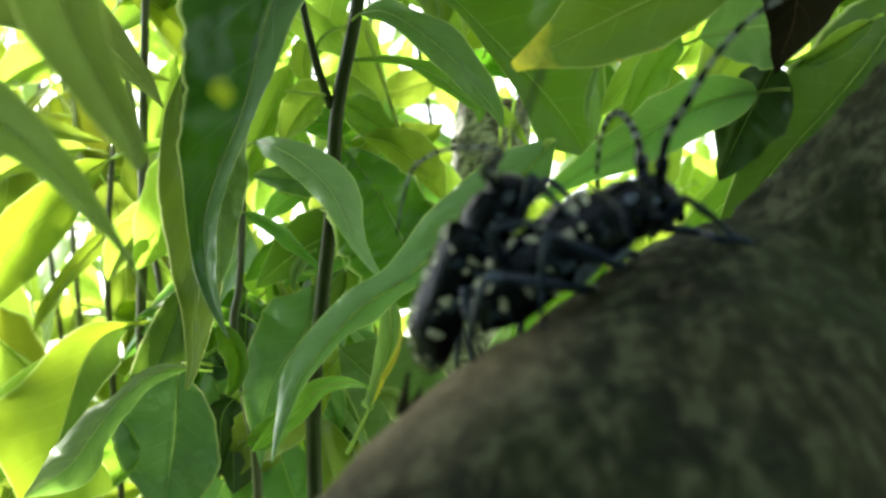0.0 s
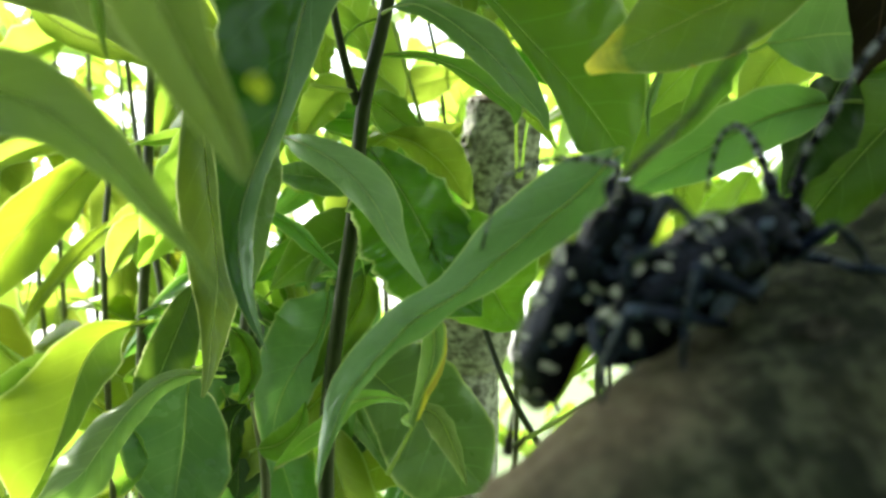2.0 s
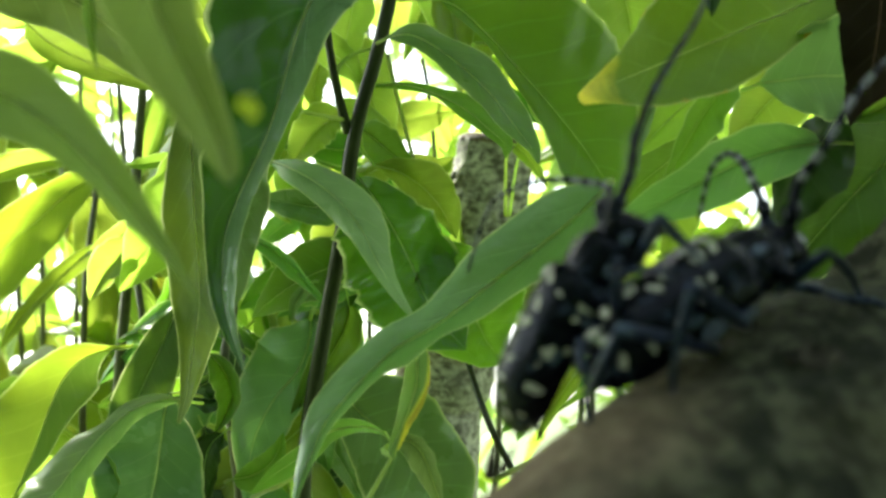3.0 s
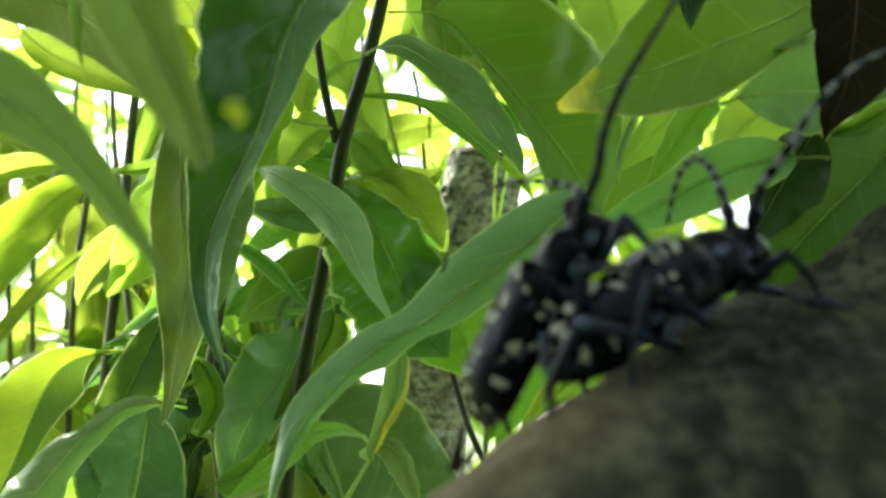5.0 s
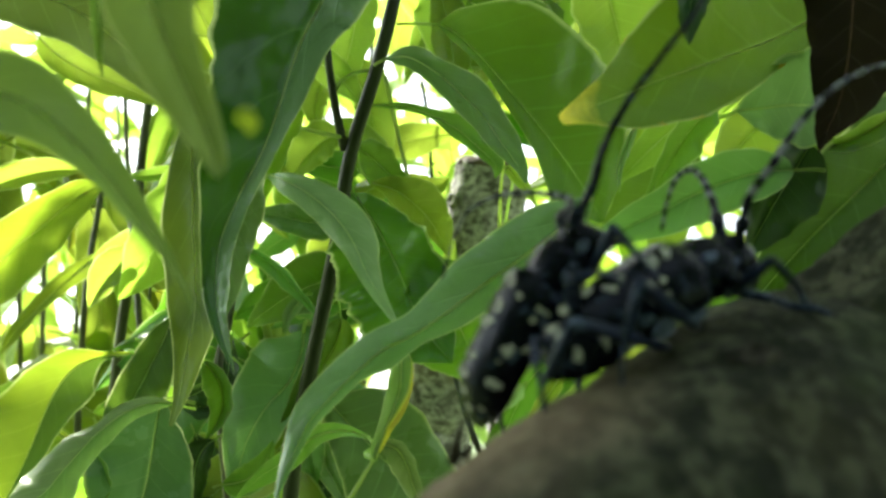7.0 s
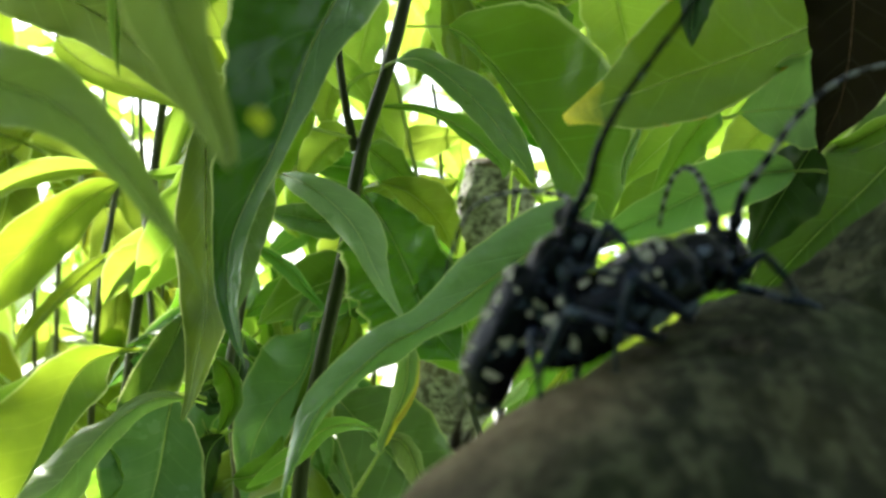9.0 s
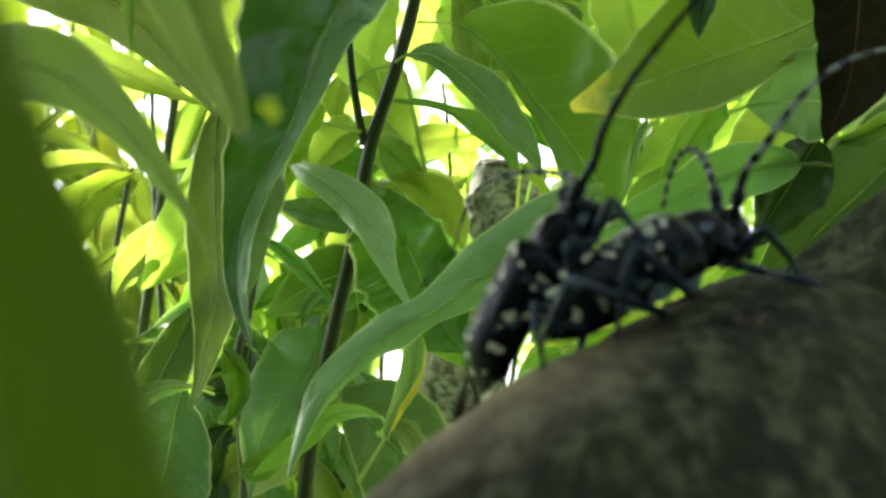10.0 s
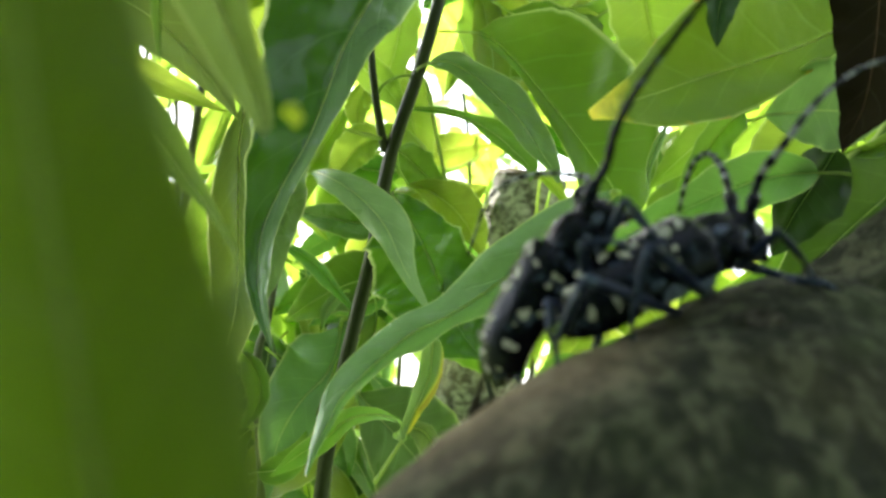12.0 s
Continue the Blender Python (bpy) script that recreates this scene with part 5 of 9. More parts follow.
leaf(thicket, (0.0063, 0.5837, 1.5662), (0.0194, 0.5918, 1.5306), (0.0405, 0.5944, 1.5011), 0.0143, (-0.887, 0.104, -0.450), 18, -42, MATURE, rows=12)
leaf(thicket, (-0.1818, 0.4338, 1.5439), (-0.2085, 0.4446, 1.5258), (-0.2312, 0.4327, 1.4827), 0.0141, (-0.727, -0.113, 0.677), 66, -59, YELLOW, rows=12)
leaf(thicket, (0.2000, 0.7151, 1.5368), (0.1751, 0.7123, 1.5046), (0.1508, 0.7490, 1.4637), 0.0171, (-0.819, -0.090, 0.566), 28, -39, YOUNG, rows=12)
leaf(thicket, (-0.0887, 0.4478, 1.5531), (-0.0784, 0.4484, 1.5180), (-0.0597, 0.4803, 1.4941), 0.0136, (-0.897, 0.100, -0.430), -34, -68, YOUNG, rows=12)
leaf(thicket, (0.0113, 0.4566, 1.6158), (0.0402, 0.4586, 1.5904), (0.0873, 0.4919, 1.5622), 0.0160, (-0.662, 0.153, -0.734), 9, -58, MATURE, rows=12)
leaf(thicket, (-0.2098, 0.5804, 1.5327), (-0.1719, 0.5783, 1.5082), (-0.1256, 0.5880, 1.4715), 0.0207, (-0.593, 0.162, -0.789), -61, 69, YOUNG, rows=12)
leaf(thicket, (-0.0131, 0.5897, 1.5412), (0.0111, 0.5990, 1.5132), (0.0542, 0.6023, 1.4716), 0.0163, (-0.725, 0.143, -0.674), 42, 41, YOUNG, rows=12)
leaf(thicket, (0.1989, 0.4276, 1.4839), (0.1992, 0.4324, 1.4277), (0.2260, 0.4517, 1.3798), 0.0172, (-0.974, 0.062, -0.218), 32, 61, YOUNG, rows=12)
leaf(thicket, (0.3679, 0.6759, 1.7875), (0.4026, 0.6767, 1.7757), (0.4201, 0.6577, 1.7460), 0.0160, (-0.405, 0.178, -0.897), -57, -55, MATURE, rows=12)
leaf(thicket, (-0.0906, 0.5745, 1.4227), (-0.1069, 0.5521, 1.4588), (-0.1355, 0.5729, 1.4973), 0.0170, (0.868, -0.110, 0.485), 46, -61, MATURE, rows=12)
leaf(thicket, (0.2115, 0.4909, 1.6085), (0.2024, 0.5045, 1.5650), (0.1860, 0.5186, 1.5102), 0.0182, (-0.962, -0.031, 0.270), 40, 32, YOUNG, rows=12)
leaf(thicket, (-0.1763, 0.6160, 1.5381), (-0.1750, 0.6261, 1.5068), (-0.1552, 0.6099, 1.4657), 0.0158, (-0.975, 0.061, -0.215), -56, 51, YELLOW, rows=12)
leaf(thicket, (0.0699, 0.6543, 1.4851), (0.1100, 0.6447, 1.4732), (0.1523, 0.6721, 1.4454), 0.0185, (-0.457, 0.175, -0.872), 14, -56, YOUNG, rows=12)
leaf(thicket, (-0.2372, 0.4619, 1.4468), (-0.2248, 0.4870, 1.4113), (-0.2064, 0.4866, 1.3530), 0.0203, (-0.940, 0.083, -0.331), -50, 56, YELLOW, rows=12)
leaf(thicket, (-0.2662, 0.5947, 1.5616), (-0.2231, 0.6096, 1.5339), (-0.1935, 0.6163, 1.5106), 0.0174, (-0.574, 0.164, -0.802), 37, -48, YOUNG, rows=12)
leaf(thicket, (-0.1209, 0.4453, 1.4493), (-0.0929, 0.4615, 1.4274), (-0.0427, 0.4223, 1.4027), 0.0201, (-0.530, 0.168, -0.831), -45, 53, YELLOW, rows=12)
leaf(thicket, (0.1990, 0.5625, 1.7150), (0.2193, 0.5494, 1.7345), (0.2588, 0.5756, 1.7856), 0.0157, (0.753, 0.107, -0.649), 62, -29, YOUNG, rows=12)
leaf(thicket, (-0.3249, 0.6747, 1.5875), (-0.3437, 0.6956, 1.5466), (-0.3562, 0.7140, 1.4878), 0.0215, (-0.979, -0.018, 0.203), 40, 68, YELLOW, rows=12)
leaf(thicket, (-0.2396, 0.4889, 1.4078), (-0.2215, 0.4937, 1.3741), (-0.1966, 0.4873, 1.3427), 0.0163, (-0.875, 0.108, -0.473), -66, -54, YOUNG, rows=12)
leaf(thicket, (0.1781, 0.6075, 1.7149), (0.1856, 0.6047, 1.6722), (0.2045, 0.6446, 1.6517), 0.0149, (-0.970, 0.065, -0.235), -33, -48, YOUNG, rows=12)
leaf(thicket, (-0.1693, 0.5002, 1.5289), (-0.1469, 0.4930, 1.4794), (-0.1345, 0.5111, 1.4347), 0.0165, (-0.944, 0.080, -0.319), 47, 10, YOUNG, rows=12)
leaf(thicket, (0.2470, 0.5574, 1.5122), (0.2730, 0.5350, 1.5219), (0.3300, 0.5682, 1.5336), 0.0117, (0.242, 0.175, -0.954), 69, -53, YOUNG, rows=12)
leaf(thicket, (0.0073, 0.6887, 1.5035), (0.0070, 0.6807, 1.4646), (0.0095, 0.7266, 1.4342), 0.0128, (-1.000, 0.025, -0.019), 55, 69, YOUNG, rows=12)
leaf(thicket, (0.2416, 0.4491, 1.5645), (0.2855, 0.4638, 1.5530), (0.3048, 0.4341, 1.5199), 0.0185, (-0.445, 0.176, -0.878), 46, -53, MATURE, rows=12)
leaf(thicket, (-0.0024, 0.4835, 1.4865), (0.0337, 0.4713, 1.4704), (0.0598, 0.4660, 1.4511), 0.0129, (-0.454, 0.175, -0.874), 64, -12, YOUNG, rows=12)
leaf(thicket, (0.0859, 0.6136, 1.5825), (0.1156, 0.6134, 1.5492), (0.1399, 0.6063, 1.4939), 0.0194, (-0.824, 0.122, -0.554), 21, -62, YOUNG, rows=12)
leaf(thicket, (0.0923, 0.5367, 1.5216), (0.0587, 0.5415, 1.5040), (0.0200, 0.5394, 1.4812), 0.0163, (-0.490, -0.152, 0.859), -50, -63, YOUNG, rows=12)
leaf(thicket, (0.2585, 0.5517, 1.6520), (0.2388, 0.5538, 1.6259), (0.2273, 0.5797, 1.5992), 0.0131, (-0.844, -0.083, 0.531), 44, 47, YOUNG, rows=12)
leaf(thicket, (0.0684, 0.5330, 1.6279), (0.0276, 0.5181, 1.6256), (-0.0210, 0.5409, 1.6384), 0.0176, (0.078, -0.187, 0.979), -66, -29, MATURE, rows=12)
leaf(thicket, (0.1385, 0.4666, 1.4938), (0.1241, 0.4869, 1.4678), (0.0894, 0.4524, 1.4332), 0.0162, (-0.811, -0.092, 0.578), 23, -56, YOUNG, rows=12)
leaf(thicket, (-0.2276, 0.7204, 1.3580), (-0.2670, 0.7277, 1.3627), (-0.2971, 0.7107, 1.3601), 0.0139, (0.016, -0.186, 0.982), 60, -68, YOUNG, rows=12)
leaf(thicket, (-0.0258, 0.6410, 1.7136), (-0.0316, 0.6597, 1.6848), (-0.0297, 0.6284, 1.6319), 0.0164, (-0.998, 0.008, 0.070), -45, 51, YOUNG, rows=12)
leaf(thicket, (-0.1656, 0.6035, 1.6636), (-0.1453, 0.6013, 1.6157), (-0.1372, 0.6061, 1.5660), 0.0160, (-0.966, 0.067, -0.248), -42, 50, YOUNG, rows=12)
leaf(thicket, (-0.1661, 0.6418, 1.5523), (-0.2063, 0.6544, 1.5469), (-0.2435, 0.6359, 1.5394), 0.0177, (-0.138, -0.181, 0.974), 41, 37, YOUNG, rows=12)
leaf(thicket, (0.2515, 0.6107, 1.5327), (0.2932, 0.6313, 1.5164), (0.3092, 0.5886, 1.4922), 0.0161, (-0.449, 0.175, -0.876), 57, -54, YOUNG, rows=12)
leaf(thicket, (-0.1229, 0.6645, 1.3985), (-0.1497, 0.6498, 1.3745), (-0.1939, 0.6833, 1.3319), 0.0170, (-0.696, -0.119, 0.708), -34, 47, MATURE, rows=12)
leaf(thicket, (0.0021, 0.5097, 1.5341), (0.0236, 0.4972, 1.4908), (0.0327, 0.5211, 1.4465), 0.0185, (-0.944, 0.080, -0.320), 50, -37, YOUNG, rows=12)
leaf(thicket, (-0.1577, 0.4548, 1.5893), (-0.1213, 0.4605, 1.6272), (-0.0888, 0.4496, 1.6460), 0.0162, (0.613, 0.134, -0.779), -67, -32, YOUNG, rows=12)
leaf(thicket, (0.0959, 0.5745, 1.5503), (0.0732, 0.5602, 1.5852), (0.0701, 0.5744, 1.6273), 0.0148, (0.935, -0.085, 0.343), 22, 62, YOUNG, rows=12)
leaf(thicket, (-0.2503, 0.7593, 1.3509), (-0.2239, 0.7728, 1.3166), (-0.1992, 0.7916, 1.2835), 0.0163, (-0.754, 0.137, -0.642), 52, -68, YOUNG, rows=12)
leaf(thicket, (-0.0536, 0.6472, 1.4760), (-0.0591, 0.6528, 1.5165), (-0.0786, 0.6594, 1.5665), 0.0153, (0.968, -0.066, 0.242), -56, 59, MATURE, rows=12)
leaf(thicket, (0.2224, 0.5283, 1.5265), (0.2104, 0.5075, 1.5668), (0.2042, 0.5090, 1.6066), 0.0176, (0.981, -0.056, 0.186), 59, -44, YOUNG, rows=12)
leaf(thicket, (-0.0367, 0.6082, 1.7107), (-0.0229, 0.6102, 1.6821), (0.0013, 0.6469, 1.6596), 0.0131, (-0.859, 0.113, -0.499), -17, 57, YOUNG, rows=12)
leaf(thicket, (0.1908, 0.4571, 1.6437), (0.2242, 0.4696, 1.6072), (0.2526, 0.4782, 1.5623), 0.0198, (-0.825, 0.122, -0.552), 55, 47, MATURE, rows=12)
leaf(thicket, (-0.2436, 0.5409, 1.3751), (-0.2395, 0.5622, 1.3379), (-0.2377, 0.5770, 1.2942), 0.0152, (-0.982, 0.055, -0.182), 57, -37, YOUNG, rows=12)
leaf(thicket, (-0.1791, 0.5211, 1.5190), (-0.1432, 0.5435, 1.5033), (-0.0882, 0.5081, 1.4580), 0.0200, (-0.562, 0.165, -0.811), 31, 16, YELLOW, rows=12)
leaf(thicket, (-0.0795, 0.4724, 1.4691), (-0.0269, 0.4659, 1.4574), (0.0072, 0.4670, 1.4453), 0.0156, (-0.258, 0.185, -0.948), -46, -68, YOUNG, rows=12)
leaf(thicket, (0.2371, 0.5091, 1.5687), (0.2118, 0.5049, 1.5364), (0.1772, 0.4963, 1.4995), 0.0148, (-0.794, -0.097, 0.600), -60, 13, YOUNG, rows=12)
leaf(thicket, (0.1002, 0.5449, 1.6721), (0.1465, 0.5584, 1.6685), (0.1765, 0.5617, 1.6537), 0.0159, (-0.327, 0.182, -0.927), 18, 56, YOUNG, rows=12)
leaf(thicket, (-0.0775, 0.4715, 1.5740), (-0.1125, 0.4589, 1.5878), (-0.1525, 0.4586, 1.6129), 0.0173, (0.482, -0.173, 0.859), -43, 61, YOUNG, rows=12)
leaf(thicket, (0.0568, 0.5395, 1.6207), (0.0886, 0.5448, 1.5838), (0.1120, 0.5538, 1.5460), 0.0183, (-0.811, 0.125, -0.572), -29, 39, MATURE, rows=12)
leaf(thicket, (-0.2436, 0.4515, 1.5928), (-0.2226, 0.4477, 1.5451), (-0.2003, 0.4455, 1.4913), 0.0213, (-0.949, 0.078, -0.306), -42, 55, YELLOW, rows=12)
leaf(thicket, (-0.1627, 0.4834, 1.4885), (-0.1293, 0.4808, 1.4402), (-0.1044, 0.4849, 1.4030), 0.0177, (-0.842, 0.117, -0.526), 40, 56, YELLOW, rows=12)
leaf(thicket, (0.3549, 0.6995, 1.7759), (0.3465, 0.7102, 1.7447), (0.3429, 0.7235, 1.7051), 0.0162, (-0.977, -0.020, 0.214), 59, -47, YOUNG, rows=12)
leaf(thicket, (-0.1236, 0.5856, 1.3555), (-0.1494, 0.5819, 1.3399), (-0.1846, 0.6100, 1.3024), 0.0159, (-0.673, -0.124, 0.729), -48, -48, YOUNG, rows=12)
leaf(thicket, (-0.2304, 0.5712, 1.5400), (-0.1801, 0.5845, 1.5347), (-0.1332, 0.5497, 1.5020), 0.0160, (-0.345, 0.182, -0.921), 37, 38, YELLOW, rows=12)
leaf(thicket, (-0.1018, 0.6119, 1.4296), (-0.1096, 0.6121, 1.3916), (-0.1374, 0.6480, 1.3299), 0.0210, (-0.952, -0.038, 0.305), 11, -48, YOUNG, rows=12)
leaf(thicket, (-0.1650, 0.6192, 1.4672), (-0.1983, 0.6128, 1.4590), (-0.2405, 0.6074, 1.4524), 0.0144, (-0.169, -0.180, 0.969), 54, -70, YELLOW, rows=12)
leaf(thicket, (0.3175, 0.5642, 1.6859), (0.3146, 0.5733, 1.6474), (0.3245, 0.6032, 1.5996), 0.0155, (-0.998, 0.011, 0.056), 38, 24, YOUNG, rows=12)
leaf(thicket, (0.3447, 0.6680, 1.7679), (0.3740, 0.6686, 1.7542), (0.4354, 0.6938, 1.7534), 0.0176, (-0.326, 0.182, -0.928), -35, 34, YOUNG, rows=12)
leaf(thicket, (0.2694, 0.5096, 1.5016), (0.2619, 0.5004, 1.4592), (0.3049, 0.5553, 1.4147), 0.0164, (-0.979, 0.058, -0.195), -57, -15, YOUNG, rows=12)
leaf(thicket, (0.0550, 0.5907, 1.4786), (0.0794, 0.5934, 1.4413), (0.1164, 0.5725, 1.4102), 0.0181, (-0.713, 0.145, -0.686), 46, 61, MATURE, rows=12)
leaf(thicket, (-0.1507, 0.5611, 1.6214), (-0.1368, 0.5831, 1.5978), (-0.0992, 0.5842, 1.5467), 0.0213, (-0.828, 0.121, -0.548), -45, -7, YOUNG, rows=12)
leaf(thicket, (0.2969, 0.6689, 1.5587), (0.2521, 0.6857, 1.5480), (0.2133, 0.7058, 1.5138), 0.0202, (-0.480, -0.153, 0.864), -22, -57, YOUNG, rows=12)
leaf(thicket, (0.0111, 0.5455, 1.4659), (0.0100, 0.5451, 1.4180), (0.0087, 0.5586, 1.3683), 0.0179, (-1.000, 0.016, 0.026), -31, -26, YOUNG, rows=12)
leaf(thicket, (0.2663, 0.5336, 1.5782), (0.2357, 0.5246, 1.5400), (0.2110, 0.5477, 1.5089), 0.0148, (-0.788, -0.098, 0.608), 22, -18, YOUNG, rows=12)
leaf(thicket, (-0.1212, 0.5913, 1.4872), (-0.1398, 0.6100, 1.4527), (-0.1606, 0.6201, 1.4075), 0.0197, (-0.914, -0.057, 0.401), -51, -30, YOUNG, rows=12)
leaf(thicket, (-0.2704, 0.5487, 1.4556), (-0.2838, 0.5483, 1.4198), (-0.3193, 0.5801, 1.3588), 0.0212, (-0.919, -0.055, 0.391), -60, 7, YELLOW, rows=12)
leaf(thicket, (-0.1874, 0.7333, 1.6388), (-0.1897, 0.7389, 1.5895), (-0.1807, 0.7589, 1.5500), 0.0183, (-0.995, 0.038, -0.089), -59, 66, YELLOW, rows=12)
leaf(thicket, (0.2910, 0.5456, 1.5292), (0.3061, 0.5409, 1.4864), (0.3405, 0.5892, 1.4375), 0.0191, (-0.943, 0.081, -0.322), -65, 14, MATURE, rows=12)
leaf(thicket, (-0.2070, 0.5478, 1.4372), (-0.2504, 0.5624, 1.4075), (-0.2679, 0.5487, 1.3665), 0.0209, (-0.734, -0.111, 0.670), -53, -64, YELLOW, rows=12)
leaf(thicket, (0.3454, 0.6293, 1.6635), (0.3432, 0.6420, 1.6287), (0.3354, 0.6519, 1.5862), 0.0144, (-0.985, -0.012, 0.172), 45, 42, MATURE, rows=12)
leaf(thicket, (-0.2659, 0.6364, 1.7350), (-0.3169, 0.6500, 1.7228), (-0.3577, 0.6552, 1.7042), 0.0178, (-0.390, -0.163, 0.906), 49, -51, YELLOW, rows=12)
leaf(thicket, (0.2463, 0.5533, 1.7094), (0.2692, 0.5430, 1.7420), (0.2881, 0.5195, 1.7478), 0.0161, (0.706, 0.117, -0.698), 46, 17, YOUNG, rows=12)
leaf(thicket, (0.3194, 0.6816, 1.5869), (0.3066, 0.6862, 1.5456), (0.3109, 0.7142, 1.5154), 0.0170, (-0.976, -0.020, 0.215), 66, -39, MATURE, rows=12)
leaf(thicket, (0.1794, 0.4384, 1.5532), (0.2194, 0.4380, 1.5404), (0.2463, 0.4182, 1.5163), 0.0150, (-0.346, 0.181, -0.920), 26, -38, YOUNG, rows=12)
leaf(thicket, (0.0634, 0.6794, 1.5396), (0.0497, 0.6865, 1.4953), (0.0331, 0.6678, 1.4511), 0.0193, (-0.951, -0.038, 0.306), -66, 65, YOUNG, rows=12)
leaf(thicket, (-0.3734, 0.7589, 1.4407), (-0.3537, 0.7813, 1.3927), (-0.3548, 0.8067, 1.3399), 0.0182, (-0.953, 0.076, -0.294), 46, -37, YOUNG, rows=12)
leaf(thicket, (0.2451, 0.6958, 1.7739), (0.1866, 0.7035, 1.7909), (0.1380, 0.6846, 1.8001), 0.0231, (0.281, -0.184, 0.942), -11, 20, YOUNG, rows=12)
leaf(thicket, (0.3343, 0.7007, 1.5761), (0.3248, 0.6889, 1.5419), (0.3236, 0.7063, 1.4962), 0.0161, (-0.997, 0.006, 0.078), -54, 22, MATURE, rows=12)
leaf(thicket, (-0.2682, 0.6888, 1.3822), (-0.2701, 0.6958, 1.3444), (-0.2929, 0.7322, 1.2977), 0.0158, (-0.986, -0.010, 0.165), -24, 64, YOUNG, rows=12)
leaf(thicket, (-0.1530, 0.4954, 1.5289), (-0.1215, 0.4761, 1.5474), (-0.0805, 0.4646, 1.5688), 0.0152, (0.574, 0.140, -0.806), -54, -3, YELLOW, rows=12)
leaf(thicket, (-0.1960, 0.4317, 1.5260), (-0.2395, 0.4254, 1.5412), (-0.3011, 0.4517, 1.5655), 0.0164, (0.327, -0.182, 0.927), 43, -27, YOUNG, rows=12)
leaf(thicket, (-0.2090, 0.6903, 1.5127), (-0.1855, 0.6784, 1.4825), (-0.1562, 0.6918, 1.4447), 0.0156, (-0.804, 0.127, -0.580), 51, -18, YOUNG, rows=12)
leaf(thicket, (0.1680, 0.4043, 1.5482), (0.1651, 0.4123, 1.5180), (0.1628, 0.4057, 1.4766), 0.0135, (-1.000, 0.020, 0.004), 67, -56, YOUNG, rows=12)
leaf(thicket, (-0.0668, 0.7216, 1.4990), (-0.0659, 0.7273, 1.4517), (-0.0739, 0.7473, 1.4084), 0.0184, (-0.997, 0.008, 0.071), -59, -59, YOUNG, rows=12)
leaf(thicket, (-0.0621, 0.7090, 1.5425), (-0.0850, 0.7341, 1.5151), (-0.1221, 0.7307, 1.4718), 0.0154, (-0.778, -0.101, 0.621), -57, -16, MATURE, rows=12)
leaf(thicket, (0.2387, 0.6583, 1.7468), (0.2642, 0.6780, 1.7342), (0.2704, 0.6439, 1.6808), 0.0159, (-0.798, 0.128, -0.588), 31, -68, YOUNG, rows=12)
leaf(thicket, (-0.0216, 0.7074, 1.5335), (-0.0533, 0.7283, 1.5114), (-0.0854, 0.7172, 1.4864), 0.0170, (-0.602, -0.136, 0.787), -53, 62, YOUNG, rows=12)
leaf(thicket, (0.1080, 0.6878, 1.5854), (0.1321, 0.6889, 1.5502), (0.1679, 0.7185, 1.5071), 0.0179, (-0.827, 0.122, -0.550), 54, 10, MATURE, rows=12)
leaf(thicket, (0.2065, 0.4814, 1.6731), (0.1643, 0.4854, 1.6560), (0.1248, 0.4690, 1.6288), 0.0172, (-0.420, -0.160, 0.893), -55, 53, YOUNG, rows=12)
leaf(thicket, (-0.1770, 0.5011, 1.4156), (-0.1224, 0.4925, 1.4080), (-0.0866, 0.4890, 1.4078), 0.0189, (-0.085, 0.187, -0.979), 26, -47, YOUNG, rows=12)
leaf(thicket, (0.1732, 0.4233, 1.5911), (0.1966, 0.4411, 1.5609), (0.2065, 0.4264, 1.4989), 0.0191, (-0.915, 0.094, -0.393), -40, -47, YOUNG, rows=12)
leaf(thicket, (-0.1825, 0.6064, 1.4228), (-0.2044, 0.6263, 1.3951), (-0.2346, 0.6462, 1.3591), 0.0163, (-0.830, -0.087, 0.550), 61, -64, YOUNG, rows=12)
leaf(thicket, (-0.0030, 0.7358, 1.5629), (0.0371, 0.7424, 1.5237), (0.0661, 0.7730, 1.4865), 0.0204, (-0.768, 0.135, -0.626), 31, -5, MATURE, rows=12)
leaf(thicket, (-0.3747, 0.7706, 1.4916), (-0.3704, 0.7864, 1.4562), (-0.3772, 0.8004, 1.4049), 0.0177, (-0.999, 0.029, -0.039), -41, -48, YOUNG, rows=12)
leaf(thicket, (-0.0514, 0.4448, 1.6398), (-0.0668, 0.4541, 1.6085), (-0.0854, 0.4310, 1.5564), 0.0166, (-0.883, -0.069, 0.463), 63, -39, MATURE, rows=12)
leaf(thicket, (-0.0468, 0.4137, 1.6086), (-0.0737, 0.4162, 1.6583), (-0.0859, 0.3969, 1.6894), 0.0191, (0.904, -0.098, 0.417), -24, 40, YOUNG, rows=12)
leaf(thicket, (-0.3457, 0.7795, 1.3705), (-0.3048, 0.7679, 1.3292), (-0.2884, 0.7745, 1.2894), 0.0161, (-0.863, 0.112, -0.493), -45, 55, YOUNG, rows=12)
leaf(thicket, (0.1161, 0.4095, 1.6270), (0.1175, 0.3975, 1.5847), (0.1411, 0.4114, 1.5492), 0.0136, (-0.931, 0.087, -0.354), -69, 41, YOUNG, rows=12)
leaf(thicket, (-0.0814, 0.5395, 1.4793), (-0.1157, 0.5456, 1.4405), (-0.1534, 0.5627, 1.4033), 0.0177, (-0.742, -0.109, 0.661), 51, 61, YOUNG, rows=12)
leaf(thicket, (0.1436, 0.6834, 1.5506), (0.1845, 0.7049, 1.5193), (0.2129, 0.7000, 1.4829), 0.0175, (-0.715, 0.145, -0.684), 61, 53, YOUNG, rows=12)
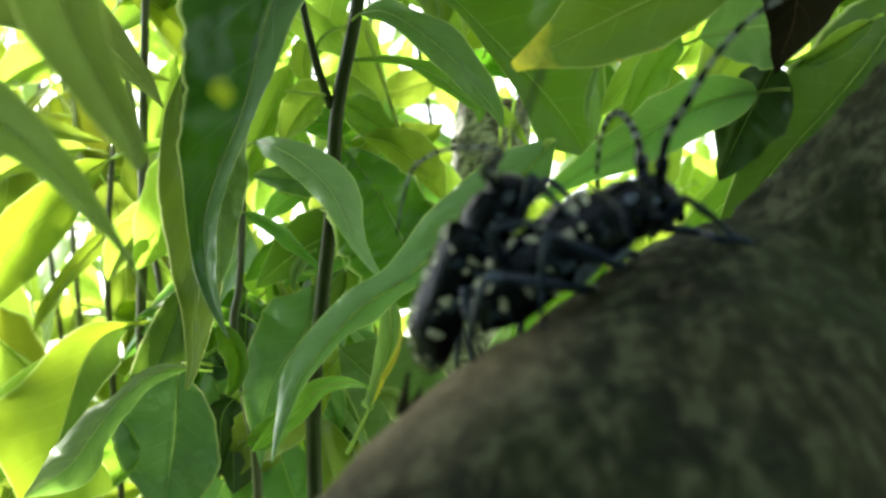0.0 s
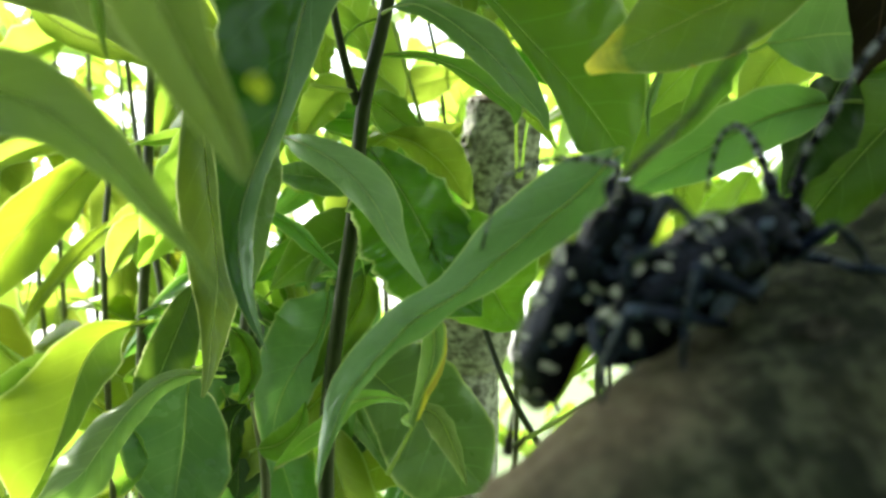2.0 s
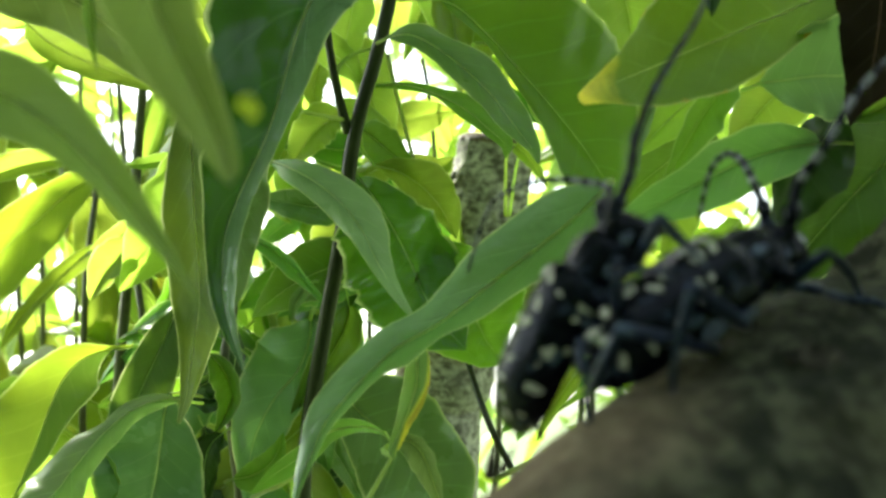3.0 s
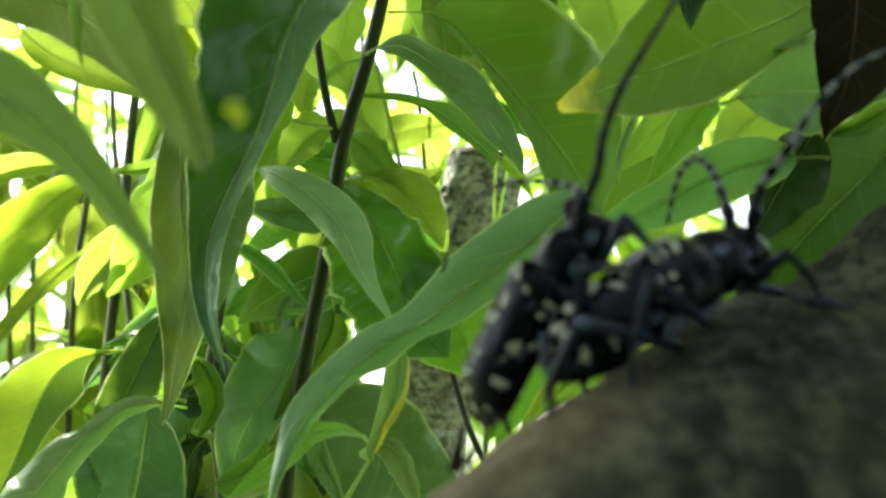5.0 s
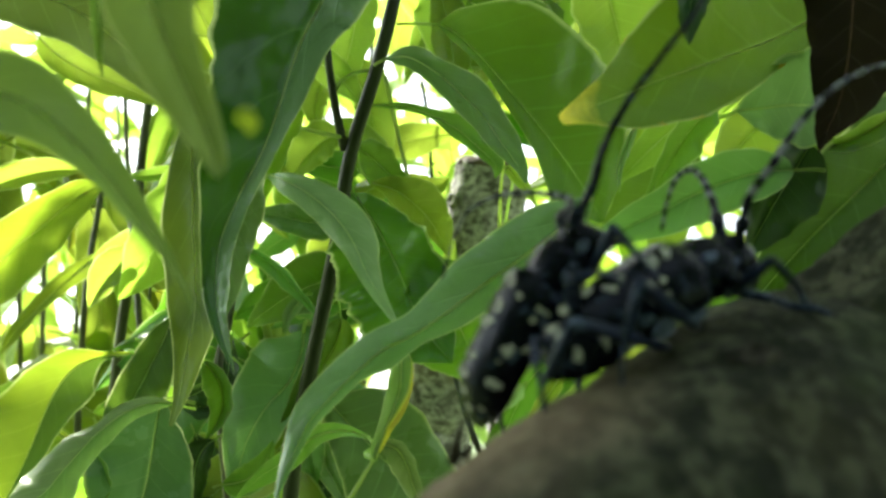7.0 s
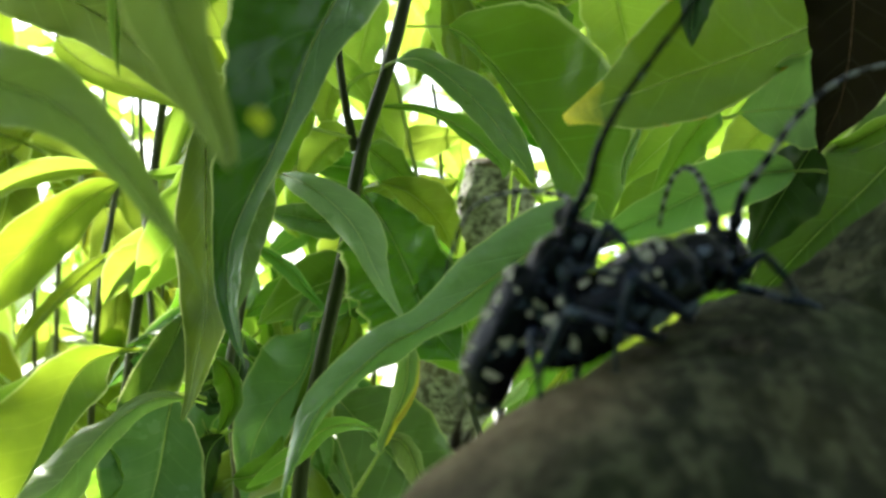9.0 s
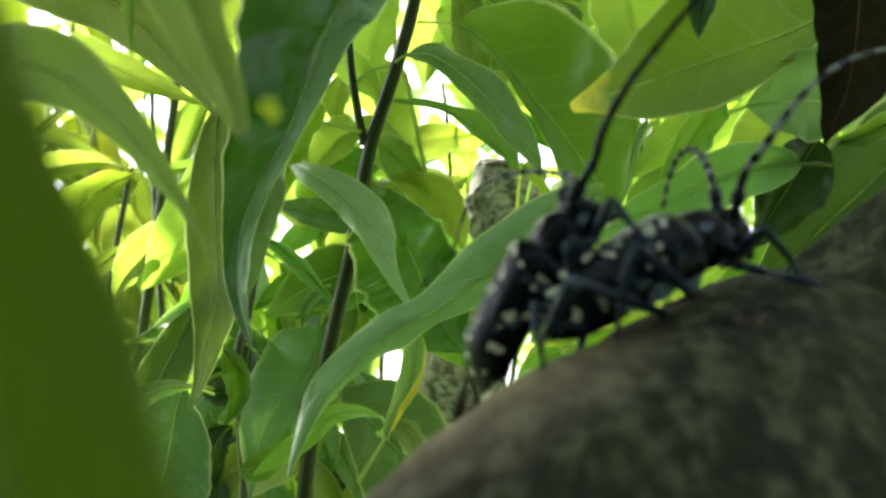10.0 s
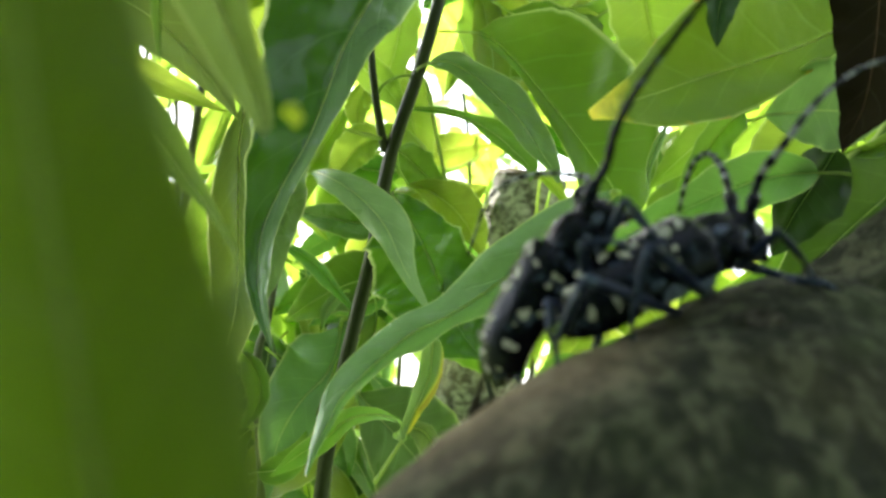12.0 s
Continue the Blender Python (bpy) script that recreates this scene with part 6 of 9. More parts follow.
leaf(thicket, (0.0230, 0.5989, 1.5299), (-0.0268, 0.6157, 1.5038), (-0.0619, 0.6309, 1.4708), 0.0214, (-0.601, -0.136, 0.788), -39, 54, YOUNG, rows=12)
leaf(thicket, (-0.1511, 0.4416, 1.5955), (-0.1276, 0.4575, 1.5760), (-0.0934, 0.4543, 1.5386), 0.0143, (-0.709, 0.146, -0.690), -20, 61, YELLOW, rows=12)
leaf(thicket, (0.1608, 0.4108, 1.5405), (0.2091, 0.4248, 1.5338), (0.2608, 0.4339, 1.5091), 0.0186, (-0.380, 0.180, -0.907), -33, -27, MATURE, rows=12)
leaf(thicket, (0.2366, 0.5827, 1.5451), (0.2070, 0.5826, 1.5164), (0.1794, 0.6137, 1.4860), 0.0180, (-0.707, -0.117, 0.697), -26, -47, MATURE, rows=12)
leaf(thicket, (-0.2217, 0.6510, 1.6834), (-0.1911, 0.6597, 1.6594), (-0.1499, 0.6753, 1.6348), 0.0188, (-0.588, 0.162, -0.792), 62, -59, YELLOW, rows=12)
leaf(thicket, (-0.2065, 0.4358, 1.5239), (-0.2091, 0.4422, 1.4867), (-0.2393, 0.4753, 1.4428), 0.0166, (-0.971, -0.025, 0.239), -56, -34, YOUNG, rows=12)
leaf(thicket, (-0.2549, 0.4942, 1.5646), (-0.2312, 0.5126, 1.5517), (-0.1764, 0.4860, 1.5306), 0.0149, (-0.385, 0.179, -0.905), 50, 46, YOUNG, rows=12)
leaf(thicket, (0.0933, 0.4286, 1.6347), (0.0585, 0.4197, 1.6171), (0.0248, 0.4131, 1.5853), 0.0133, (-0.507, -0.150, 0.849), -59, -31, YOUNG, rows=12)
leaf(thicket, (-0.0588, 0.6657, 1.5954), (-0.0164, 0.6580, 1.5657), (0.0241, 0.6649, 1.5471), 0.0192, (-0.492, 0.172, -0.854), -67, -55, MATURE, rows=12)
leaf(thicket, (-0.2480, 0.5305, 1.5654), (-0.2015, 0.5462, 1.5451), (-0.1483, 0.5120, 1.5072), 0.0233, (-0.500, 0.171, -0.849), 64, 66, YELLOW, rows=12)
leaf(thicket, (-0.1305, 0.5978, 1.4391), (-0.1301, 0.6137, 1.4046), (-0.1223, 0.5932, 1.3552), 0.0150, (-0.999, 0.029, -0.041), -45, -46, YOUNG, rows=12)
leaf(thicket, (-0.3065, 0.7013, 1.7775), (-0.2724, 0.7116, 1.7727), (-0.2287, 0.7094, 1.7437), 0.0190, (-0.412, 0.178, -0.894), -45, 65, YOUNG, rows=12)
leaf(thicket, (-0.3156, 0.6153, 1.7337), (-0.3126, 0.6253, 1.6948), (-0.3178, 0.6462, 1.6666), 0.0130, (-0.996, 0.036, -0.077), -36, 56, YELLOW, rows=12)
leaf(thicket, (-0.1744, 0.5433, 1.3525), (-0.2235, 0.5633, 1.3334), (-0.2407, 0.5365, 1.3083), 0.0170, (-0.547, -0.144, 0.824), 64, 48, YELLOW, rows=12)
leaf(thicket, (0.1576, 0.4177, 1.6246), (0.1314, 0.4008, 1.6425), (0.1258, 0.4312, 1.6993), 0.0138, (0.831, -0.120, 0.543), 60, -56, YOUNG, rows=12)
leaf(thicket, (-0.1721, 0.5992, 1.7118), (-0.1503, 0.6197, 1.6955), (-0.1105, 0.6179, 1.6557), 0.0182, (-0.693, 0.148, -0.706), -55, 44, YELLOW, rows=12)
leaf(thicket, (-0.1537, 0.7160, 1.5142), (-0.1879, 0.7378, 1.4812), (-0.2027, 0.7182, 1.4471), 0.0157, (-0.792, -0.097, 0.603), -26, -45, YELLOW, rows=12)
leaf(thicket, (-0.2944, 0.6701, 1.5912), (-0.2553, 0.6801, 1.5764), (-0.2257, 0.6905, 1.5565), 0.0180, (-0.463, 0.174, -0.869), -57, -66, YOUNG, rows=12)
leaf(thicket, (-0.1336, 0.4632, 1.4304), (-0.1039, 0.4701, 1.3915), (-0.0867, 0.4579, 1.3346), 0.0212, (-0.921, 0.091, -0.379), -55, 62, YELLOW, rows=12)
leaf(thicket, (-0.3472, 0.6965, 1.4263), (-0.2956, 0.6900, 1.4564), (-0.2601, 0.7055, 1.4647), 0.0218, (0.374, 0.165, -0.913), 43, 44, YOUNG, rows=12)
leaf(thicket, (0.1594, 0.6464, 1.5375), (0.1384, 0.6630, 1.5084), (0.1252, 0.6675, 1.4758), 0.0144, (-0.871, -0.073, 0.486), 24, -69, YOUNG, rows=12)
leaf(thicket, (0.1511, 0.5645, 1.7026), (0.1862, 0.5751, 1.6799), (0.2287, 0.5925, 1.6661), 0.0174, (-0.558, 0.166, -0.813), -44, -24, MATURE, rows=12)
leaf(thicket, (0.2300, 0.5338, 1.5388), (0.2595, 0.5203, 1.5311), (0.2927, 0.5208, 1.5094), 0.0147, (-0.339, 0.182, -0.923), -65, -68, YOUNG, rows=12)
leaf(thicket, (-0.2369, 0.6048, 1.3738), (-0.2706, 0.5885, 1.3632), (-0.3337, 0.6282, 1.3335), 0.0162, (-0.406, -0.162, 0.900), 12, -47, YOUNG, rows=12)
leaf(thicket, (0.0592, 0.6941, 1.6331), (0.1010, 0.7026, 1.6169), (0.1318, 0.6853, 1.5808), 0.0170, (-0.539, 0.168, -0.826), 44, 61, MATURE, rows=12)
leaf(thicket, (-0.1019, 0.4353, 1.3826), (-0.0767, 0.4400, 1.3552), (-0.0611, 0.4661, 1.3066), 0.0162, (-0.862, 0.112, -0.494), 57, -8, YOUNG, rows=12)
leaf(thicket, (-0.2399, 0.6127, 1.5961), (-0.2738, 0.6305, 1.5775), (-0.3268, 0.6515, 1.5567), 0.0179, (-0.547, -0.144, 0.824), -67, -21, YELLOW, rows=12)
leaf(thicket, (-0.3394, 0.7699, 1.4814), (-0.3669, 0.7685, 1.4563), (-0.4091, 0.7847, 1.4158), 0.0180, (-0.696, -0.119, 0.708), 64, -47, YOUNG, rows=12)
leaf(thicket, (0.0829, 0.5872, 1.5141), (0.1088, 0.5999, 1.4887), (0.1532, 0.6083, 1.4455), 0.0183, (-0.720, 0.144, -0.679), 50, -26, YOUNG, rows=12)
leaf(thicket, (-0.2257, 0.5901, 1.3928), (-0.2337, 0.5814, 1.3557), (-0.2484, 0.6114, 1.3021), 0.0196, (-0.974, -0.022, 0.225), -63, -25, YOUNG, rows=12)
leaf(thicket, (-0.0770, 0.6182, 1.5053), (-0.0847, 0.6292, 1.4742), (-0.0749, 0.6196, 1.4320), 0.0154, (-1.000, 0.022, -0.005), -30, 67, MATURE, rows=12)
leaf(thicket, (-0.1518, 0.6039, 1.4817), (-0.1385, 0.6173, 1.4441), (-0.1097, 0.6469, 1.4003), 0.0171, (-0.870, 0.109, -0.481), 68, -62, YELLOW, rows=12)
leaf(thicket, (-0.2681, 0.6750, 1.3432), (-0.2843, 0.6962, 1.3064), (-0.2816, 0.6944, 1.2572), 0.0195, (-0.990, -0.006, 0.141), -9, -14, YELLOW, rows=12)
leaf(thicket, (-0.0445, 0.6425, 1.6525), (-0.0847, 0.6442, 1.6331), (-0.1102, 0.6278, 1.6149), 0.0136, (-0.406, -0.162, 0.899), -53, 59, MATURE, rows=12)
leaf(thicket, (-0.0937, 0.4600, 1.6107), (-0.1275, 0.4561, 1.5986), (-0.1749, 0.4746, 1.5774), 0.0169, (-0.420, -0.160, 0.893), 45, 13, MATURE, rows=12)
leaf(thicket, (0.3484, 0.7215, 1.6813), (0.3692, 0.7419, 1.6441), (0.3882, 0.7369, 1.5913), 0.0197, (-0.915, 0.094, -0.393), 61, 64, MATURE, rows=12)
leaf(thicket, (-0.2169, 0.6515, 1.3651), (-0.1979, 0.6658, 1.3216), (-0.1970, 0.6963, 1.2665), 0.0182, (-0.960, 0.072, -0.272), 62, 54, YELLOW, rows=12)
leaf(thicket, (-0.2729, 0.6795, 1.3705), (-0.3034, 0.6869, 1.3530), (-0.3305, 0.6619, 1.3296), 0.0143, (-0.534, -0.146, 0.833), -46, -56, YOUNG, rows=12)
leaf(thicket, (-0.0741, 0.6295, 1.7388), (-0.0925, 0.6392, 1.7201), (-0.1166, 0.6209, 1.6781), 0.0145, (-0.756, -0.106, 0.646), 65, -61, MATURE, rows=12)
leaf(thicket, (-0.2063, 0.4249, 1.4338), (-0.1758, 0.4350, 1.4041), (-0.1403, 0.4399, 1.3793), 0.0183, (-0.628, 0.158, -0.762), 62, 55, YOUNG, rows=12)
leaf(thicket, (-0.1761, 0.7048, 1.4888), (-0.1305, 0.7069, 1.4570), (-0.0977, 0.6891, 1.4089), 0.0180, (-0.736, 0.141, -0.663), -66, -63, YELLOW, rows=12)
leaf(thicket, (-0.2455, 0.5753, 1.5721), (-0.2161, 0.5687, 1.5526), (-0.1914, 0.5990, 1.5364), 0.0126, (-0.557, 0.166, -0.813), -12, 28, YOUNG, rows=12)
leaf(thicket, (-0.2051, 0.5166, 1.5695), (-0.1979, 0.5108, 1.5293), (-0.1957, 0.5133, 1.4916), 0.0156, (-0.999, 0.027, -0.032), -36, -62, YELLOW, rows=12)
leaf(thicket, (0.1925, 0.4436, 1.5107), (0.1862, 0.4673, 1.4826), (0.1670, 0.4833, 1.4514), 0.0149, (-0.872, -0.073, 0.485), 35, -69, YOUNG, rows=12)
leaf(thicket, (-0.3623, 0.7477, 1.3412), (-0.3687, 0.7508, 1.3107), (-0.4092, 0.7938, 1.2636), 0.0157, (-0.924, -0.052, 0.380), -52, 20, YOUNG, rows=12)
leaf(thicket, (0.3263, 0.6561, 1.6751), (0.3175, 0.6697, 1.6542), (0.2938, 0.6662, 1.6117), 0.0120, (-0.897, -0.064, 0.437), -66, -34, YOUNG, rows=12)
leaf(thicket, (0.3846, 0.6722, 1.7115), (0.3469, 0.6683, 1.6817), (0.3208, 0.6614, 1.6380), 0.0146, (-0.789, -0.098, 0.607), 62, 65, YOUNG, rows=12)
leaf(thicket, (-0.1090, 0.4526, 1.4545), (-0.1176, 0.4573, 1.5095), (-0.1168, 0.4523, 1.5506), 0.0197, (0.999, -0.028, 0.035), -64, -26, YOUNG, rows=12)
leaf(thicket, (-0.2395, 0.4928, 1.4833), (-0.2417, 0.5100, 1.4416), (-0.2214, 0.5181, 1.3891), 0.0198, (-0.975, 0.061, -0.212), -55, -60, YOUNG, rows=12)
leaf(thicket, (-0.3009, 0.6443, 1.4335), (-0.2775, 0.6522, 1.4041), (-0.2495, 0.6552, 1.3813), 0.0155, (-0.711, 0.145, -0.688), -69, 65, YOUNG, rows=12)
leaf(thicket, (-0.0769, 0.5635, 1.6747), (-0.0873, 0.5876, 1.6528), (-0.1037, 0.5792, 1.5987), 0.0151, (-0.946, -0.041, 0.322), -37, -64, YOUNG, rows=12)
leaf(thicket, (0.0861, 0.6926, 1.7461), (0.0835, 0.6976, 1.7152), (0.0967, 0.7113, 1.6709), 0.0167, (-0.992, 0.044, -0.119), 14, -52, MATURE, rows=12)
leaf(thicket, (-0.0341, 0.5591, 1.4695), (-0.0750, 0.5745, 1.4649), (-0.1006, 0.5366, 1.4604), 0.0148, (-0.095, -0.183, 0.979), -63, -63, YOUNG, rows=12)
leaf(thicket, (0.2710, 0.5651, 1.6155), (0.2884, 0.5900, 1.5864), (0.2798, 0.5911, 1.5387), 0.0155, (-0.999, 0.028, -0.035), 45, -36, YOUNG, rows=12)
leaf(thicket, (-0.2464, 0.7431, 1.4467), (-0.2123, 0.7614, 1.4219), (-0.1840, 0.7792, 1.3824), 0.0182, (-0.686, 0.149, -0.712), -32, -34, YOUNG, rows=12)
leaf(thicket, (-0.0311, 0.7267, 1.5326), (0.0183, 0.7310, 1.5096), (0.0646, 0.7314, 1.4834), 0.0181, (-0.458, 0.175, -0.872), 28, -24, YOUNG, rows=12)
leaf(thicket, (-0.1758, 0.5659, 1.5502), (-0.1619, 0.5797, 1.5064), (-0.1449, 0.6113, 1.4675), 0.0208, (-0.917, 0.093, -0.387), 63, -50, YELLOW, rows=12)
leaf(thicket, (0.3346, 0.6168, 1.7538), (0.3716, 0.6076, 1.7499), (0.4002, 0.5916, 1.7394), 0.0150, (-0.005, 0.186, -0.983), 63, -55, YOUNG, rows=12)
leaf(thicket, (-0.1833, 0.4551, 1.4197), (-0.1351, 0.4550, 1.3932), (-0.1077, 0.4688, 1.3427), 0.0188, (-0.717, 0.144, -0.682), -64, 56, YELLOW, rows=12)
leaf(thicket, (-0.0778, 0.4661, 1.3832), (-0.0538, 0.4836, 1.3422), (-0.0303, 0.4936, 1.2872), 0.0191, (-0.892, 0.102, -0.441), 24, 25, YOUNG, rows=12)
leaf(thicket, (0.2158, 0.5156, 1.5196), (0.2124, 0.5124, 1.4867), (0.2417, 0.5580, 1.4403), 0.0132, (-0.987, 0.050, -0.154), -41, -22, YOUNG, rows=12)
leaf(thicket, (-0.1006, 0.6727, 1.6168), (-0.1250, 0.6697, 1.5901), (-0.1556, 0.6973, 1.5656), 0.0131, (-0.729, -0.112, 0.675), 5, 55, MATURE, rows=12)
leaf(thicket, (-0.0748, 0.4937, 1.4477), (-0.1023, 0.5076, 1.4228), (-0.1289, 0.4823, 1.3792), 0.0196, (-0.761, -0.105, 0.641), -37, -32, YOUNG, rows=12)
leaf(thicket, (-0.2850, 0.6899, 1.3890), (-0.3296, 0.7107, 1.3554), (-0.3548, 0.6861, 1.3323), 0.0174, (-0.606, -0.135, 0.784), -55, 38, YOUNG, rows=12)
leaf(thicket, (0.0099, 0.5290, 1.6924), (0.0151, 0.5548, 1.6498), (0.0259, 0.5584, 1.6045), 0.0191, (-0.987, 0.050, -0.154), 21, 60, YOUNG, rows=12)
leaf(thicket, (-0.1531, 0.4594, 1.3782), (-0.1876, 0.4682, 1.3664), (-0.2168, 0.4590, 1.3515), 0.0160, (-0.389, -0.163, 0.907), 5, 67, YOUNG, rows=12)
leaf(thicket, (0.1667, 0.5971, 1.7125), (0.1559, 0.6080, 1.6818), (0.1201, 0.5831, 1.6321), 0.0132, (-0.868, -0.075, 0.491), -50, -60, MATURE, rows=12)
leaf(thicket, (-0.0099, 0.5030, 1.5344), (-0.0300, 0.5040, 1.4976), (-0.0549, 0.5422, 1.4719), 0.0132, (-0.845, -0.082, 0.529), -36, 58, YOUNG, rows=12)
leaf(thicket, (0.0224, 0.5714, 1.4975), (0.0073, 0.5937, 1.4673), (-0.0155, 0.6018, 1.4396), 0.0147, (-0.847, -0.081, 0.525), -62, 22, YOUNG, rows=12)
leaf(thicket, (-0.1300, 0.6886, 1.5492), (-0.1580, 0.6771, 1.5285), (-0.1944, 0.6846, 1.5039), 0.0149, (-0.545, -0.145, 0.826), -18, 51, YOUNG, rows=12)
leaf(thicket, (0.0078, 0.6395, 1.7097), (0.0435, 0.6587, 1.6948), (0.0889, 0.6732, 1.6597), 0.0208, (-0.613, 0.159, -0.774), -68, -34, YOUNG, rows=12)
leaf(thicket, (-0.0336, 0.6570, 1.5483), (-0.0026, 0.6476, 1.5028), (0.0134, 0.6765, 1.4711), 0.0190, (-0.860, 0.112, -0.498), 16, -42, YOUNG, rows=12)
leaf(thicket, (-0.2261, 0.6925, 1.4021), (-0.2213, 0.7176, 1.3549), (-0.2113, 0.7120, 1.3062), 0.0186, (-0.988, 0.049, -0.148), 34, 19, YOUNG, rows=12)
leaf(thicket, (-0.0617, 0.7529, 1.5007), (-0.0934, 0.7507, 1.4872), (-0.1316, 0.7512, 1.4608), 0.0132, (-0.488, -0.152, 0.860), -63, -26, YOUNG, rows=12)
leaf(thicket, (-0.1511, 0.6922, 1.5371), (-0.1360, 0.6782, 1.5831), (-0.1193, 0.6704, 1.6190), 0.0166, (0.940, 0.044, -0.339), 68, 55, YELLOW, rows=12)
leaf(thicket, (-0.3146, 0.7145, 1.7622), (-0.2799, 0.7211, 1.7255), (-0.2608, 0.7192, 1.6687), 0.0172, (-0.876, 0.107, -0.469), -16, -45, YOUNG, rows=12)
leaf(thicket, (-0.2271, 0.6587, 1.4664), (-0.1852, 0.6615, 1.4417), (-0.1315, 0.6854, 1.4280), 0.0235, (-0.368, 0.180, -0.912), -20, 67, YOUNG, rows=12)
leaf(thicket, (-0.3553, 0.6735, 1.6407), (-0.3243, 0.6735, 1.5910), (-0.3053, 0.6728, 1.5407), 0.0222, (-0.920, 0.092, -0.382), -45, -49, YOUNG, rows=12)
leaf(thicket, (0.1842, 0.4682, 1.5053), (0.2229, 0.4759, 1.4910), (0.2385, 0.4514, 1.4709), 0.0150, (-0.428, 0.177, -0.886), -51, 54, MATURE, rows=12)
leaf(thicket, (0.0657, 0.6615, 1.6871), (0.1007, 0.6569, 1.6719), (0.1364, 0.6641, 1.6431), 0.0166, (-0.515, 0.170, -0.840), 60, 64, YOUNG, rows=12)
leaf(thicket, (-0.2765, 0.5270, 1.6550), (-0.2657, 0.5170, 1.6078), (-0.2698, 0.5196, 1.5579), 0.0182, (-0.998, 0.008, 0.069), -24, -6, YELLOW, rows=12)
leaf(thicket, (-0.2097, 0.6605, 1.6674), (-0.1904, 0.6605, 1.6418), (-0.1644, 0.6769, 1.6109), 0.0150, (-0.785, 0.131, -0.606), 38, -51, YELLOW, rows=12)
leaf(thicket, (0.2654, 0.6998, 1.7019), (0.2798, 0.7187, 1.6592), (0.2867, 0.7309, 1.6218), 0.0193, (-0.985, 0.052, -0.164), -49, -34, MATURE, rows=12)
leaf(thicket, (-0.0989, 0.5191, 1.4114), (-0.1127, 0.5412, 1.3753), (-0.1310, 0.5479, 1.3409), 0.0151, (-0.926, -0.051, 0.374), -61, -35, MATURE, rows=12)
leaf(thicket, (-0.1816, 0.6992, 1.3449), (-0.1778, 0.6919, 1.3051), (-0.1906, 0.6904, 1.2705), 0.0171, (-0.981, -0.015, 0.191), -3, 36, YELLOW, rows=12)
leaf(thicket, (-0.1494, 0.5083, 1.3932), (-0.1628, 0.5221, 1.3580), (-0.1783, 0.5250, 1.3196), 0.0130, (-0.935, -0.047, 0.351), 36, -67, YOUNG, rows=12)
leaf(thicket, (-0.2049, 0.4428, 1.3627), (-0.2105, 0.4566, 1.3308), (-0.2028, 0.4489, 1.2850), 0.0155, (-0.999, 0.016, 0.028), 33, -49, YELLOW, rows=12)
leaf(thicket, (0.3401, 0.6499, 1.6920), (0.3502, 0.6660, 1.6641), (0.3568, 0.6561, 1.6223), 0.0127, (-0.959, 0.072, -0.274), -56, -59, MATURE, rows=12)
leaf(thicket, (-0.2393, 0.5787, 1.5459), (-0.2756, 0.5581, 1.5602), (-0.3164, 0.5490, 1.5574), 0.0163, (0.204, -0.186, 0.961), 53, 52, YOUNG, rows=12)
leaf(thicket, (-0.1702, 0.4265, 1.4187), (-0.2001, 0.4251, 1.3857), (-0.2297, 0.4549, 1.3345), 0.0186, (-0.843, -0.083, 0.531), 42, 43, YOUNG, rows=12)
leaf(thicket, (0.0670, 0.4846, 1.6174), (0.0852, 0.5091, 1.5917), (0.0808, 0.5027, 1.5348), 0.0144, (-0.988, 0.049, -0.149), 53, -54, YOUNG, rows=12)
leaf(thicket, (-0.1473, 0.5086, 1.4659), (-0.1573, 0.4967, 1.4230), (-0.1636, 0.5074, 1.3844), 0.0162, (-0.967, -0.027, 0.251), -25, 21, YELLOW, rows=12)
leaf(thicket, (0.0233, 0.6667, 1.4870), (-0.0040, 0.6716, 1.4552), (-0.0180, 0.6546, 1.4268), 0.0123, (-0.824, -0.089, 0.560), 35, 50, MATURE, rows=12)
leaf(thicket, (0.1304, 0.6861, 1.5627), (0.1424, 0.6826, 1.5146), (0.1648, 0.6918, 1.4768), 0.0202, (-0.919, 0.092, -0.382), 62, 57, YOUNG, rows=12)
leaf(thicket, (-0.1678, 0.4622, 1.5040), (-0.1615, 0.4686, 1.4702), (-0.1721, 0.4990, 1.4197), 0.0155, (-0.999, 0.027, -0.029), 30, 60, YOUNG, rows=12)
leaf(thicket, (0.0233, 0.4006, 1.6166), (-0.0024, 0.4000, 1.5827), (-0.0194, 0.4023, 1.5475), 0.0145, (-0.838, -0.084, 0.539), 43, 66, MATURE, rows=12)
leaf(thicket, (-0.1479, 0.4398, 1.4723), (-0.1207, 0.4356, 1.4398), (-0.0969, 0.4673, 1.4066), 0.0140, (-0.776, 0.133, -0.617), 65, 61, YOUNG, rows=12)
leaf(thicket, (0.1174, 0.7382, 1.5660), (0.1610, 0.7205, 1.5525), (0.2129, 0.7337, 1.5246), 0.0225, (-0.377, 0.180, -0.909), 67, -12, YOUNG, rows=12)
leaf(thicket, (0.0431, 0.4894, 1.6431), (0.0297, 0.5032, 1.6151), (0.0128, 0.4875, 1.5751), 0.0139, (-0.907, -0.060, 0.417), -52, 13, YOUNG, rows=12)
leaf(thicket, (0.3598, 0.6830, 1.7816), (0.3204, 0.6922, 1.7728), (0.2980, 0.7195, 1.7517), 0.0162, (-0.516, -0.149, 0.844), 39, 57, YOUNG, rows=12)
leaf(thicket, (-0.1047, 0.6844, 1.6480), (-0.1268, 0.6888, 1.6090), (-0.1531, 0.7126, 1.5754), 0.0157, (-0.861, -0.077, 0.503), 53, -65, MATURE, rows=12)
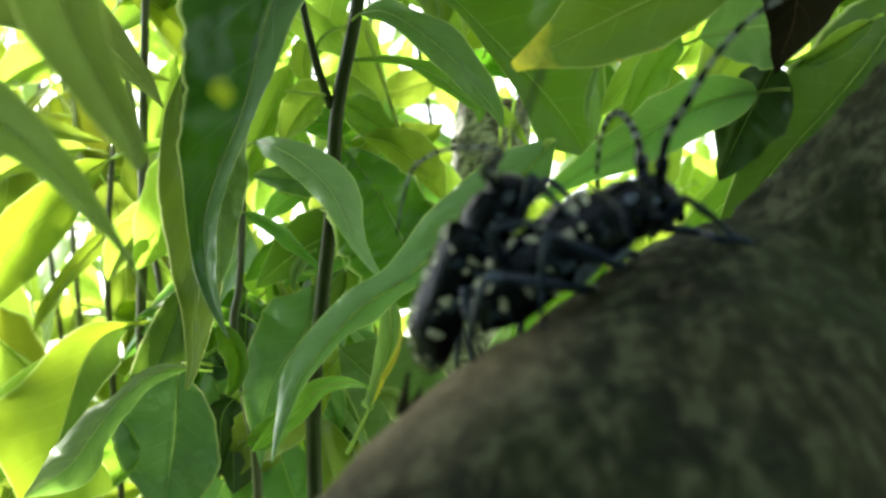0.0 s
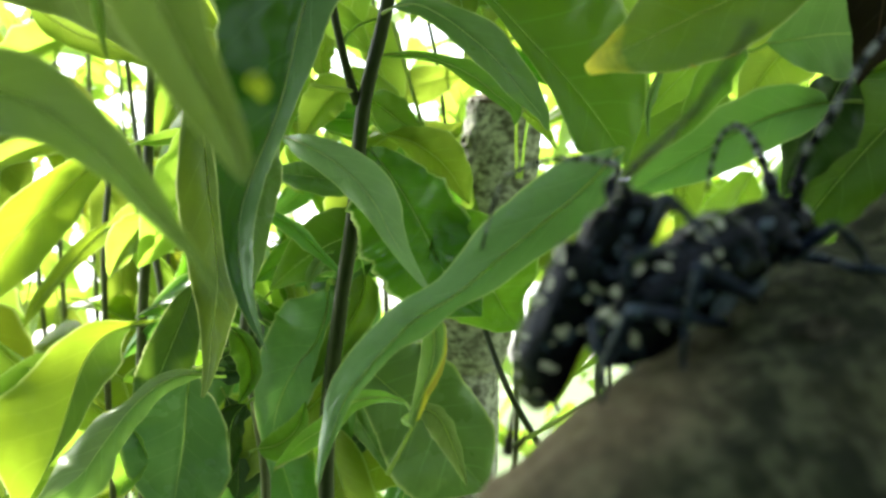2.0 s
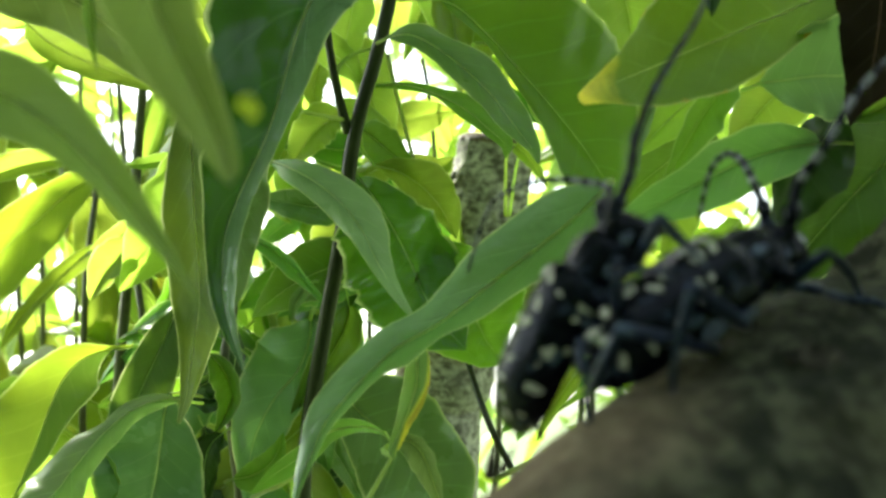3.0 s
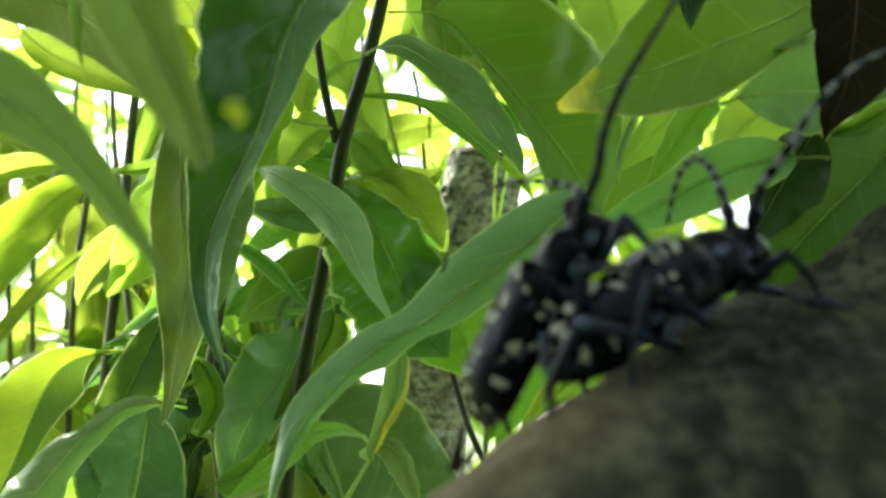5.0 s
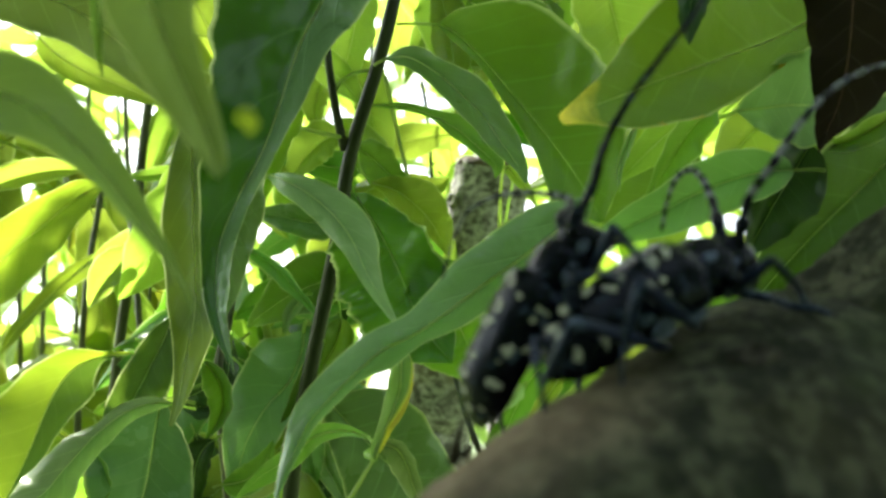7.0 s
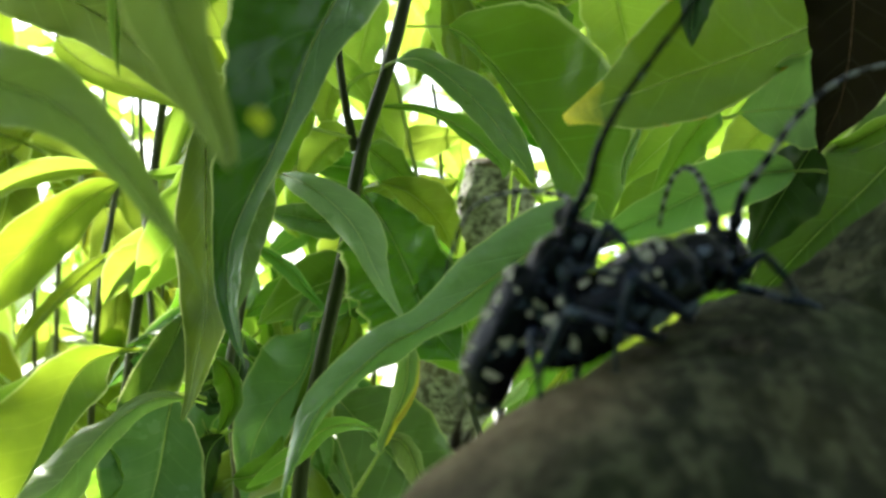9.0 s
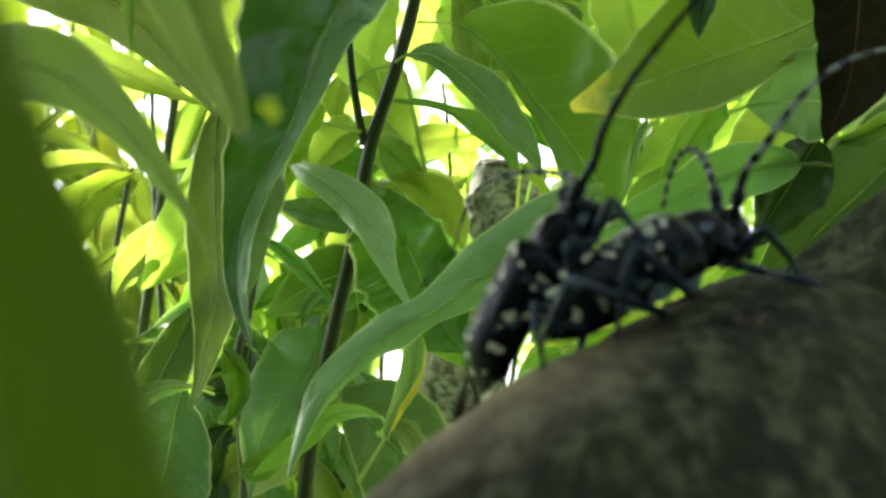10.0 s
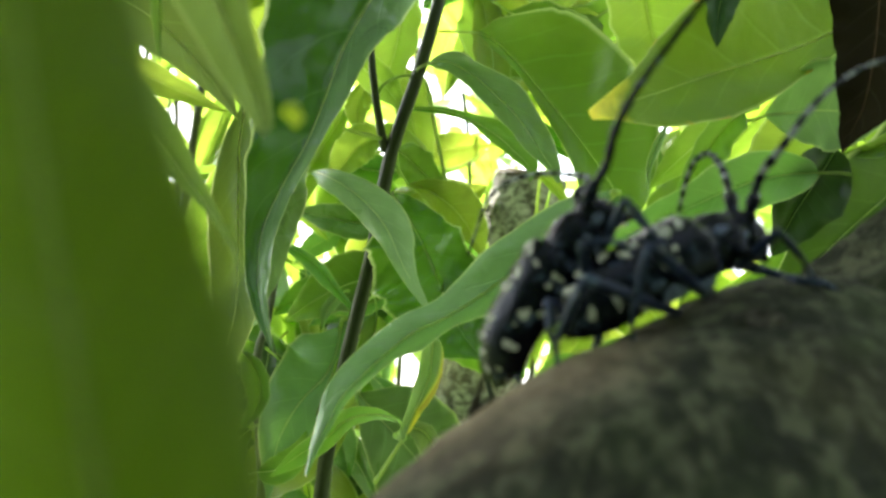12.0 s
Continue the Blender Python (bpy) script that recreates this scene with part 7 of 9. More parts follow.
leaf(thicket, (-0.1403, 0.6364, 1.3534), (-0.1312, 0.6540, 1.3207), (-0.1082, 0.6212, 1.2937), 0.0140, (-0.922, 0.091, -0.377), 65, -42, YELLOW, rows=12)
leaf(thicket, (-0.2050, 0.6629, 1.4864), (-0.1636, 0.6712, 1.4716), (-0.1284, 0.6929, 1.4557), 0.0164, (-0.375, 0.180, -0.909), -62, -33, YOUNG, rows=12)
leaf(thicket, (-0.0735, 0.4411, 1.5347), (-0.0538, 0.4559, 1.4884), (-0.0206, 0.4470, 1.4412), 0.0235, (-0.873, 0.109, -0.476), 68, 61, MATURE, rows=12)
leaf(thicket, (-0.3490, 0.6762, 1.5765), (-0.4018, 0.6951, 1.5419), (-0.4270, 0.6935, 1.5129), 0.0185, (-0.655, -0.127, 0.745), 69, 20, YELLOW, rows=12)
leaf(thicket, (-0.1288, 0.4426, 1.4632), (-0.0884, 0.4512, 1.4458), (-0.0283, 0.4210, 1.4201), 0.0198, (-0.393, 0.179, -0.902), 57, -55, YELLOW, rows=12)
leaf(thicket, (-0.2279, 0.5166, 1.3611), (-0.1941, 0.5201, 1.3461), (-0.1648, 0.5398, 1.3199), 0.0159, (-0.493, 0.172, -0.853), 57, -22, YELLOW, rows=12)
leaf(thicket, (0.2185, 0.4610, 1.6366), (0.1941, 0.4614, 1.5971), (0.1633, 0.4524, 1.5459), 0.0185, (-0.881, -0.070, 0.469), -35, 52, YOUNG, rows=12)
leaf(thicket, (0.2463, 0.5207, 1.5991), (0.2039, 0.5279, 1.5678), (0.1779, 0.5529, 1.5325), 0.0181, (-0.697, -0.119, 0.707), 62, 55, YOUNG, rows=12)
leaf(thicket, (0.2872, 0.5387, 1.5035), (0.3232, 0.5342, 1.4875), (0.3599, 0.5342, 1.4726), 0.0164, (-0.356, 0.181, -0.917), -58, 64, YOUNG, rows=12)
leaf(thicket, (0.2411, 0.5376, 1.6580), (0.2728, 0.5479, 1.6336), (0.2959, 0.5215, 1.5871), 0.0200, (-0.661, 0.153, -0.735), -49, -68, MATURE, rows=12)
leaf(thicket, (0.2832, 0.5987, 1.6190), (0.2928, 0.5942, 1.5758), (0.3080, 0.6023, 1.5162), 0.0173, (-0.952, 0.076, -0.297), -62, -33, YOUNG, rows=12)
leaf(thicket, (0.1718, 0.5199, 1.5380), (0.2218, 0.5154, 1.5274), (0.2515, 0.5063, 1.4921), 0.0178, (-0.428, 0.177, -0.886), 56, -59, YOUNG, rows=12)
leaf(thicket, (0.3169, 0.6800, 1.7316), (0.3495, 0.6692, 1.7183), (0.4050, 0.6758, 1.6921), 0.0159, (-0.357, 0.181, -0.916), -28, -64, YOUNG, rows=12)
leaf(thicket, (0.1049, 0.6339, 1.5227), (0.0891, 0.6222, 1.4876), (0.0646, 0.6469, 1.4614), 0.0116, (-0.840, -0.084, 0.536), -63, -60, MATURE, rows=12)
leaf(thicket, (-0.2932, 0.6358, 1.7218), (-0.2494, 0.6364, 1.7034), (-0.2184, 0.6343, 1.6844), 0.0147, (-0.432, 0.177, -0.885), -48, -43, YELLOW, rows=12)
leaf(thicket, (0.1717, 0.4447, 1.5853), (0.1979, 0.4665, 1.5430), (0.1963, 0.4549, 1.4794), 0.0225, (-0.965, 0.068, -0.254), 65, 11, YOUNG, rows=12)
leaf(thicket, (0.1744, 0.6914, 1.7343), (0.1875, 0.6678, 1.7510), (0.2316, 0.7063, 1.8050), 0.0142, (0.761, 0.105, -0.640), 40, 31, YOUNG, rows=12)
leaf(thicket, (0.0423, 0.7303, 1.6204), (0.0406, 0.7489, 1.5875), (0.0253, 0.7414, 1.5304), 0.0184, (-0.983, -0.014, 0.182), 60, 63, YOUNG, rows=12)
leaf(thicket, (-0.0893, 0.5903, 1.6409), (-0.1246, 0.5920, 1.6085), (-0.1545, 0.5983, 1.5793), 0.0171, (-0.678, -0.123, 0.724), -65, -22, YOUNG, rows=12)
leaf(thicket, (0.1368, 0.6319, 1.7520), (0.1660, 0.6206, 1.7244), (0.1966, 0.6120, 1.7014), 0.0134, (-0.487, 0.172, -0.856), 51, 14, MATURE, rows=12)
leaf(thicket, (-0.2407, 0.5531, 1.4545), (-0.2591, 0.5685, 1.4113), (-0.2905, 0.5876, 1.3644), 0.0180, (-0.909, -0.059, 0.412), 57, -52, YELLOW, rows=12)
leaf(thicket, (0.1690, 0.5804, 1.7258), (0.1487, 0.5934, 1.6950), (0.1301, 0.5678, 1.6489), 0.0143, (-0.899, -0.063, 0.434), 40, -36, YOUNG, rows=12)
leaf(thicket, (-0.0042, 0.5264, 1.4867), (0.0464, 0.5396, 1.4768), (0.0939, 0.5625, 1.4417), 0.0183, (-0.455, 0.175, -0.873), 16, 51, YOUNG, rows=12)
leaf(thicket, (0.2383, 0.4588, 1.5406), (0.2740, 0.4799, 1.5183), (0.2988, 0.4850, 1.4845), 0.0162, (-0.767, 0.135, -0.628), -35, 34, YOUNG, rows=12)
leaf(thicket, (0.0196, 0.4319, 1.4658), (0.0683, 0.4499, 1.4420), (0.1058, 0.4322, 1.4102), 0.0180, (-0.536, 0.168, -0.827), -58, -33, YOUNG, rows=12)
leaf(thicket, (-0.1983, 0.4351, 1.6265), (-0.1765, 0.4286, 1.5897), (-0.1568, 0.4185, 1.5492), 0.0118, (-0.911, 0.095, -0.402), 48, 58, YELLOW, rows=12)
leaf(thicket, (0.2067, 0.4978, 1.6119), (0.2221, 0.4974, 1.5781), (0.2328, 0.4840, 1.5326), 0.0154, (-0.879, 0.107, -0.465), -46, 58, MATURE, rows=12)
leaf(thicket, (-0.1938, 0.6412, 1.3484), (-0.1692, 0.6571, 1.3271), (-0.1449, 0.6702, 1.2943), 0.0157, (-0.693, 0.148, -0.705), -38, 36, YOUNG, rows=12)
leaf(thicket, (0.2066, 0.4818, 1.6450), (0.1931, 0.4778, 1.6073), (0.2073, 0.5041, 1.5735), 0.0138, (-0.999, 0.013, 0.042), 55, -43, YOUNG, rows=12)
leaf(thicket, (0.2981, 0.7240, 1.6658), (0.2894, 0.7203, 1.6198), (0.2880, 0.7215, 1.5776), 0.0142, (-0.999, 0.015, 0.032), 51, -17, YOUNG, rows=12)
leaf(thicket, (-0.1185, 0.6723, 1.4169), (-0.0984, 0.6842, 1.3785), (-0.0794, 0.7118, 1.3301), 0.0164, (-0.899, 0.100, -0.427), -26, -27, YOUNG, rows=12)
leaf(thicket, (0.3003, 0.6347, 1.7085), (0.3464, 0.6308, 1.7074), (0.3917, 0.6300, 1.7068), 0.0177, (0.000, 0.186, -0.983), -50, -56, YOUNG, rows=12)
leaf(thicket, (-0.1042, 0.7206, 1.3818), (-0.0897, 0.7130, 1.3563), (-0.0649, 0.7399, 1.3227), 0.0130, (-0.827, 0.122, -0.550), -63, 31, MATURE, rows=12)
leaf(thicket, (-0.2458, 0.5890, 1.5899), (-0.2400, 0.5971, 1.5558), (-0.2331, 0.6255, 1.5069), 0.0148, (-0.974, 0.062, -0.218), 52, 39, YELLOW, rows=12)
leaf(thicket, (-0.0922, 0.4114, 1.6031), (-0.0804, 0.3992, 1.5669), (-0.0901, 0.4383, 1.5371), 0.0140, (-0.998, 0.033, -0.062), -26, 40, YOUNG, rows=12)
leaf(thicket, (-0.1458, 0.4373, 1.3978), (-0.1334, 0.4376, 1.3637), (-0.1182, 0.4416, 1.3278), 0.0159, (-0.944, 0.080, -0.319), 30, -31, YOUNG, rows=12)
leaf(thicket, (-0.2827, 0.6225, 1.3579), (-0.2919, 0.6340, 1.3156), (-0.2919, 0.6598, 1.2504), 0.0185, (-1.000, 0.018, 0.016), 68, 57, YELLOW, rows=12)
leaf(thicket, (0.2330, 0.6975, 1.6895), (0.2868, 0.7125, 1.6699), (0.3257, 0.7332, 1.6303), 0.0216, (-0.641, 0.156, -0.751), -32, -50, MATURE, rows=12)
leaf(thicket, (0.0018, 0.5936, 1.5910), (-0.0334, 0.5800, 1.5698), (-0.0646, 0.6118, 1.5667), 0.0129, (-0.397, -0.162, 0.903), 40, 57, YOUNG, rows=12)
leaf(thicket, (-0.1403, 0.6050, 1.7127), (-0.1538, 0.6037, 1.6837), (-0.1841, 0.6176, 1.6436), 0.0151, (-0.846, -0.082, 0.528), 29, 42, YOUNG, rows=12)
leaf(thicket, (-0.0281, 0.6766, 1.5749), (0.0003, 0.6817, 1.5518), (0.0488, 0.6946, 1.5163), 0.0197, (-0.623, 0.158, -0.766), -55, -36, YOUNG, rows=12)
leaf(thicket, (-0.0343, 0.5443, 1.5486), (-0.0502, 0.5554, 1.5178), (-0.0599, 0.5529, 1.4654), 0.0144, (-0.954, -0.036, 0.298), 56, -59, YOUNG, rows=12)
leaf(thicket, (-0.3790, 0.7704, 1.3391), (-0.4127, 0.7797, 1.3088), (-0.4397, 0.7967, 1.2802), 0.0156, (-0.738, -0.110, 0.665), -40, -53, YELLOW, rows=12)
leaf(thicket, (0.1114, 0.5657, 1.6327), (0.0943, 0.5784, 1.5989), (0.0649, 0.5686, 1.5573), 0.0180, (-0.853, -0.079, 0.515), 57, -15, YOUNG, rows=12)
leaf(thicket, (-0.2736, 0.6758, 1.4621), (-0.2576, 0.6736, 1.4120), (-0.2457, 0.7151, 1.3662), 0.0199, (-0.938, 0.083, -0.336), 12, -42, YELLOW, rows=12)
leaf(thicket, (-0.2995, 0.6443, 1.4580), (-0.3291, 0.6412, 1.4349), (-0.3780, 0.6829, 1.4058), 0.0147, (-0.645, -0.129, 0.753), 59, -24, YOUNG, rows=12)
leaf(thicket, (-0.0034, 0.6048, 1.5124), (0.0041, 0.6173, 1.4697), (0.0197, 0.6122, 1.4135), 0.0220, (-0.973, 0.062, -0.221), -63, -32, YOUNG, rows=12)
leaf(thicket, (0.2668, 0.6899, 1.7694), (0.2893, 0.6879, 1.7191), (0.3051, 0.6965, 1.6824), 0.0176, (-0.896, 0.101, -0.433), 39, -39, YOUNG, rows=12)
leaf(thicket, (-0.1146, 0.7590, 1.4613), (-0.1549, 0.7707, 1.4290), (-0.1852, 0.7714, 1.3875), 0.0202, (-0.727, -0.113, 0.678), 33, -43, MATURE, rows=12)
leaf(thicket, (-0.1283, 0.7182, 1.6350), (-0.1294, 0.7141, 1.6040), (-0.1260, 0.7149, 1.5615), 0.0137, (-1.000, 0.019, 0.011), 41, -39, YOUNG, rows=12)
leaf(thicket, (-0.1787, 0.4780, 1.4447), (-0.1386, 0.4787, 1.4275), (-0.1112, 0.4911, 1.4104), 0.0147, (-0.449, 0.175, -0.876), -28, -55, YOUNG, rows=12)
leaf(thicket, (-0.2219, 0.4578, 1.3928), (-0.2204, 0.4536, 1.3535), (-0.2253, 0.4604, 1.3018), 0.0164, (-0.993, -0.001, 0.117), -64, 27, YOUNG, rows=12)
leaf(thicket, (-0.2189, 0.6406, 1.5748), (-0.2377, 0.6669, 1.5311), (-0.2345, 0.6551, 1.4849), 0.0187, (-0.984, -0.013, 0.179), 64, 9, YOUNG, rows=12)
leaf(thicket, (-0.0286, 0.7188, 1.5376), (-0.0030, 0.7281, 1.5071), (0.0117, 0.7028, 1.4752), 0.0156, (-0.828, 0.121, -0.548), 29, 36, YOUNG, rows=12)
leaf(thicket, (-0.1881, 0.7548, 1.3923), (-0.2383, 0.7722, 1.3972), (-0.2942, 0.7558, 1.4065), 0.0175, (0.132, -0.187, 0.973), -21, -62, YELLOW, rows=12)
leaf(thicket, (-0.2380, 0.5347, 1.4577), (-0.2348, 0.5386, 1.4092), (-0.2341, 0.5324, 1.3667), 0.0200, (-0.998, 0.011, 0.055), 57, -55, YELLOW, rows=12)
leaf(thicket, (0.3353, 0.5894, 1.6981), (0.3289, 0.6059, 1.6575), (0.2959, 0.5979, 1.6062), 0.0166, (-0.933, -0.048, 0.356), -31, -44, YOUNG, rows=12)
leaf(thicket, (0.0557, 0.7327, 1.4733), (0.1057, 0.7159, 1.4921), (0.1505, 0.7466, 1.5203), 0.0159, (0.443, 0.158, -0.883), 13, -56, MATURE, rows=12)
leaf(thicket, (0.0928, 0.6861, 1.6672), (0.0610, 0.7083, 1.6491), (0.0101, 0.7017, 1.6151), 0.0184, (-0.550, -0.144, 0.823), 63, -30, MATURE, rows=12)
leaf(thicket, (-0.0834, 0.5501, 1.6654), (-0.1239, 0.5593, 1.6250), (-0.1573, 0.5609, 1.5857), 0.0210, (-0.725, -0.113, 0.679), -58, 61, YOUNG, rows=12)
leaf(thicket, (0.2599, 0.5191, 1.5996), (0.2948, 0.5010, 1.5960), (0.3605, 0.5403, 1.6163), 0.0142, (0.087, 0.183, -0.979), 29, -67, YOUNG, rows=12)
leaf(thicket, (0.1012, 0.6791, 1.6743), (0.1124, 0.6679, 1.6261), (0.1121, 0.6789, 1.5927), 0.0156, (-0.985, 0.052, -0.163), 67, -12, YOUNG, rows=12)
leaf(thicket, (-0.0822, 0.6782, 1.6591), (-0.0603, 0.6767, 1.6336), (-0.0229, 0.6656, 1.5955), 0.0140, (-0.701, 0.147, -0.697), 19, -52, YOUNG, rows=12)
leaf(thicket, (0.0171, 0.5680, 1.5935), (0.0186, 0.5698, 1.6408), (0.0229, 0.5415, 1.6578), 0.0134, (0.996, -0.004, -0.093), -30, -14, YOUNG, rows=12)
leaf(thicket, (-0.0717, 0.5398, 1.4692), (-0.0781, 0.5625, 1.4329), (-0.0959, 0.5805, 1.3958), 0.0170, (-0.965, -0.029, 0.259), -40, 52, MATURE, rows=12)
leaf(thicket, (-0.2011, 0.5779, 1.4470), (-0.1886, 0.5794, 1.4151), (-0.1728, 0.5640, 1.3762), 0.0130, (-0.964, 0.069, -0.256), -50, -68, YOUNG, rows=12)
leaf(thicket, (0.1628, 0.6719, 1.6885), (0.1908, 0.6875, 1.6560), (0.2088, 0.7066, 1.6309), 0.0170, (-0.863, 0.112, -0.493), -64, 64, YOUNG, rows=12)
leaf(thicket, (0.1917, 0.4363, 1.6120), (0.1662, 0.4372, 1.5830), (0.1337, 0.4691, 1.5594), 0.0186, (-0.687, -0.121, 0.716), -69, -19, MATURE, rows=12)
leaf(thicket, (-0.1950, 0.7511, 1.5363), (-0.1641, 0.7440, 1.5039), (-0.1276, 0.7385, 1.4519), 0.0193, (-0.800, 0.128, -0.586), 36, -56, YOUNG, rows=12)
leaf(shrub, (-0.0284, 0.3327, 1.4938), (-0.0437, 0.3310, 1.4917), (-0.0626, 0.3413, 1.4959), 0.0077, (-0.007, -0.186, 0.983), -48, -33, BROAD, rows=14, wave=0.15)
leaf(shrub, (-0.1008, 0.4026, 1.5666), (-0.1182, 0.4032, 1.5965), (-0.1297, 0.4070, 1.6300), 0.0168, (0.916, -0.093, 0.389), 30, 19, YOUNG, rows=14, wave=0.15)
leaf(shrub, (0.0208, 0.4038, 1.5552), (0.0194, 0.4151, 1.5457), (0.0127, 0.3912, 1.5160), 0.0073, (-0.978, -0.018, 0.206), 31, -59, BROAD, rows=14, wave=0.15)
leaf(shrub, (0.0341, 0.4040, 1.5712), (0.0504, 0.4085, 1.5539), (0.0614, 0.3971, 1.5339), 0.0099, (-0.751, 0.138, -0.646), 40, -13, YOUNG, rows=14, wave=0.15)
leaf(shrub, (-0.0878, 0.3799, 1.4073), (-0.1062, 0.3710, 1.4118), (-0.1285, 0.3744, 1.4077), 0.0103, (0.006, -0.186, 0.983), -23, 41, BROAD, rows=14, wave=0.15)
leaf(shrub, (-0.0706, 0.4209, 1.3918), (-0.0582, 0.4258, 1.3782), (-0.0411, 0.4084, 1.3689), 0.0085, (-0.660, 0.153, -0.735), 29, 65, GLOSSY, rows=14, wave=0.15)
leaf(shrub, (-0.0467, 0.3937, 1.4264), (-0.0630, 0.3930, 1.4095), (-0.0835, 0.4084, 1.3945), 0.0130, (-0.676, -0.123, 0.727), 22, -65, GLOSSY, rows=14, wave=0.15)
leaf(shrub, (-0.0868, 0.3549, 1.5311), (-0.0686, 0.3533, 1.5155), (-0.0579, 0.3466, 1.4893), 0.0096, (-0.822, 0.123, -0.556), -49, 61, YOUNG, rows=14, wave=0.15)
leaf(shrub, (-0.0287, 0.3841, 1.4632), (-0.0505, 0.3943, 1.4534), (-0.0613, 0.3933, 1.4276), 0.0136, (-0.749, -0.108, 0.654), 44, -44, MATURE, rows=14, wave=0.15)
leaf(shrub, (-0.0933, 0.3871, 1.4554), (-0.0702, 0.3993, 1.4395), (-0.0567, 0.4138, 1.4145), 0.0106, (-0.732, 0.142, -0.666), -26, 62, YOUNG, rows=14, wave=0.15)
leaf(shrub, (0.0119, 0.3344, 1.5293), (0.0308, 0.3328, 1.5216), (0.0518, 0.3421, 1.5129), 0.0109, (-0.426, 0.177, -0.887), -57, 56, BROAD, rows=14, wave=0.15)
leaf(shrub, (-0.0674, 0.4309, 1.4655), (-0.0864, 0.4319, 1.4384), (-0.0987, 0.4327, 1.4165), 0.0142, (-0.832, -0.086, 0.547), -28, 10, BROAD, rows=14, wave=0.15)
leaf(shrub, (-0.0928, 0.4470, 1.3845), (-0.1112, 0.4502, 1.3750), (-0.1264, 0.4494, 1.3693), 0.0088, (-0.422, -0.160, 0.892), -23, 54, GLOSSY, rows=14, wave=0.15)
leaf(shrub, (0.0052, 0.3705, 1.5239), (0.0222, 0.3766, 1.5210), (0.0353, 0.3686, 1.5099), 0.0072, (-0.389, 0.179, -0.904), 25, 51, BROAD, rows=14, wave=0.15)
leaf(shrub, (0.0433, 0.4063, 1.5563), (0.0603, 0.4097, 1.5343), (0.0765, 0.4272, 1.5211), 0.0090, (-0.795, 0.129, -0.593), 36, 19, YOUNG, rows=14, wave=0.15)
leaf(shrub, (-0.0803, 0.3945, 1.4932), (-0.0965, 0.4008, 1.4703), (-0.1074, 0.4057, 1.4451), 0.0104, (-0.879, -0.071, 0.472), -14, 31, YOUNG, rows=14, wave=0.15)
leaf(shrub, (-0.0850, 0.3712, 1.4250), (-0.0976, 0.3685, 1.4045), (-0.1093, 0.3825, 1.3867), 0.0112, (-0.857, -0.078, 0.509), 21, -56, GLOSSY, rows=14, wave=0.15)
leaf(shrub, (0.0109, 0.3734, 1.5840), (0.0244, 0.3813, 1.5768), (0.0349, 0.3685, 1.5607), 0.0086, (-0.626, 0.158, -0.764), -61, 55, YOUNG, rows=14, wave=0.15)
leaf(shrub, (0.0197, 0.3615, 1.5292), (0.0364, 0.3531, 1.5587), (0.0491, 0.3616, 1.5804), 0.0133, (0.861, 0.077, -0.503), -21, 45, YOUNG, rows=14, wave=0.15)
leaf(shrub, (0.0396, 0.3967, 1.5752), (0.0254, 0.3958, 1.5679), (0.0100, 0.4069, 1.5544), 0.0074, (-0.618, -0.134, 0.775), -54, -18, YOUNG, rows=14, wave=0.15)
leaf(shrub, (-0.0355, 0.3387, 1.4855), (-0.0388, 0.3426, 1.4665), (-0.0507, 0.3622, 1.4476), 0.0105, (-0.951, -0.038, 0.306), 65, 10, YOUNG, rows=14, wave=0.15)
leaf(shrub, (-0.0652, 0.3628, 1.5243), (-0.0778, 0.3630, 1.5166), (-0.0905, 0.3486, 1.4988), 0.0089, (-0.567, -0.141, 0.811), 49, -51, BROAD, rows=14, wave=0.15)
leaf(shrub, (-0.0507, 0.3582, 1.3901), (-0.0446, 0.3587, 1.3631), (-0.0324, 0.3781, 1.3320), 0.0132, (-0.948, 0.078, -0.307), 28, -45, YOUNG, rows=14, wave=0.15)
leaf(shrub, (-0.0735, 0.4058, 1.3911), (-0.1000, 0.4151, 1.3667), (-0.1075, 0.3981, 1.3453), 0.0151, (-0.789, -0.098, 0.607), -12, 35, GLOSSY, rows=14, wave=0.15)
leaf(shrub, (-0.0945, 0.3923, 1.4065), (-0.1072, 0.3997, 1.3913), (-0.1188, 0.3918, 1.3759), 0.0083, (-0.769, -0.103, 0.631), -63, 30, YOUNG, rows=14, wave=0.15)
leaf(shrub, (-0.0543, 0.3493, 1.5599), (-0.0742, 0.3610, 1.5362), (-0.0840, 0.3743, 1.5133), 0.0134, (-0.891, -0.066, 0.449), -42, 63, YOUNG, rows=14, wave=0.15)
leaf(shrub, (-0.0663, 0.3630, 1.4137), (-0.0660, 0.3755, 1.3984), (-0.0595, 0.3799, 1.3757), 0.0087, (-0.977, 0.059, -0.205), 46, 44, BROAD, rows=14, wave=0.15)
leaf(shrub, (-0.0568, 0.3568, 1.4387), (-0.0508, 0.3535, 1.4126), (-0.0466, 0.3706, 1.3893), 0.0109, (-0.978, 0.059, -0.202), -50, -19, YOUNG, rows=14, wave=0.15)
leaf(shrub, (-0.0455, 0.3718, 1.4192), (-0.0501, 0.3764, 1.3997), (-0.0581, 0.3874, 1.3712), 0.0137, (-0.972, -0.024, 0.236), 66, -48, GLOSSY, rows=14, wave=0.15)
leaf(shrub, (-0.0417, 0.3376, 1.5097), (-0.0275, 0.3334, 1.4958), (-0.0192, 0.3263, 1.4749), 0.0073, (-0.822, 0.123, -0.556), 19, -62, YOUNG, rows=14, wave=0.15)
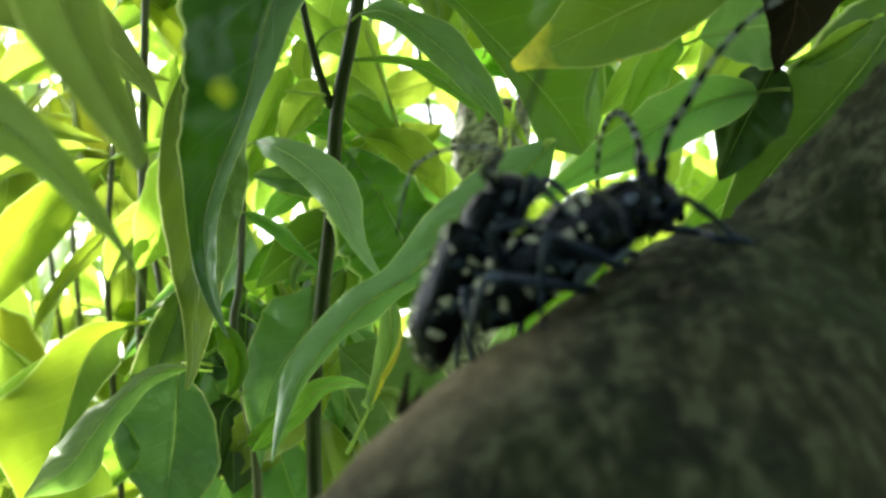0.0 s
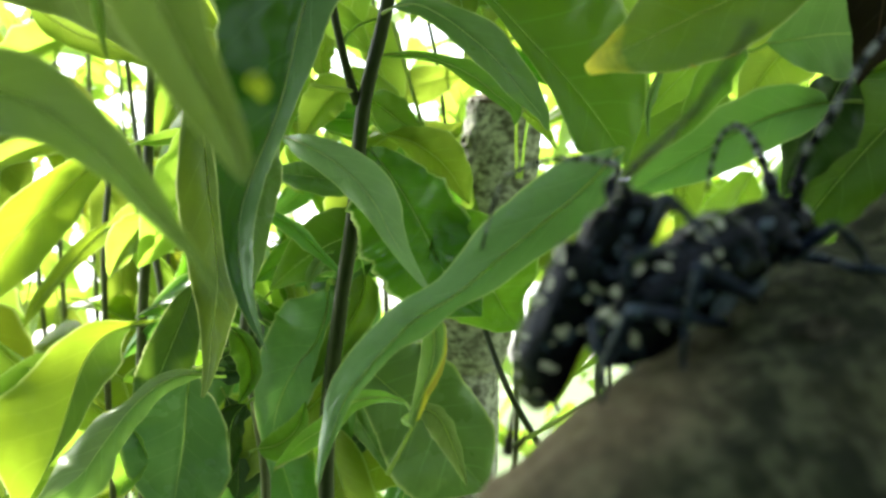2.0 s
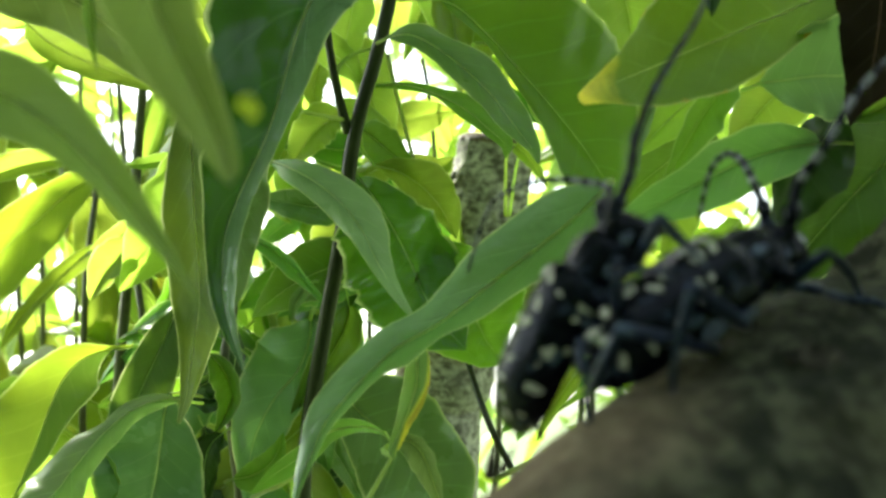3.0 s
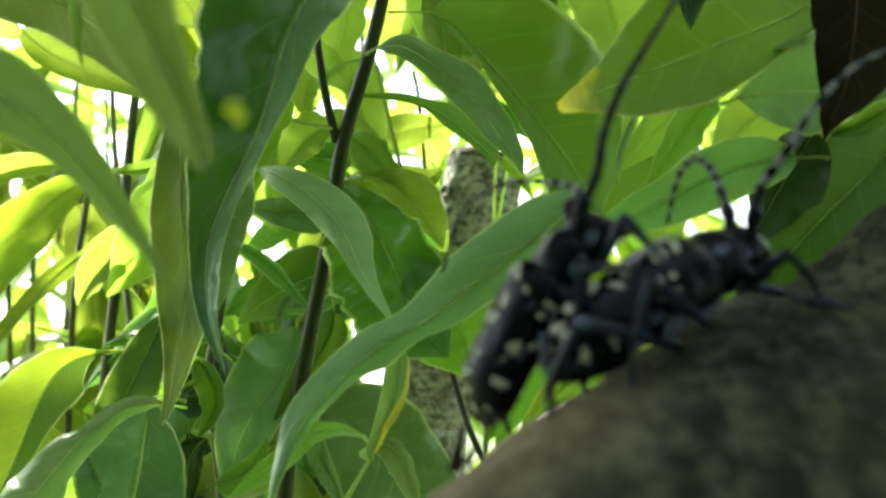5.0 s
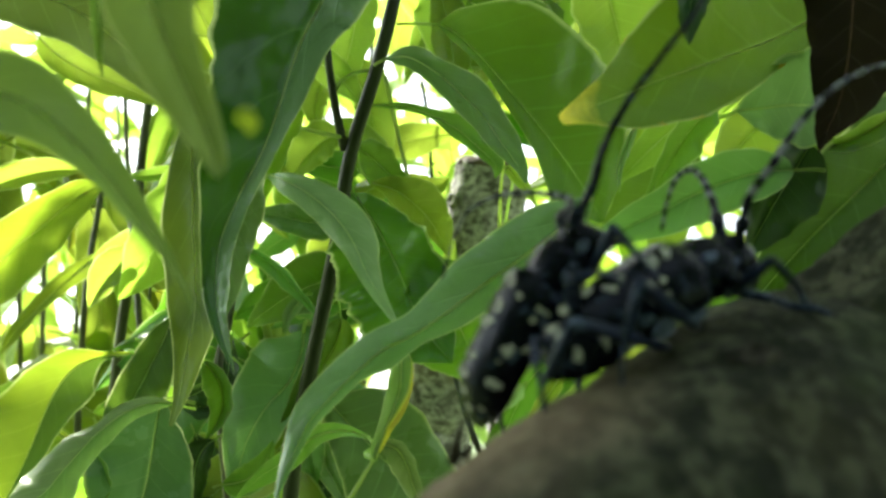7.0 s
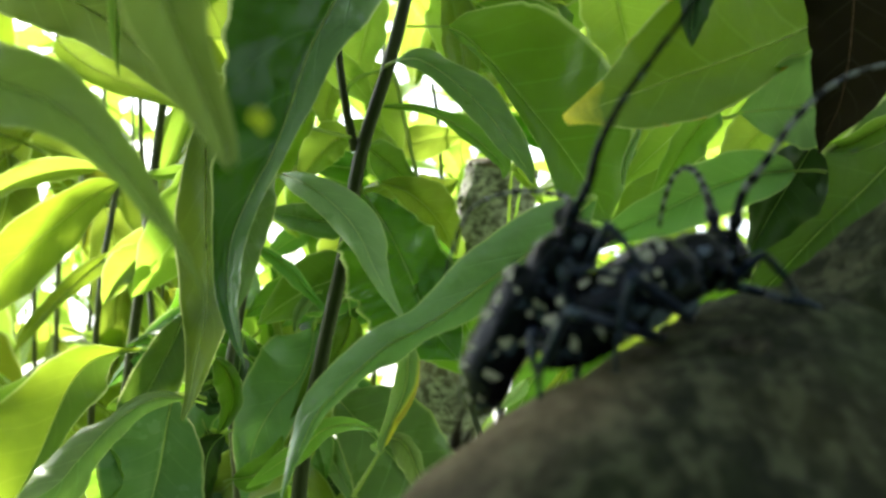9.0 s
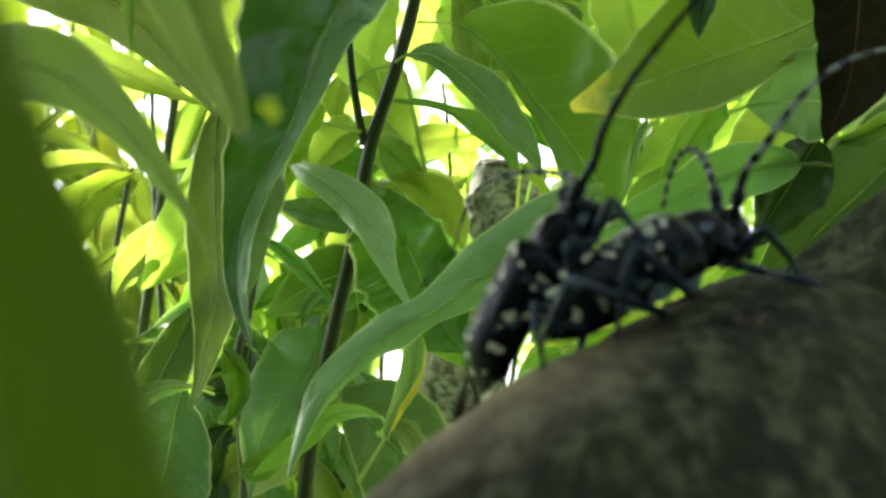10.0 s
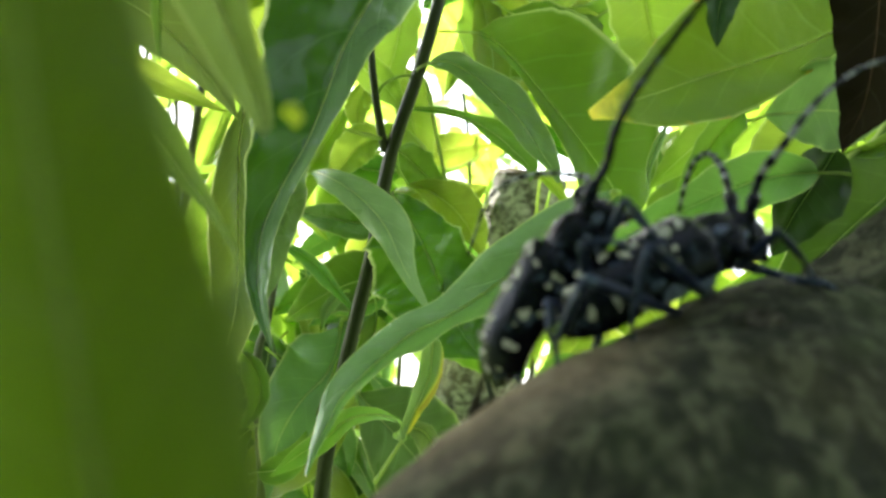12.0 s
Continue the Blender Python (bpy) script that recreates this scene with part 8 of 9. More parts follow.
leaf(shrub, (0.0332, 0.3307, 1.5126), (0.0473, 0.3227, 1.5018), (0.0647, 0.3483, 1.4937), 0.0091, (-0.627, 0.158, -0.763), 36, 32, BROAD, rows=14, wave=0.15)
leaf(shrub, (-0.0024, 0.3730, 1.4674), (-0.0173, 0.3699, 1.4823), (-0.0404, 0.3575, 1.4908), 0.0094, (0.564, -0.165, 0.809), 48, -47, BROAD, rows=14, wave=0.15)
leaf(shrub, (-0.0503, 0.3994, 1.4586), (-0.0697, 0.3961, 1.4473), (-0.0935, 0.4164, 1.4346), 0.0097, (-0.530, -0.147, 0.835), 50, 55, BROAD, rows=14, wave=0.15)
leaf(shrub, (-0.0122, 0.3407, 1.5655), (-0.0054, 0.3520, 1.5519), (0.0116, 0.3326, 1.5091), 0.0132, (-0.900, 0.099, -0.424), -49, 54, YOUNG, rows=14, wave=0.15)
leaf(shrub, (-0.0798, 0.3614, 1.5173), (-0.0906, 0.3611, 1.5027), (-0.1048, 0.3780, 1.4906), 0.0091, (-0.805, -0.094, 0.586), 64, -64, YOUNG, rows=14, wave=0.15)
leaf(shrub, (-0.0722, 0.3431, 1.5010), (-0.0682, 0.3532, 1.4850), (-0.0591, 0.3670, 1.4729), 0.0070, (-0.897, 0.100, -0.431), -46, -31, YOUNG, rows=14, wave=0.15)
leaf(shrub, (-0.0482, 0.3154, 1.5367), (-0.0638, 0.3075, 1.5267), (-0.0777, 0.3126, 1.5129), 0.0079, (-0.567, -0.141, 0.811), -38, -39, YOUNG, rows=14, wave=0.15)
leaf(shrub, (-0.0703, 0.3689, 1.4124), (-0.0916, 0.3717, 1.4226), (-0.1081, 0.3487, 1.4336), 0.0113, (0.469, -0.174, 0.866), -65, 64, GLOSSY, rows=14, wave=0.15)
leaf(shrub, (-0.0255, 0.3255, 1.4543), (-0.0467, 0.3239, 1.4485), (-0.0629, 0.3141, 1.4343), 0.0112, (-0.425, -0.160, 0.891), -36, 25, BROAD, rows=14, wave=0.15)
leaf(shrub, (-0.0717, 0.3585, 1.4841), (-0.0893, 0.3648, 1.4819), (-0.0984, 0.3588, 1.4702), 0.0086, (-0.448, -0.157, 0.880), -40, -57, BROAD, rows=14, wave=0.15)
leaf(shrub, (0.0404, 0.3568, 1.5695), (0.0206, 0.3627, 1.5554), (0.0018, 0.3773, 1.5249), 0.0157, (-0.784, -0.099, 0.612), 43, -31, YOUNG, rows=14, wave=0.15)
leaf(shrub, (-0.0367, 0.3956, 1.4181), (-0.0548, 0.4041, 1.4166), (-0.0726, 0.4097, 1.4180), 0.0073, (-0.019, -0.185, 0.982), 11, -18, MATURE, rows=14, wave=0.15)
leaf(shrub, (-0.0762, 0.4015, 1.5236), (-0.0916, 0.4148, 1.5081), (-0.1085, 0.4282, 1.4896), 0.0130, (-0.814, -0.091, 0.574), 43, -44, YOUNG, rows=14, wave=0.15)
leaf(shrub, (-0.0795, 0.4209, 1.4713), (-0.0622, 0.4288, 1.4548), (-0.0513, 0.4377, 1.4342), 0.0109, (-0.795, 0.129, -0.592), -45, -47, GLOSSY, rows=14, wave=0.15)
leaf(shrub, (-0.0389, 0.3914, 1.4559), (-0.0586, 0.3951, 1.4401), (-0.0769, 0.3856, 1.4227), 0.0126, (-0.634, -0.131, 0.762), 64, 37, GLOSSY, rows=14, wave=0.15)
leaf(shrub, (-0.0841, 0.3305, 1.4996), (-0.0959, 0.3445, 1.4726), (-0.1152, 0.3512, 1.4467), 0.0156, (-0.892, -0.066, 0.447), -26, 50, YOUNG, rows=14, wave=0.15)
leaf(shrub, (-0.0387, 0.3643, 1.4637), (-0.0465, 0.3753, 1.4447), (-0.0564, 0.3751, 1.4090), 0.0147, (-0.953, -0.037, 0.300), -50, -41, GLOSSY, rows=14, wave=0.15)
leaf(shrub, (-0.0530, 0.3693, 1.4846), (-0.0386, 0.3637, 1.4684), (-0.0267, 0.3726, 1.4502), 0.0083, (-0.797, 0.129, -0.591), -17, 47, YOUNG, rows=14, wave=0.15)
leaf(shrub, (0.0410, 0.3715, 1.5347), (0.0380, 0.3702, 1.5544), (0.0294, 0.3830, 1.5814), 0.0076, (0.943, -0.081, 0.322), -36, 15, YOUNG, rows=14, wave=0.15)
leaf(shrub, (-0.0721, 0.3413, 1.4623), (-0.0786, 0.3540, 1.4497), (-0.0893, 0.3537, 1.4269), 0.0112, (-0.916, -0.056, 0.397), 46, -32, GLOSSY, rows=14, wave=0.15)
leaf(shrub, (0.0268, 0.3589, 1.5520), (0.0343, 0.3581, 1.5271), (0.0413, 0.3519, 1.4966), 0.0129, (-0.951, 0.077, -0.300), 25, -44, YOUNG, rows=14, wave=0.15)
leaf(shrub, (0.0490, 0.3919, 1.5434), (0.0214, 0.3927, 1.5381), (0.0016, 0.4123, 1.5222), 0.0143, (-0.480, -0.153, 0.864), -60, 31, YOUNG, rows=14, wave=0.15)
leaf(shrub, (-0.0692, 0.3411, 1.4246), (-0.0531, 0.3525, 1.4050), (-0.0433, 0.3553, 1.3849), 0.0117, (-0.831, 0.120, -0.543), 34, -18, GLOSSY, rows=14, wave=0.15)
leaf(shrub, (-0.0175, 0.3635, 1.3875), (-0.0357, 0.3684, 1.3738), (-0.0566, 0.3546, 1.3614), 0.0105, (-0.570, -0.141, 0.809), 38, -45, YOUNG, rows=14, wave=0.15)
leaf(shrub, (-0.0706, 0.3711, 1.4175), (-0.0584, 0.3748, 1.4019), (-0.0524, 0.3893, 1.3886), 0.0092, (-0.823, 0.122, -0.555), -54, -61, GLOSSY, rows=14, wave=0.15)
leaf(shrub, (-0.0464, 0.3988, 1.3935), (-0.0314, 0.3949, 1.3916), (-0.0105, 0.3809, 1.3796), 0.0085, (-0.394, 0.179, -0.901), 47, 39, MATURE, rows=14, wave=0.15)
leaf(shrub, (0.0144, 0.3491, 1.5607), (0.0309, 0.3519, 1.5869), (0.0396, 0.3518, 1.6064), 0.0110, (0.861, 0.077, -0.502), -64, -23, YOUNG, rows=14, wave=0.15)
leaf(shrub, (-0.0683, 0.3783, 1.4511), (-0.0649, 0.3741, 1.4390), (-0.0695, 0.3980, 1.4212), 0.0083, (-0.999, 0.027, -0.031), 46, -48, YOUNG, rows=14, wave=0.15)
leaf(shrub, (0.0035, 0.3091, 1.5429), (0.0235, 0.3197, 1.5285), (0.0371, 0.3138, 1.5021), 0.0147, (-0.767, 0.135, -0.627), 14, -27, BROAD, rows=14, wave=0.15)
leaf(shrub, (-0.0443, 0.3892, 1.5172), (-0.0494, 0.3991, 1.5066), (-0.0597, 0.4112, 1.4869), 0.0068, (-0.931, -0.049, 0.361), 58, -39, YOUNG, rows=14, wave=0.15)
leaf(shrub, (-0.0592, 0.3908, 1.5772), (-0.0731, 0.3882, 1.5773), (-0.0957, 0.3933, 1.5800), 0.0085, (0.047, -0.187, 0.981), 27, 9, YOUNG, rows=14, wave=0.15)
leaf(shrub, (0.0043, 0.3932, 1.5584), (0.0090, 0.4007, 1.5463), (0.0179, 0.4003, 1.5261), 0.0077, (-0.925, 0.089, -0.368), -55, 57, YOUNG, rows=14, wave=0.15)
leaf(shrub, (-0.0209, 0.4212, 1.4136), (-0.0306, 0.4217, 1.3964), (-0.0408, 0.4340, 1.3820), 0.0100, (-0.855, -0.079, 0.513), -19, -53, YOUNG, rows=14, wave=0.15)
leaf(shrub, (0.0425, 0.3701, 1.5583), (0.0186, 0.3679, 1.5572), (0.0003, 0.3662, 1.5552), 0.0103, (-0.028, -0.185, 0.982), 66, -59, YOUNG, rows=14, wave=0.15)
leaf(shrub, (-0.0389, 0.4269, 1.4414), (-0.0623, 0.4349, 1.4258), (-0.0788, 0.4429, 1.4057), 0.0100, (-0.688, -0.121, 0.716), -49, 45, GLOSSY, rows=14, wave=0.15)
leaf(shrub, (0.0024, 0.3642, 1.5437), (0.0014, 0.3694, 1.5675), (-0.0017, 0.3494, 1.5694), 0.0084, (0.992, -0.044, 0.121), 39, -46, YOUNG, rows=14, wave=0.15)
leaf(shrub, (-0.0659, 0.3575, 1.4240), (-0.0912, 0.3514, 1.4340), (-0.1215, 0.3667, 1.4303), 0.0098, (0.105, -0.187, 0.977), -45, -49, BROAD, rows=14, wave=0.15)
leaf(shrub, (-0.1018, 0.4253, 1.4707), (-0.1144, 0.4276, 1.4456), (-0.1271, 0.4538, 1.4139), 0.0135, (-0.943, -0.043, 0.331), 20, 53, BROAD, rows=14, wave=0.15)
leaf(shrub, (-0.0860, 0.3677, 1.5296), (-0.1022, 0.3701, 1.5028), (-0.1104, 0.3634, 1.4735), 0.0158, (-0.882, -0.070, 0.466), -57, -56, BROAD, rows=14, wave=0.15)
leaf(shrub, (-0.0578, 0.4117, 1.4286), (-0.0662, 0.4054, 1.4165), (-0.0806, 0.4362, 1.3986), 0.0093, (-0.840, -0.084, 0.536), -61, 51, GLOSSY, rows=14, wave=0.15)
leaf(shrub, (-0.0276, 0.4320, 1.3887), (-0.0075, 0.4379, 1.3849), (0.0088, 0.4318, 1.3783), 0.0078, (-0.278, 0.184, -0.943), -47, -38, YOUNG, rows=14, wave=0.15)
leaf(shrub, (0.0009, 0.4278, 1.4659), (0.0053, 0.4222, 1.4518), (0.0116, 0.4324, 1.4363), 0.0086, (-0.941, 0.082, -0.327), 30, 20, GLOSSY, rows=14, wave=0.15)
leaf(shrub, (-0.0420, 0.4194, 1.4821), (-0.0192, 0.4206, 1.4759), (-0.0031, 0.4288, 1.4564), 0.0121, (-0.566, 0.165, -0.808), 36, -19, YOUNG, rows=14, wave=0.15)
leaf(shrub, (-0.0853, 0.4192, 1.3820), (-0.0758, 0.4184, 1.3644), (-0.0580, 0.4139, 1.3344), 0.0132, (-0.895, 0.101, -0.435), -29, 34, GLOSSY, rows=14, wave=0.15)
leaf(shrub, (-0.0130, 0.3820, 1.4752), (-0.0377, 0.3869, 1.4547), (-0.0592, 0.4022, 1.4304), 0.0168, (-0.720, -0.114, 0.684), 52, 44, GLOSSY, rows=14, wave=0.15)
leaf(shrub, (-0.0516, 0.3165, 1.5330), (-0.0405, 0.3144, 1.5188), (-0.0320, 0.3385, 1.5163), 0.0065, (-0.743, 0.140, -0.655), 9, 42, YOUNG, rows=14, wave=0.15)
leaf(shrub, (-0.0527, 0.3412, 1.5170), (-0.0666, 0.3389, 1.4868), (-0.0798, 0.3326, 1.4593), 0.0123, (-0.868, -0.075, 0.491), 55, 59, YOUNG, rows=14, wave=0.15)
leaf(shrub, (-0.0316, 0.3949, 1.3952), (-0.0476, 0.3998, 1.3923), (-0.0588, 0.3940, 1.3842), 0.0067, (-0.383, -0.164, 0.909), -51, -66, BROAD, rows=14, wave=0.15)
leaf(shrub, (0.0359, 0.3867, 1.5787), (0.0206, 0.3977, 1.5713), (0.0098, 0.3952, 1.5532), 0.0104, (-0.721, -0.114, 0.684), -59, -31, BROAD, rows=14, wave=0.15)
leaf(shrub, (-0.0229, 0.3634, 1.4155), (-0.0304, 0.3590, 1.4029), (-0.0378, 0.3720, 1.3874), 0.0081, (-0.890, -0.066, 0.450), 26, -42, MATURE, rows=14, wave=0.15)
leaf(shrub, (-0.0991, 0.4136, 1.4375), (-0.0927, 0.4171, 1.4095), (-0.0770, 0.4159, 1.3805), 0.0140, (-0.942, 0.081, -0.325), -66, 49, YOUNG, rows=14, wave=0.15)
leaf(shrub, (-0.0407, 0.3419, 1.5341), (-0.0302, 0.3436, 1.5180), (-0.0230, 0.3384, 1.4899), 0.0106, (-0.926, 0.089, -0.367), -12, 63, YOUNG, rows=14, wave=0.15)
leaf(shrub, (-0.0703, 0.3876, 1.4633), (-0.0598, 0.3891, 1.4349), (-0.0519, 0.4085, 1.4119), 0.0106, (-0.935, 0.085, -0.343), -52, 19, BROAD, rows=14, wave=0.15)
leaf(shrub, (-0.0542, 0.3564, 1.4059), (-0.0442, 0.3665, 1.3942), (-0.0299, 0.3603, 1.3712), 0.0080, (-0.826, 0.122, -0.551), 35, -34, GLOSSY, rows=14, wave=0.15)
leaf(shrub, (-0.0253, 0.3380, 1.4532), (-0.0400, 0.3446, 1.4503), (-0.0609, 0.3472, 1.4374), 0.0098, (-0.434, -0.159, 0.887), 39, 45, GLOSSY, rows=14, wave=0.15)
leaf(shrub, (-0.0394, 0.4327, 1.4542), (-0.0537, 0.4394, 1.4341), (-0.0704, 0.4558, 1.4095), 0.0113, (-0.845, -0.082, 0.529), -63, 33, MATURE, rows=14, wave=0.15)
leaf(shrub, (-0.0381, 0.3519, 1.4216), (-0.0288, 0.3479, 1.4106), (-0.0216, 0.3645, 1.3924), 0.0062, (-0.869, 0.110, -0.483), -42, 64, GLOSSY, rows=14, wave=0.15)
leaf(shrub, (0.0340, 0.3520, 1.5652), (0.0377, 0.3462, 1.5507), (0.0526, 0.3759, 1.5399), 0.0073, (-0.903, 0.098, -0.418), -40, 22, YOUNG, rows=14, wave=0.15)
leaf(shrub, (-0.0179, 0.3376, 1.4595), (-0.0401, 0.3403, 1.4539), (-0.0555, 0.3508, 1.4404), 0.0093, (-0.492, -0.152, 0.857), -59, -51, BROAD, rows=14, wave=0.15)
leaf(shrub, (-0.0223, 0.3871, 1.3870), (-0.0282, 0.3884, 1.3596), (-0.0436, 0.3914, 1.3363), 0.0154, (-0.923, -0.052, 0.380), -48, -66, GLOSSY, rows=14, wave=0.15)
leaf(shrub, (-0.0723, 0.4074, 1.3840), (-0.0880, 0.4156, 1.3723), (-0.1040, 0.4241, 1.3539), 0.0083, (-0.710, -0.116, 0.695), 37, 63, YOUNG, rows=14, wave=0.15)
leaf(shrub, (-0.0039, 0.3642, 1.5801), (0.0058, 0.3612, 1.5904), (0.0195, 0.3743, 1.6099), 0.0085, (0.699, 0.119, -0.705), -55, 58, YOUNG, rows=14, wave=0.15)
leaf(shrub, (-0.0519, 0.3879, 1.4538), (-0.0411, 0.3898, 1.4341), (-0.0361, 0.4058, 1.4134), 0.0094, (-0.928, 0.088, -0.363), -45, -52, GLOSSY, rows=14, wave=0.15)
leaf(shrub, (0.0136, 0.3535, 1.5652), (0.0260, 0.3530, 1.5381), (0.0331, 0.3633, 1.5177), 0.0137, (-0.929, 0.088, -0.360), 18, -49, YOUNG, rows=14, wave=0.15)
leaf(shrub, (-0.0850, 0.4017, 1.5358), (-0.1097, 0.4095, 1.5242), (-0.1384, 0.4238, 1.4979), 0.0151, (-0.649, -0.128, 0.750), 38, -43, YOUNG, rows=14, wave=0.15)
leaf(shrub, (-0.0825, 0.3716, 1.4494), (-0.1099, 0.3678, 1.4346), (-0.1294, 0.3772, 1.4157), 0.0103, (-0.587, -0.139, 0.798), -22, -54, GLOSSY, rows=14, wave=0.15)
leaf(shrub, (-0.0929, 0.4057, 1.5950), (-0.1145, 0.4063, 1.5927), (-0.1307, 0.4161, 1.5839), 0.0107, (-0.378, -0.164, 0.911), 34, 65, YOUNG, rows=14, wave=0.15)
leaf(shrub, (-0.0760, 0.3783, 1.4668), (-0.1056, 0.3686, 1.4693), (-0.1351, 0.3748, 1.4643), 0.0117, (-0.030, -0.185, 0.982), 54, 17, YOUNG, rows=14, wave=0.15)
leaf(shrub, (0.0228, 0.3707, 1.5556), (0.0482, 0.3778, 1.5492), (0.0779, 0.3661, 1.5319), 0.0126, (-0.348, 0.181, -0.920), 44, -33, YOUNG, rows=14, wave=0.15)
leaf(shrub, (-0.0796, 0.3876, 1.4359), (-0.0896, 0.3934, 1.4186), (-0.0985, 0.3971, 1.3867), 0.0117, (-0.935, -0.047, 0.351), 51, -44, GLOSSY, rows=14, wave=0.15)
leaf(shrub, (0.0010, 0.3397, 1.5232), (-0.0023, 0.3395, 1.5489), (-0.0079, 0.3431, 1.5693), 0.0085, (0.978, -0.059, 0.202), -34, 17, YOUNG, rows=14, wave=0.15)
leaf(shrub, (-0.0199, 0.3609, 1.4941), (-0.0353, 0.3590, 1.4860), (-0.0451, 0.3613, 1.4734), 0.0073, (-0.622, -0.133, 0.772), 16, -49, YOUNG, rows=14, wave=0.15)
leaf(shrub, (-0.0956, 0.3866, 1.5629), (-0.0861, 0.3890, 1.5502), (-0.0726, 0.4042, 1.5395), 0.0092, (-0.747, 0.139, -0.650), -27, 49, YOUNG, rows=14, wave=0.15)
leaf(shrub, (-0.0273, 0.3357, 1.5554), (-0.0078, 0.3338, 1.5778), (0.0141, 0.3388, 1.5979), 0.0108, (0.670, 0.124, -0.732), -47, -47, BROAD, rows=14, wave=0.15)
leaf(shrub, (-0.0871, 0.3804, 1.5787), (-0.1018, 0.3785, 1.5960), (-0.1192, 0.3651, 1.6101), 0.0098, (0.729, -0.142, 0.670), 14, -57, BROAD, rows=14, wave=0.15)
leaf(shrub, (0.0301, 0.3615, 1.5484), (0.0041, 0.3584, 1.5651), (-0.0214, 0.3425, 1.5777), 0.0156, (0.578, -0.164, 0.800), 27, 59, YOUNG, rows=14, wave=0.15)
leaf(shrub, (0.0109, 0.3753, 1.5477), (0.0398, 0.3843, 1.5326), (0.0544, 0.3696, 1.5050), 0.0119, (-0.656, 0.154, -0.739), 16, -53, YOUNG, rows=14, wave=0.15)
leaf(shrub, (0.0394, 0.3499, 1.5631), (0.0156, 0.3582, 1.5531), (-0.0129, 0.3736, 1.5505), 0.0152, (-0.372, -0.165, 0.913), 28, 64, YOUNG, rows=14, wave=0.15)
leaf(shrub, (-0.0693, 0.3688, 1.3896), (-0.1050, 0.3749, 1.3920), (-0.1226, 0.3555, 1.3949), 0.0150, (0.083, -0.187, 0.979), 47, -40, YOUNG, rows=14, wave=0.15)
leaf(shrub, (-0.0569, 0.4205, 1.4693), (-0.0753, 0.4300, 1.4560), (-0.0978, 0.4308, 1.4451), 0.0126, (-0.536, -0.146, 0.832), 20, -62, MATURE, rows=14, wave=0.15)
leaf(shrub, (-0.0345, 0.4071, 1.3893), (-0.0481, 0.4187, 1.3755), (-0.0654, 0.4263, 1.3642), 0.0105, (-0.643, -0.129, 0.755), -62, -65, MATURE, rows=14, wave=0.15)
leaf(shrub, (-0.0677, 0.3887, 1.5183), (-0.0511, 0.3813, 1.5060), (-0.0338, 0.3971, 1.4979), 0.0108, (-0.538, 0.168, -0.826), 53, 58, BROAD, rows=14, wave=0.15)
leaf(shrub, (-0.0859, 0.3567, 1.4486), (-0.0924, 0.3677, 1.4295), (-0.1038, 0.3655, 1.3961), 0.0116, (-0.946, -0.041, 0.322), -47, -45, BROAD, rows=14, wave=0.15)
leaf(shrub, (-0.0426, 0.3395, 1.4094), (-0.0660, 0.3450, 1.3896), (-0.0894, 0.3651, 1.3700), 0.0124, (-0.670, -0.124, 0.732), 38, 25, YOUNG, rows=14, wave=0.15)
leaf(shrub, (-0.0559, 0.3758, 1.4773), (-0.0399, 0.3700, 1.4701), (-0.0205, 0.3773, 1.4634), 0.0100, (-0.367, 0.180, -0.913), 35, 21, YOUNG, rows=14, wave=0.15)
stem(thicket, [(0.1286, 0.6961, 1.7981), (0.1133, 0.7330, 1.6048), (0.1189, 0.7897, 1.3047)], 0.001, 0.0022, OLIVE_STEM, n=14, sides=10, name='stem')
stem(thicket, [(-0.0471, 0.5578, 1.7127), (-0.0445, 0.5866, 1.5601), (-0.0459, 0.6316, 1.3228)], 0.001, 0.0022, OLIVE_STEM, n=14, sides=10, name='stem')
stem(thicket, [(-0.2361, 0.6219, 1.7429), (-0.2437, 0.6541, 1.5734), (-0.2501, 0.7041, 1.3098)], 0.001, 0.0022, OLIVE_STEM, n=14, sides=10, name='stem')
stem(thicket, [(0.0945, 0.5486, 1.7122), (0.0886, 0.5773, 1.5612), (0.0797, 0.6220, 1.3261)], 0.001, 0.0022, OLIVE_STEM, n=14, sides=10, name='stem')
stem(thicket, [(-0.2468, 0.6137, 1.7378), (-0.2645, 0.6457, 1.5705), (-0.2645, 0.6949, 1.3108)], 0.001, 0.0022, OLIVE_STEM, n=14, sides=10, name='stem')
stem(thicket, [(-0.2611, 0.6226, 1.7425), (-0.2867, 0.6553, 1.5725), (-0.2772, 0.7049, 1.3092)], 0.001, 0.0022, OLIVE_STEM, n=14, sides=10, name='stem')
stem(thicket, [(0.0415, 0.5564, 1.7149), (0.0428, 0.5853, 1.5621), (0.0294, 0.6306, 1.3242)], 0.001, 0.0022, OLIVE_STEM, n=14, sides=10, name='stem')
stem(thicket, [(-0.2802, 0.7508, 1.8154), (-0.2664, 0.7893, 1.6101), (-0.2837, 0.8503, 1.2899)], 0.001, 0.0022, OLIVE_STEM, n=14, sides=10, name='stem')
stem(thicket, [(-0.1379, 0.6273, 1.7494), (-0.1505, 0.6601, 1.5776), (-0.1577, 0.7108, 1.3104)], 0.001, 0.0022, OLIVE_STEM, n=14, sides=10, name='stem')
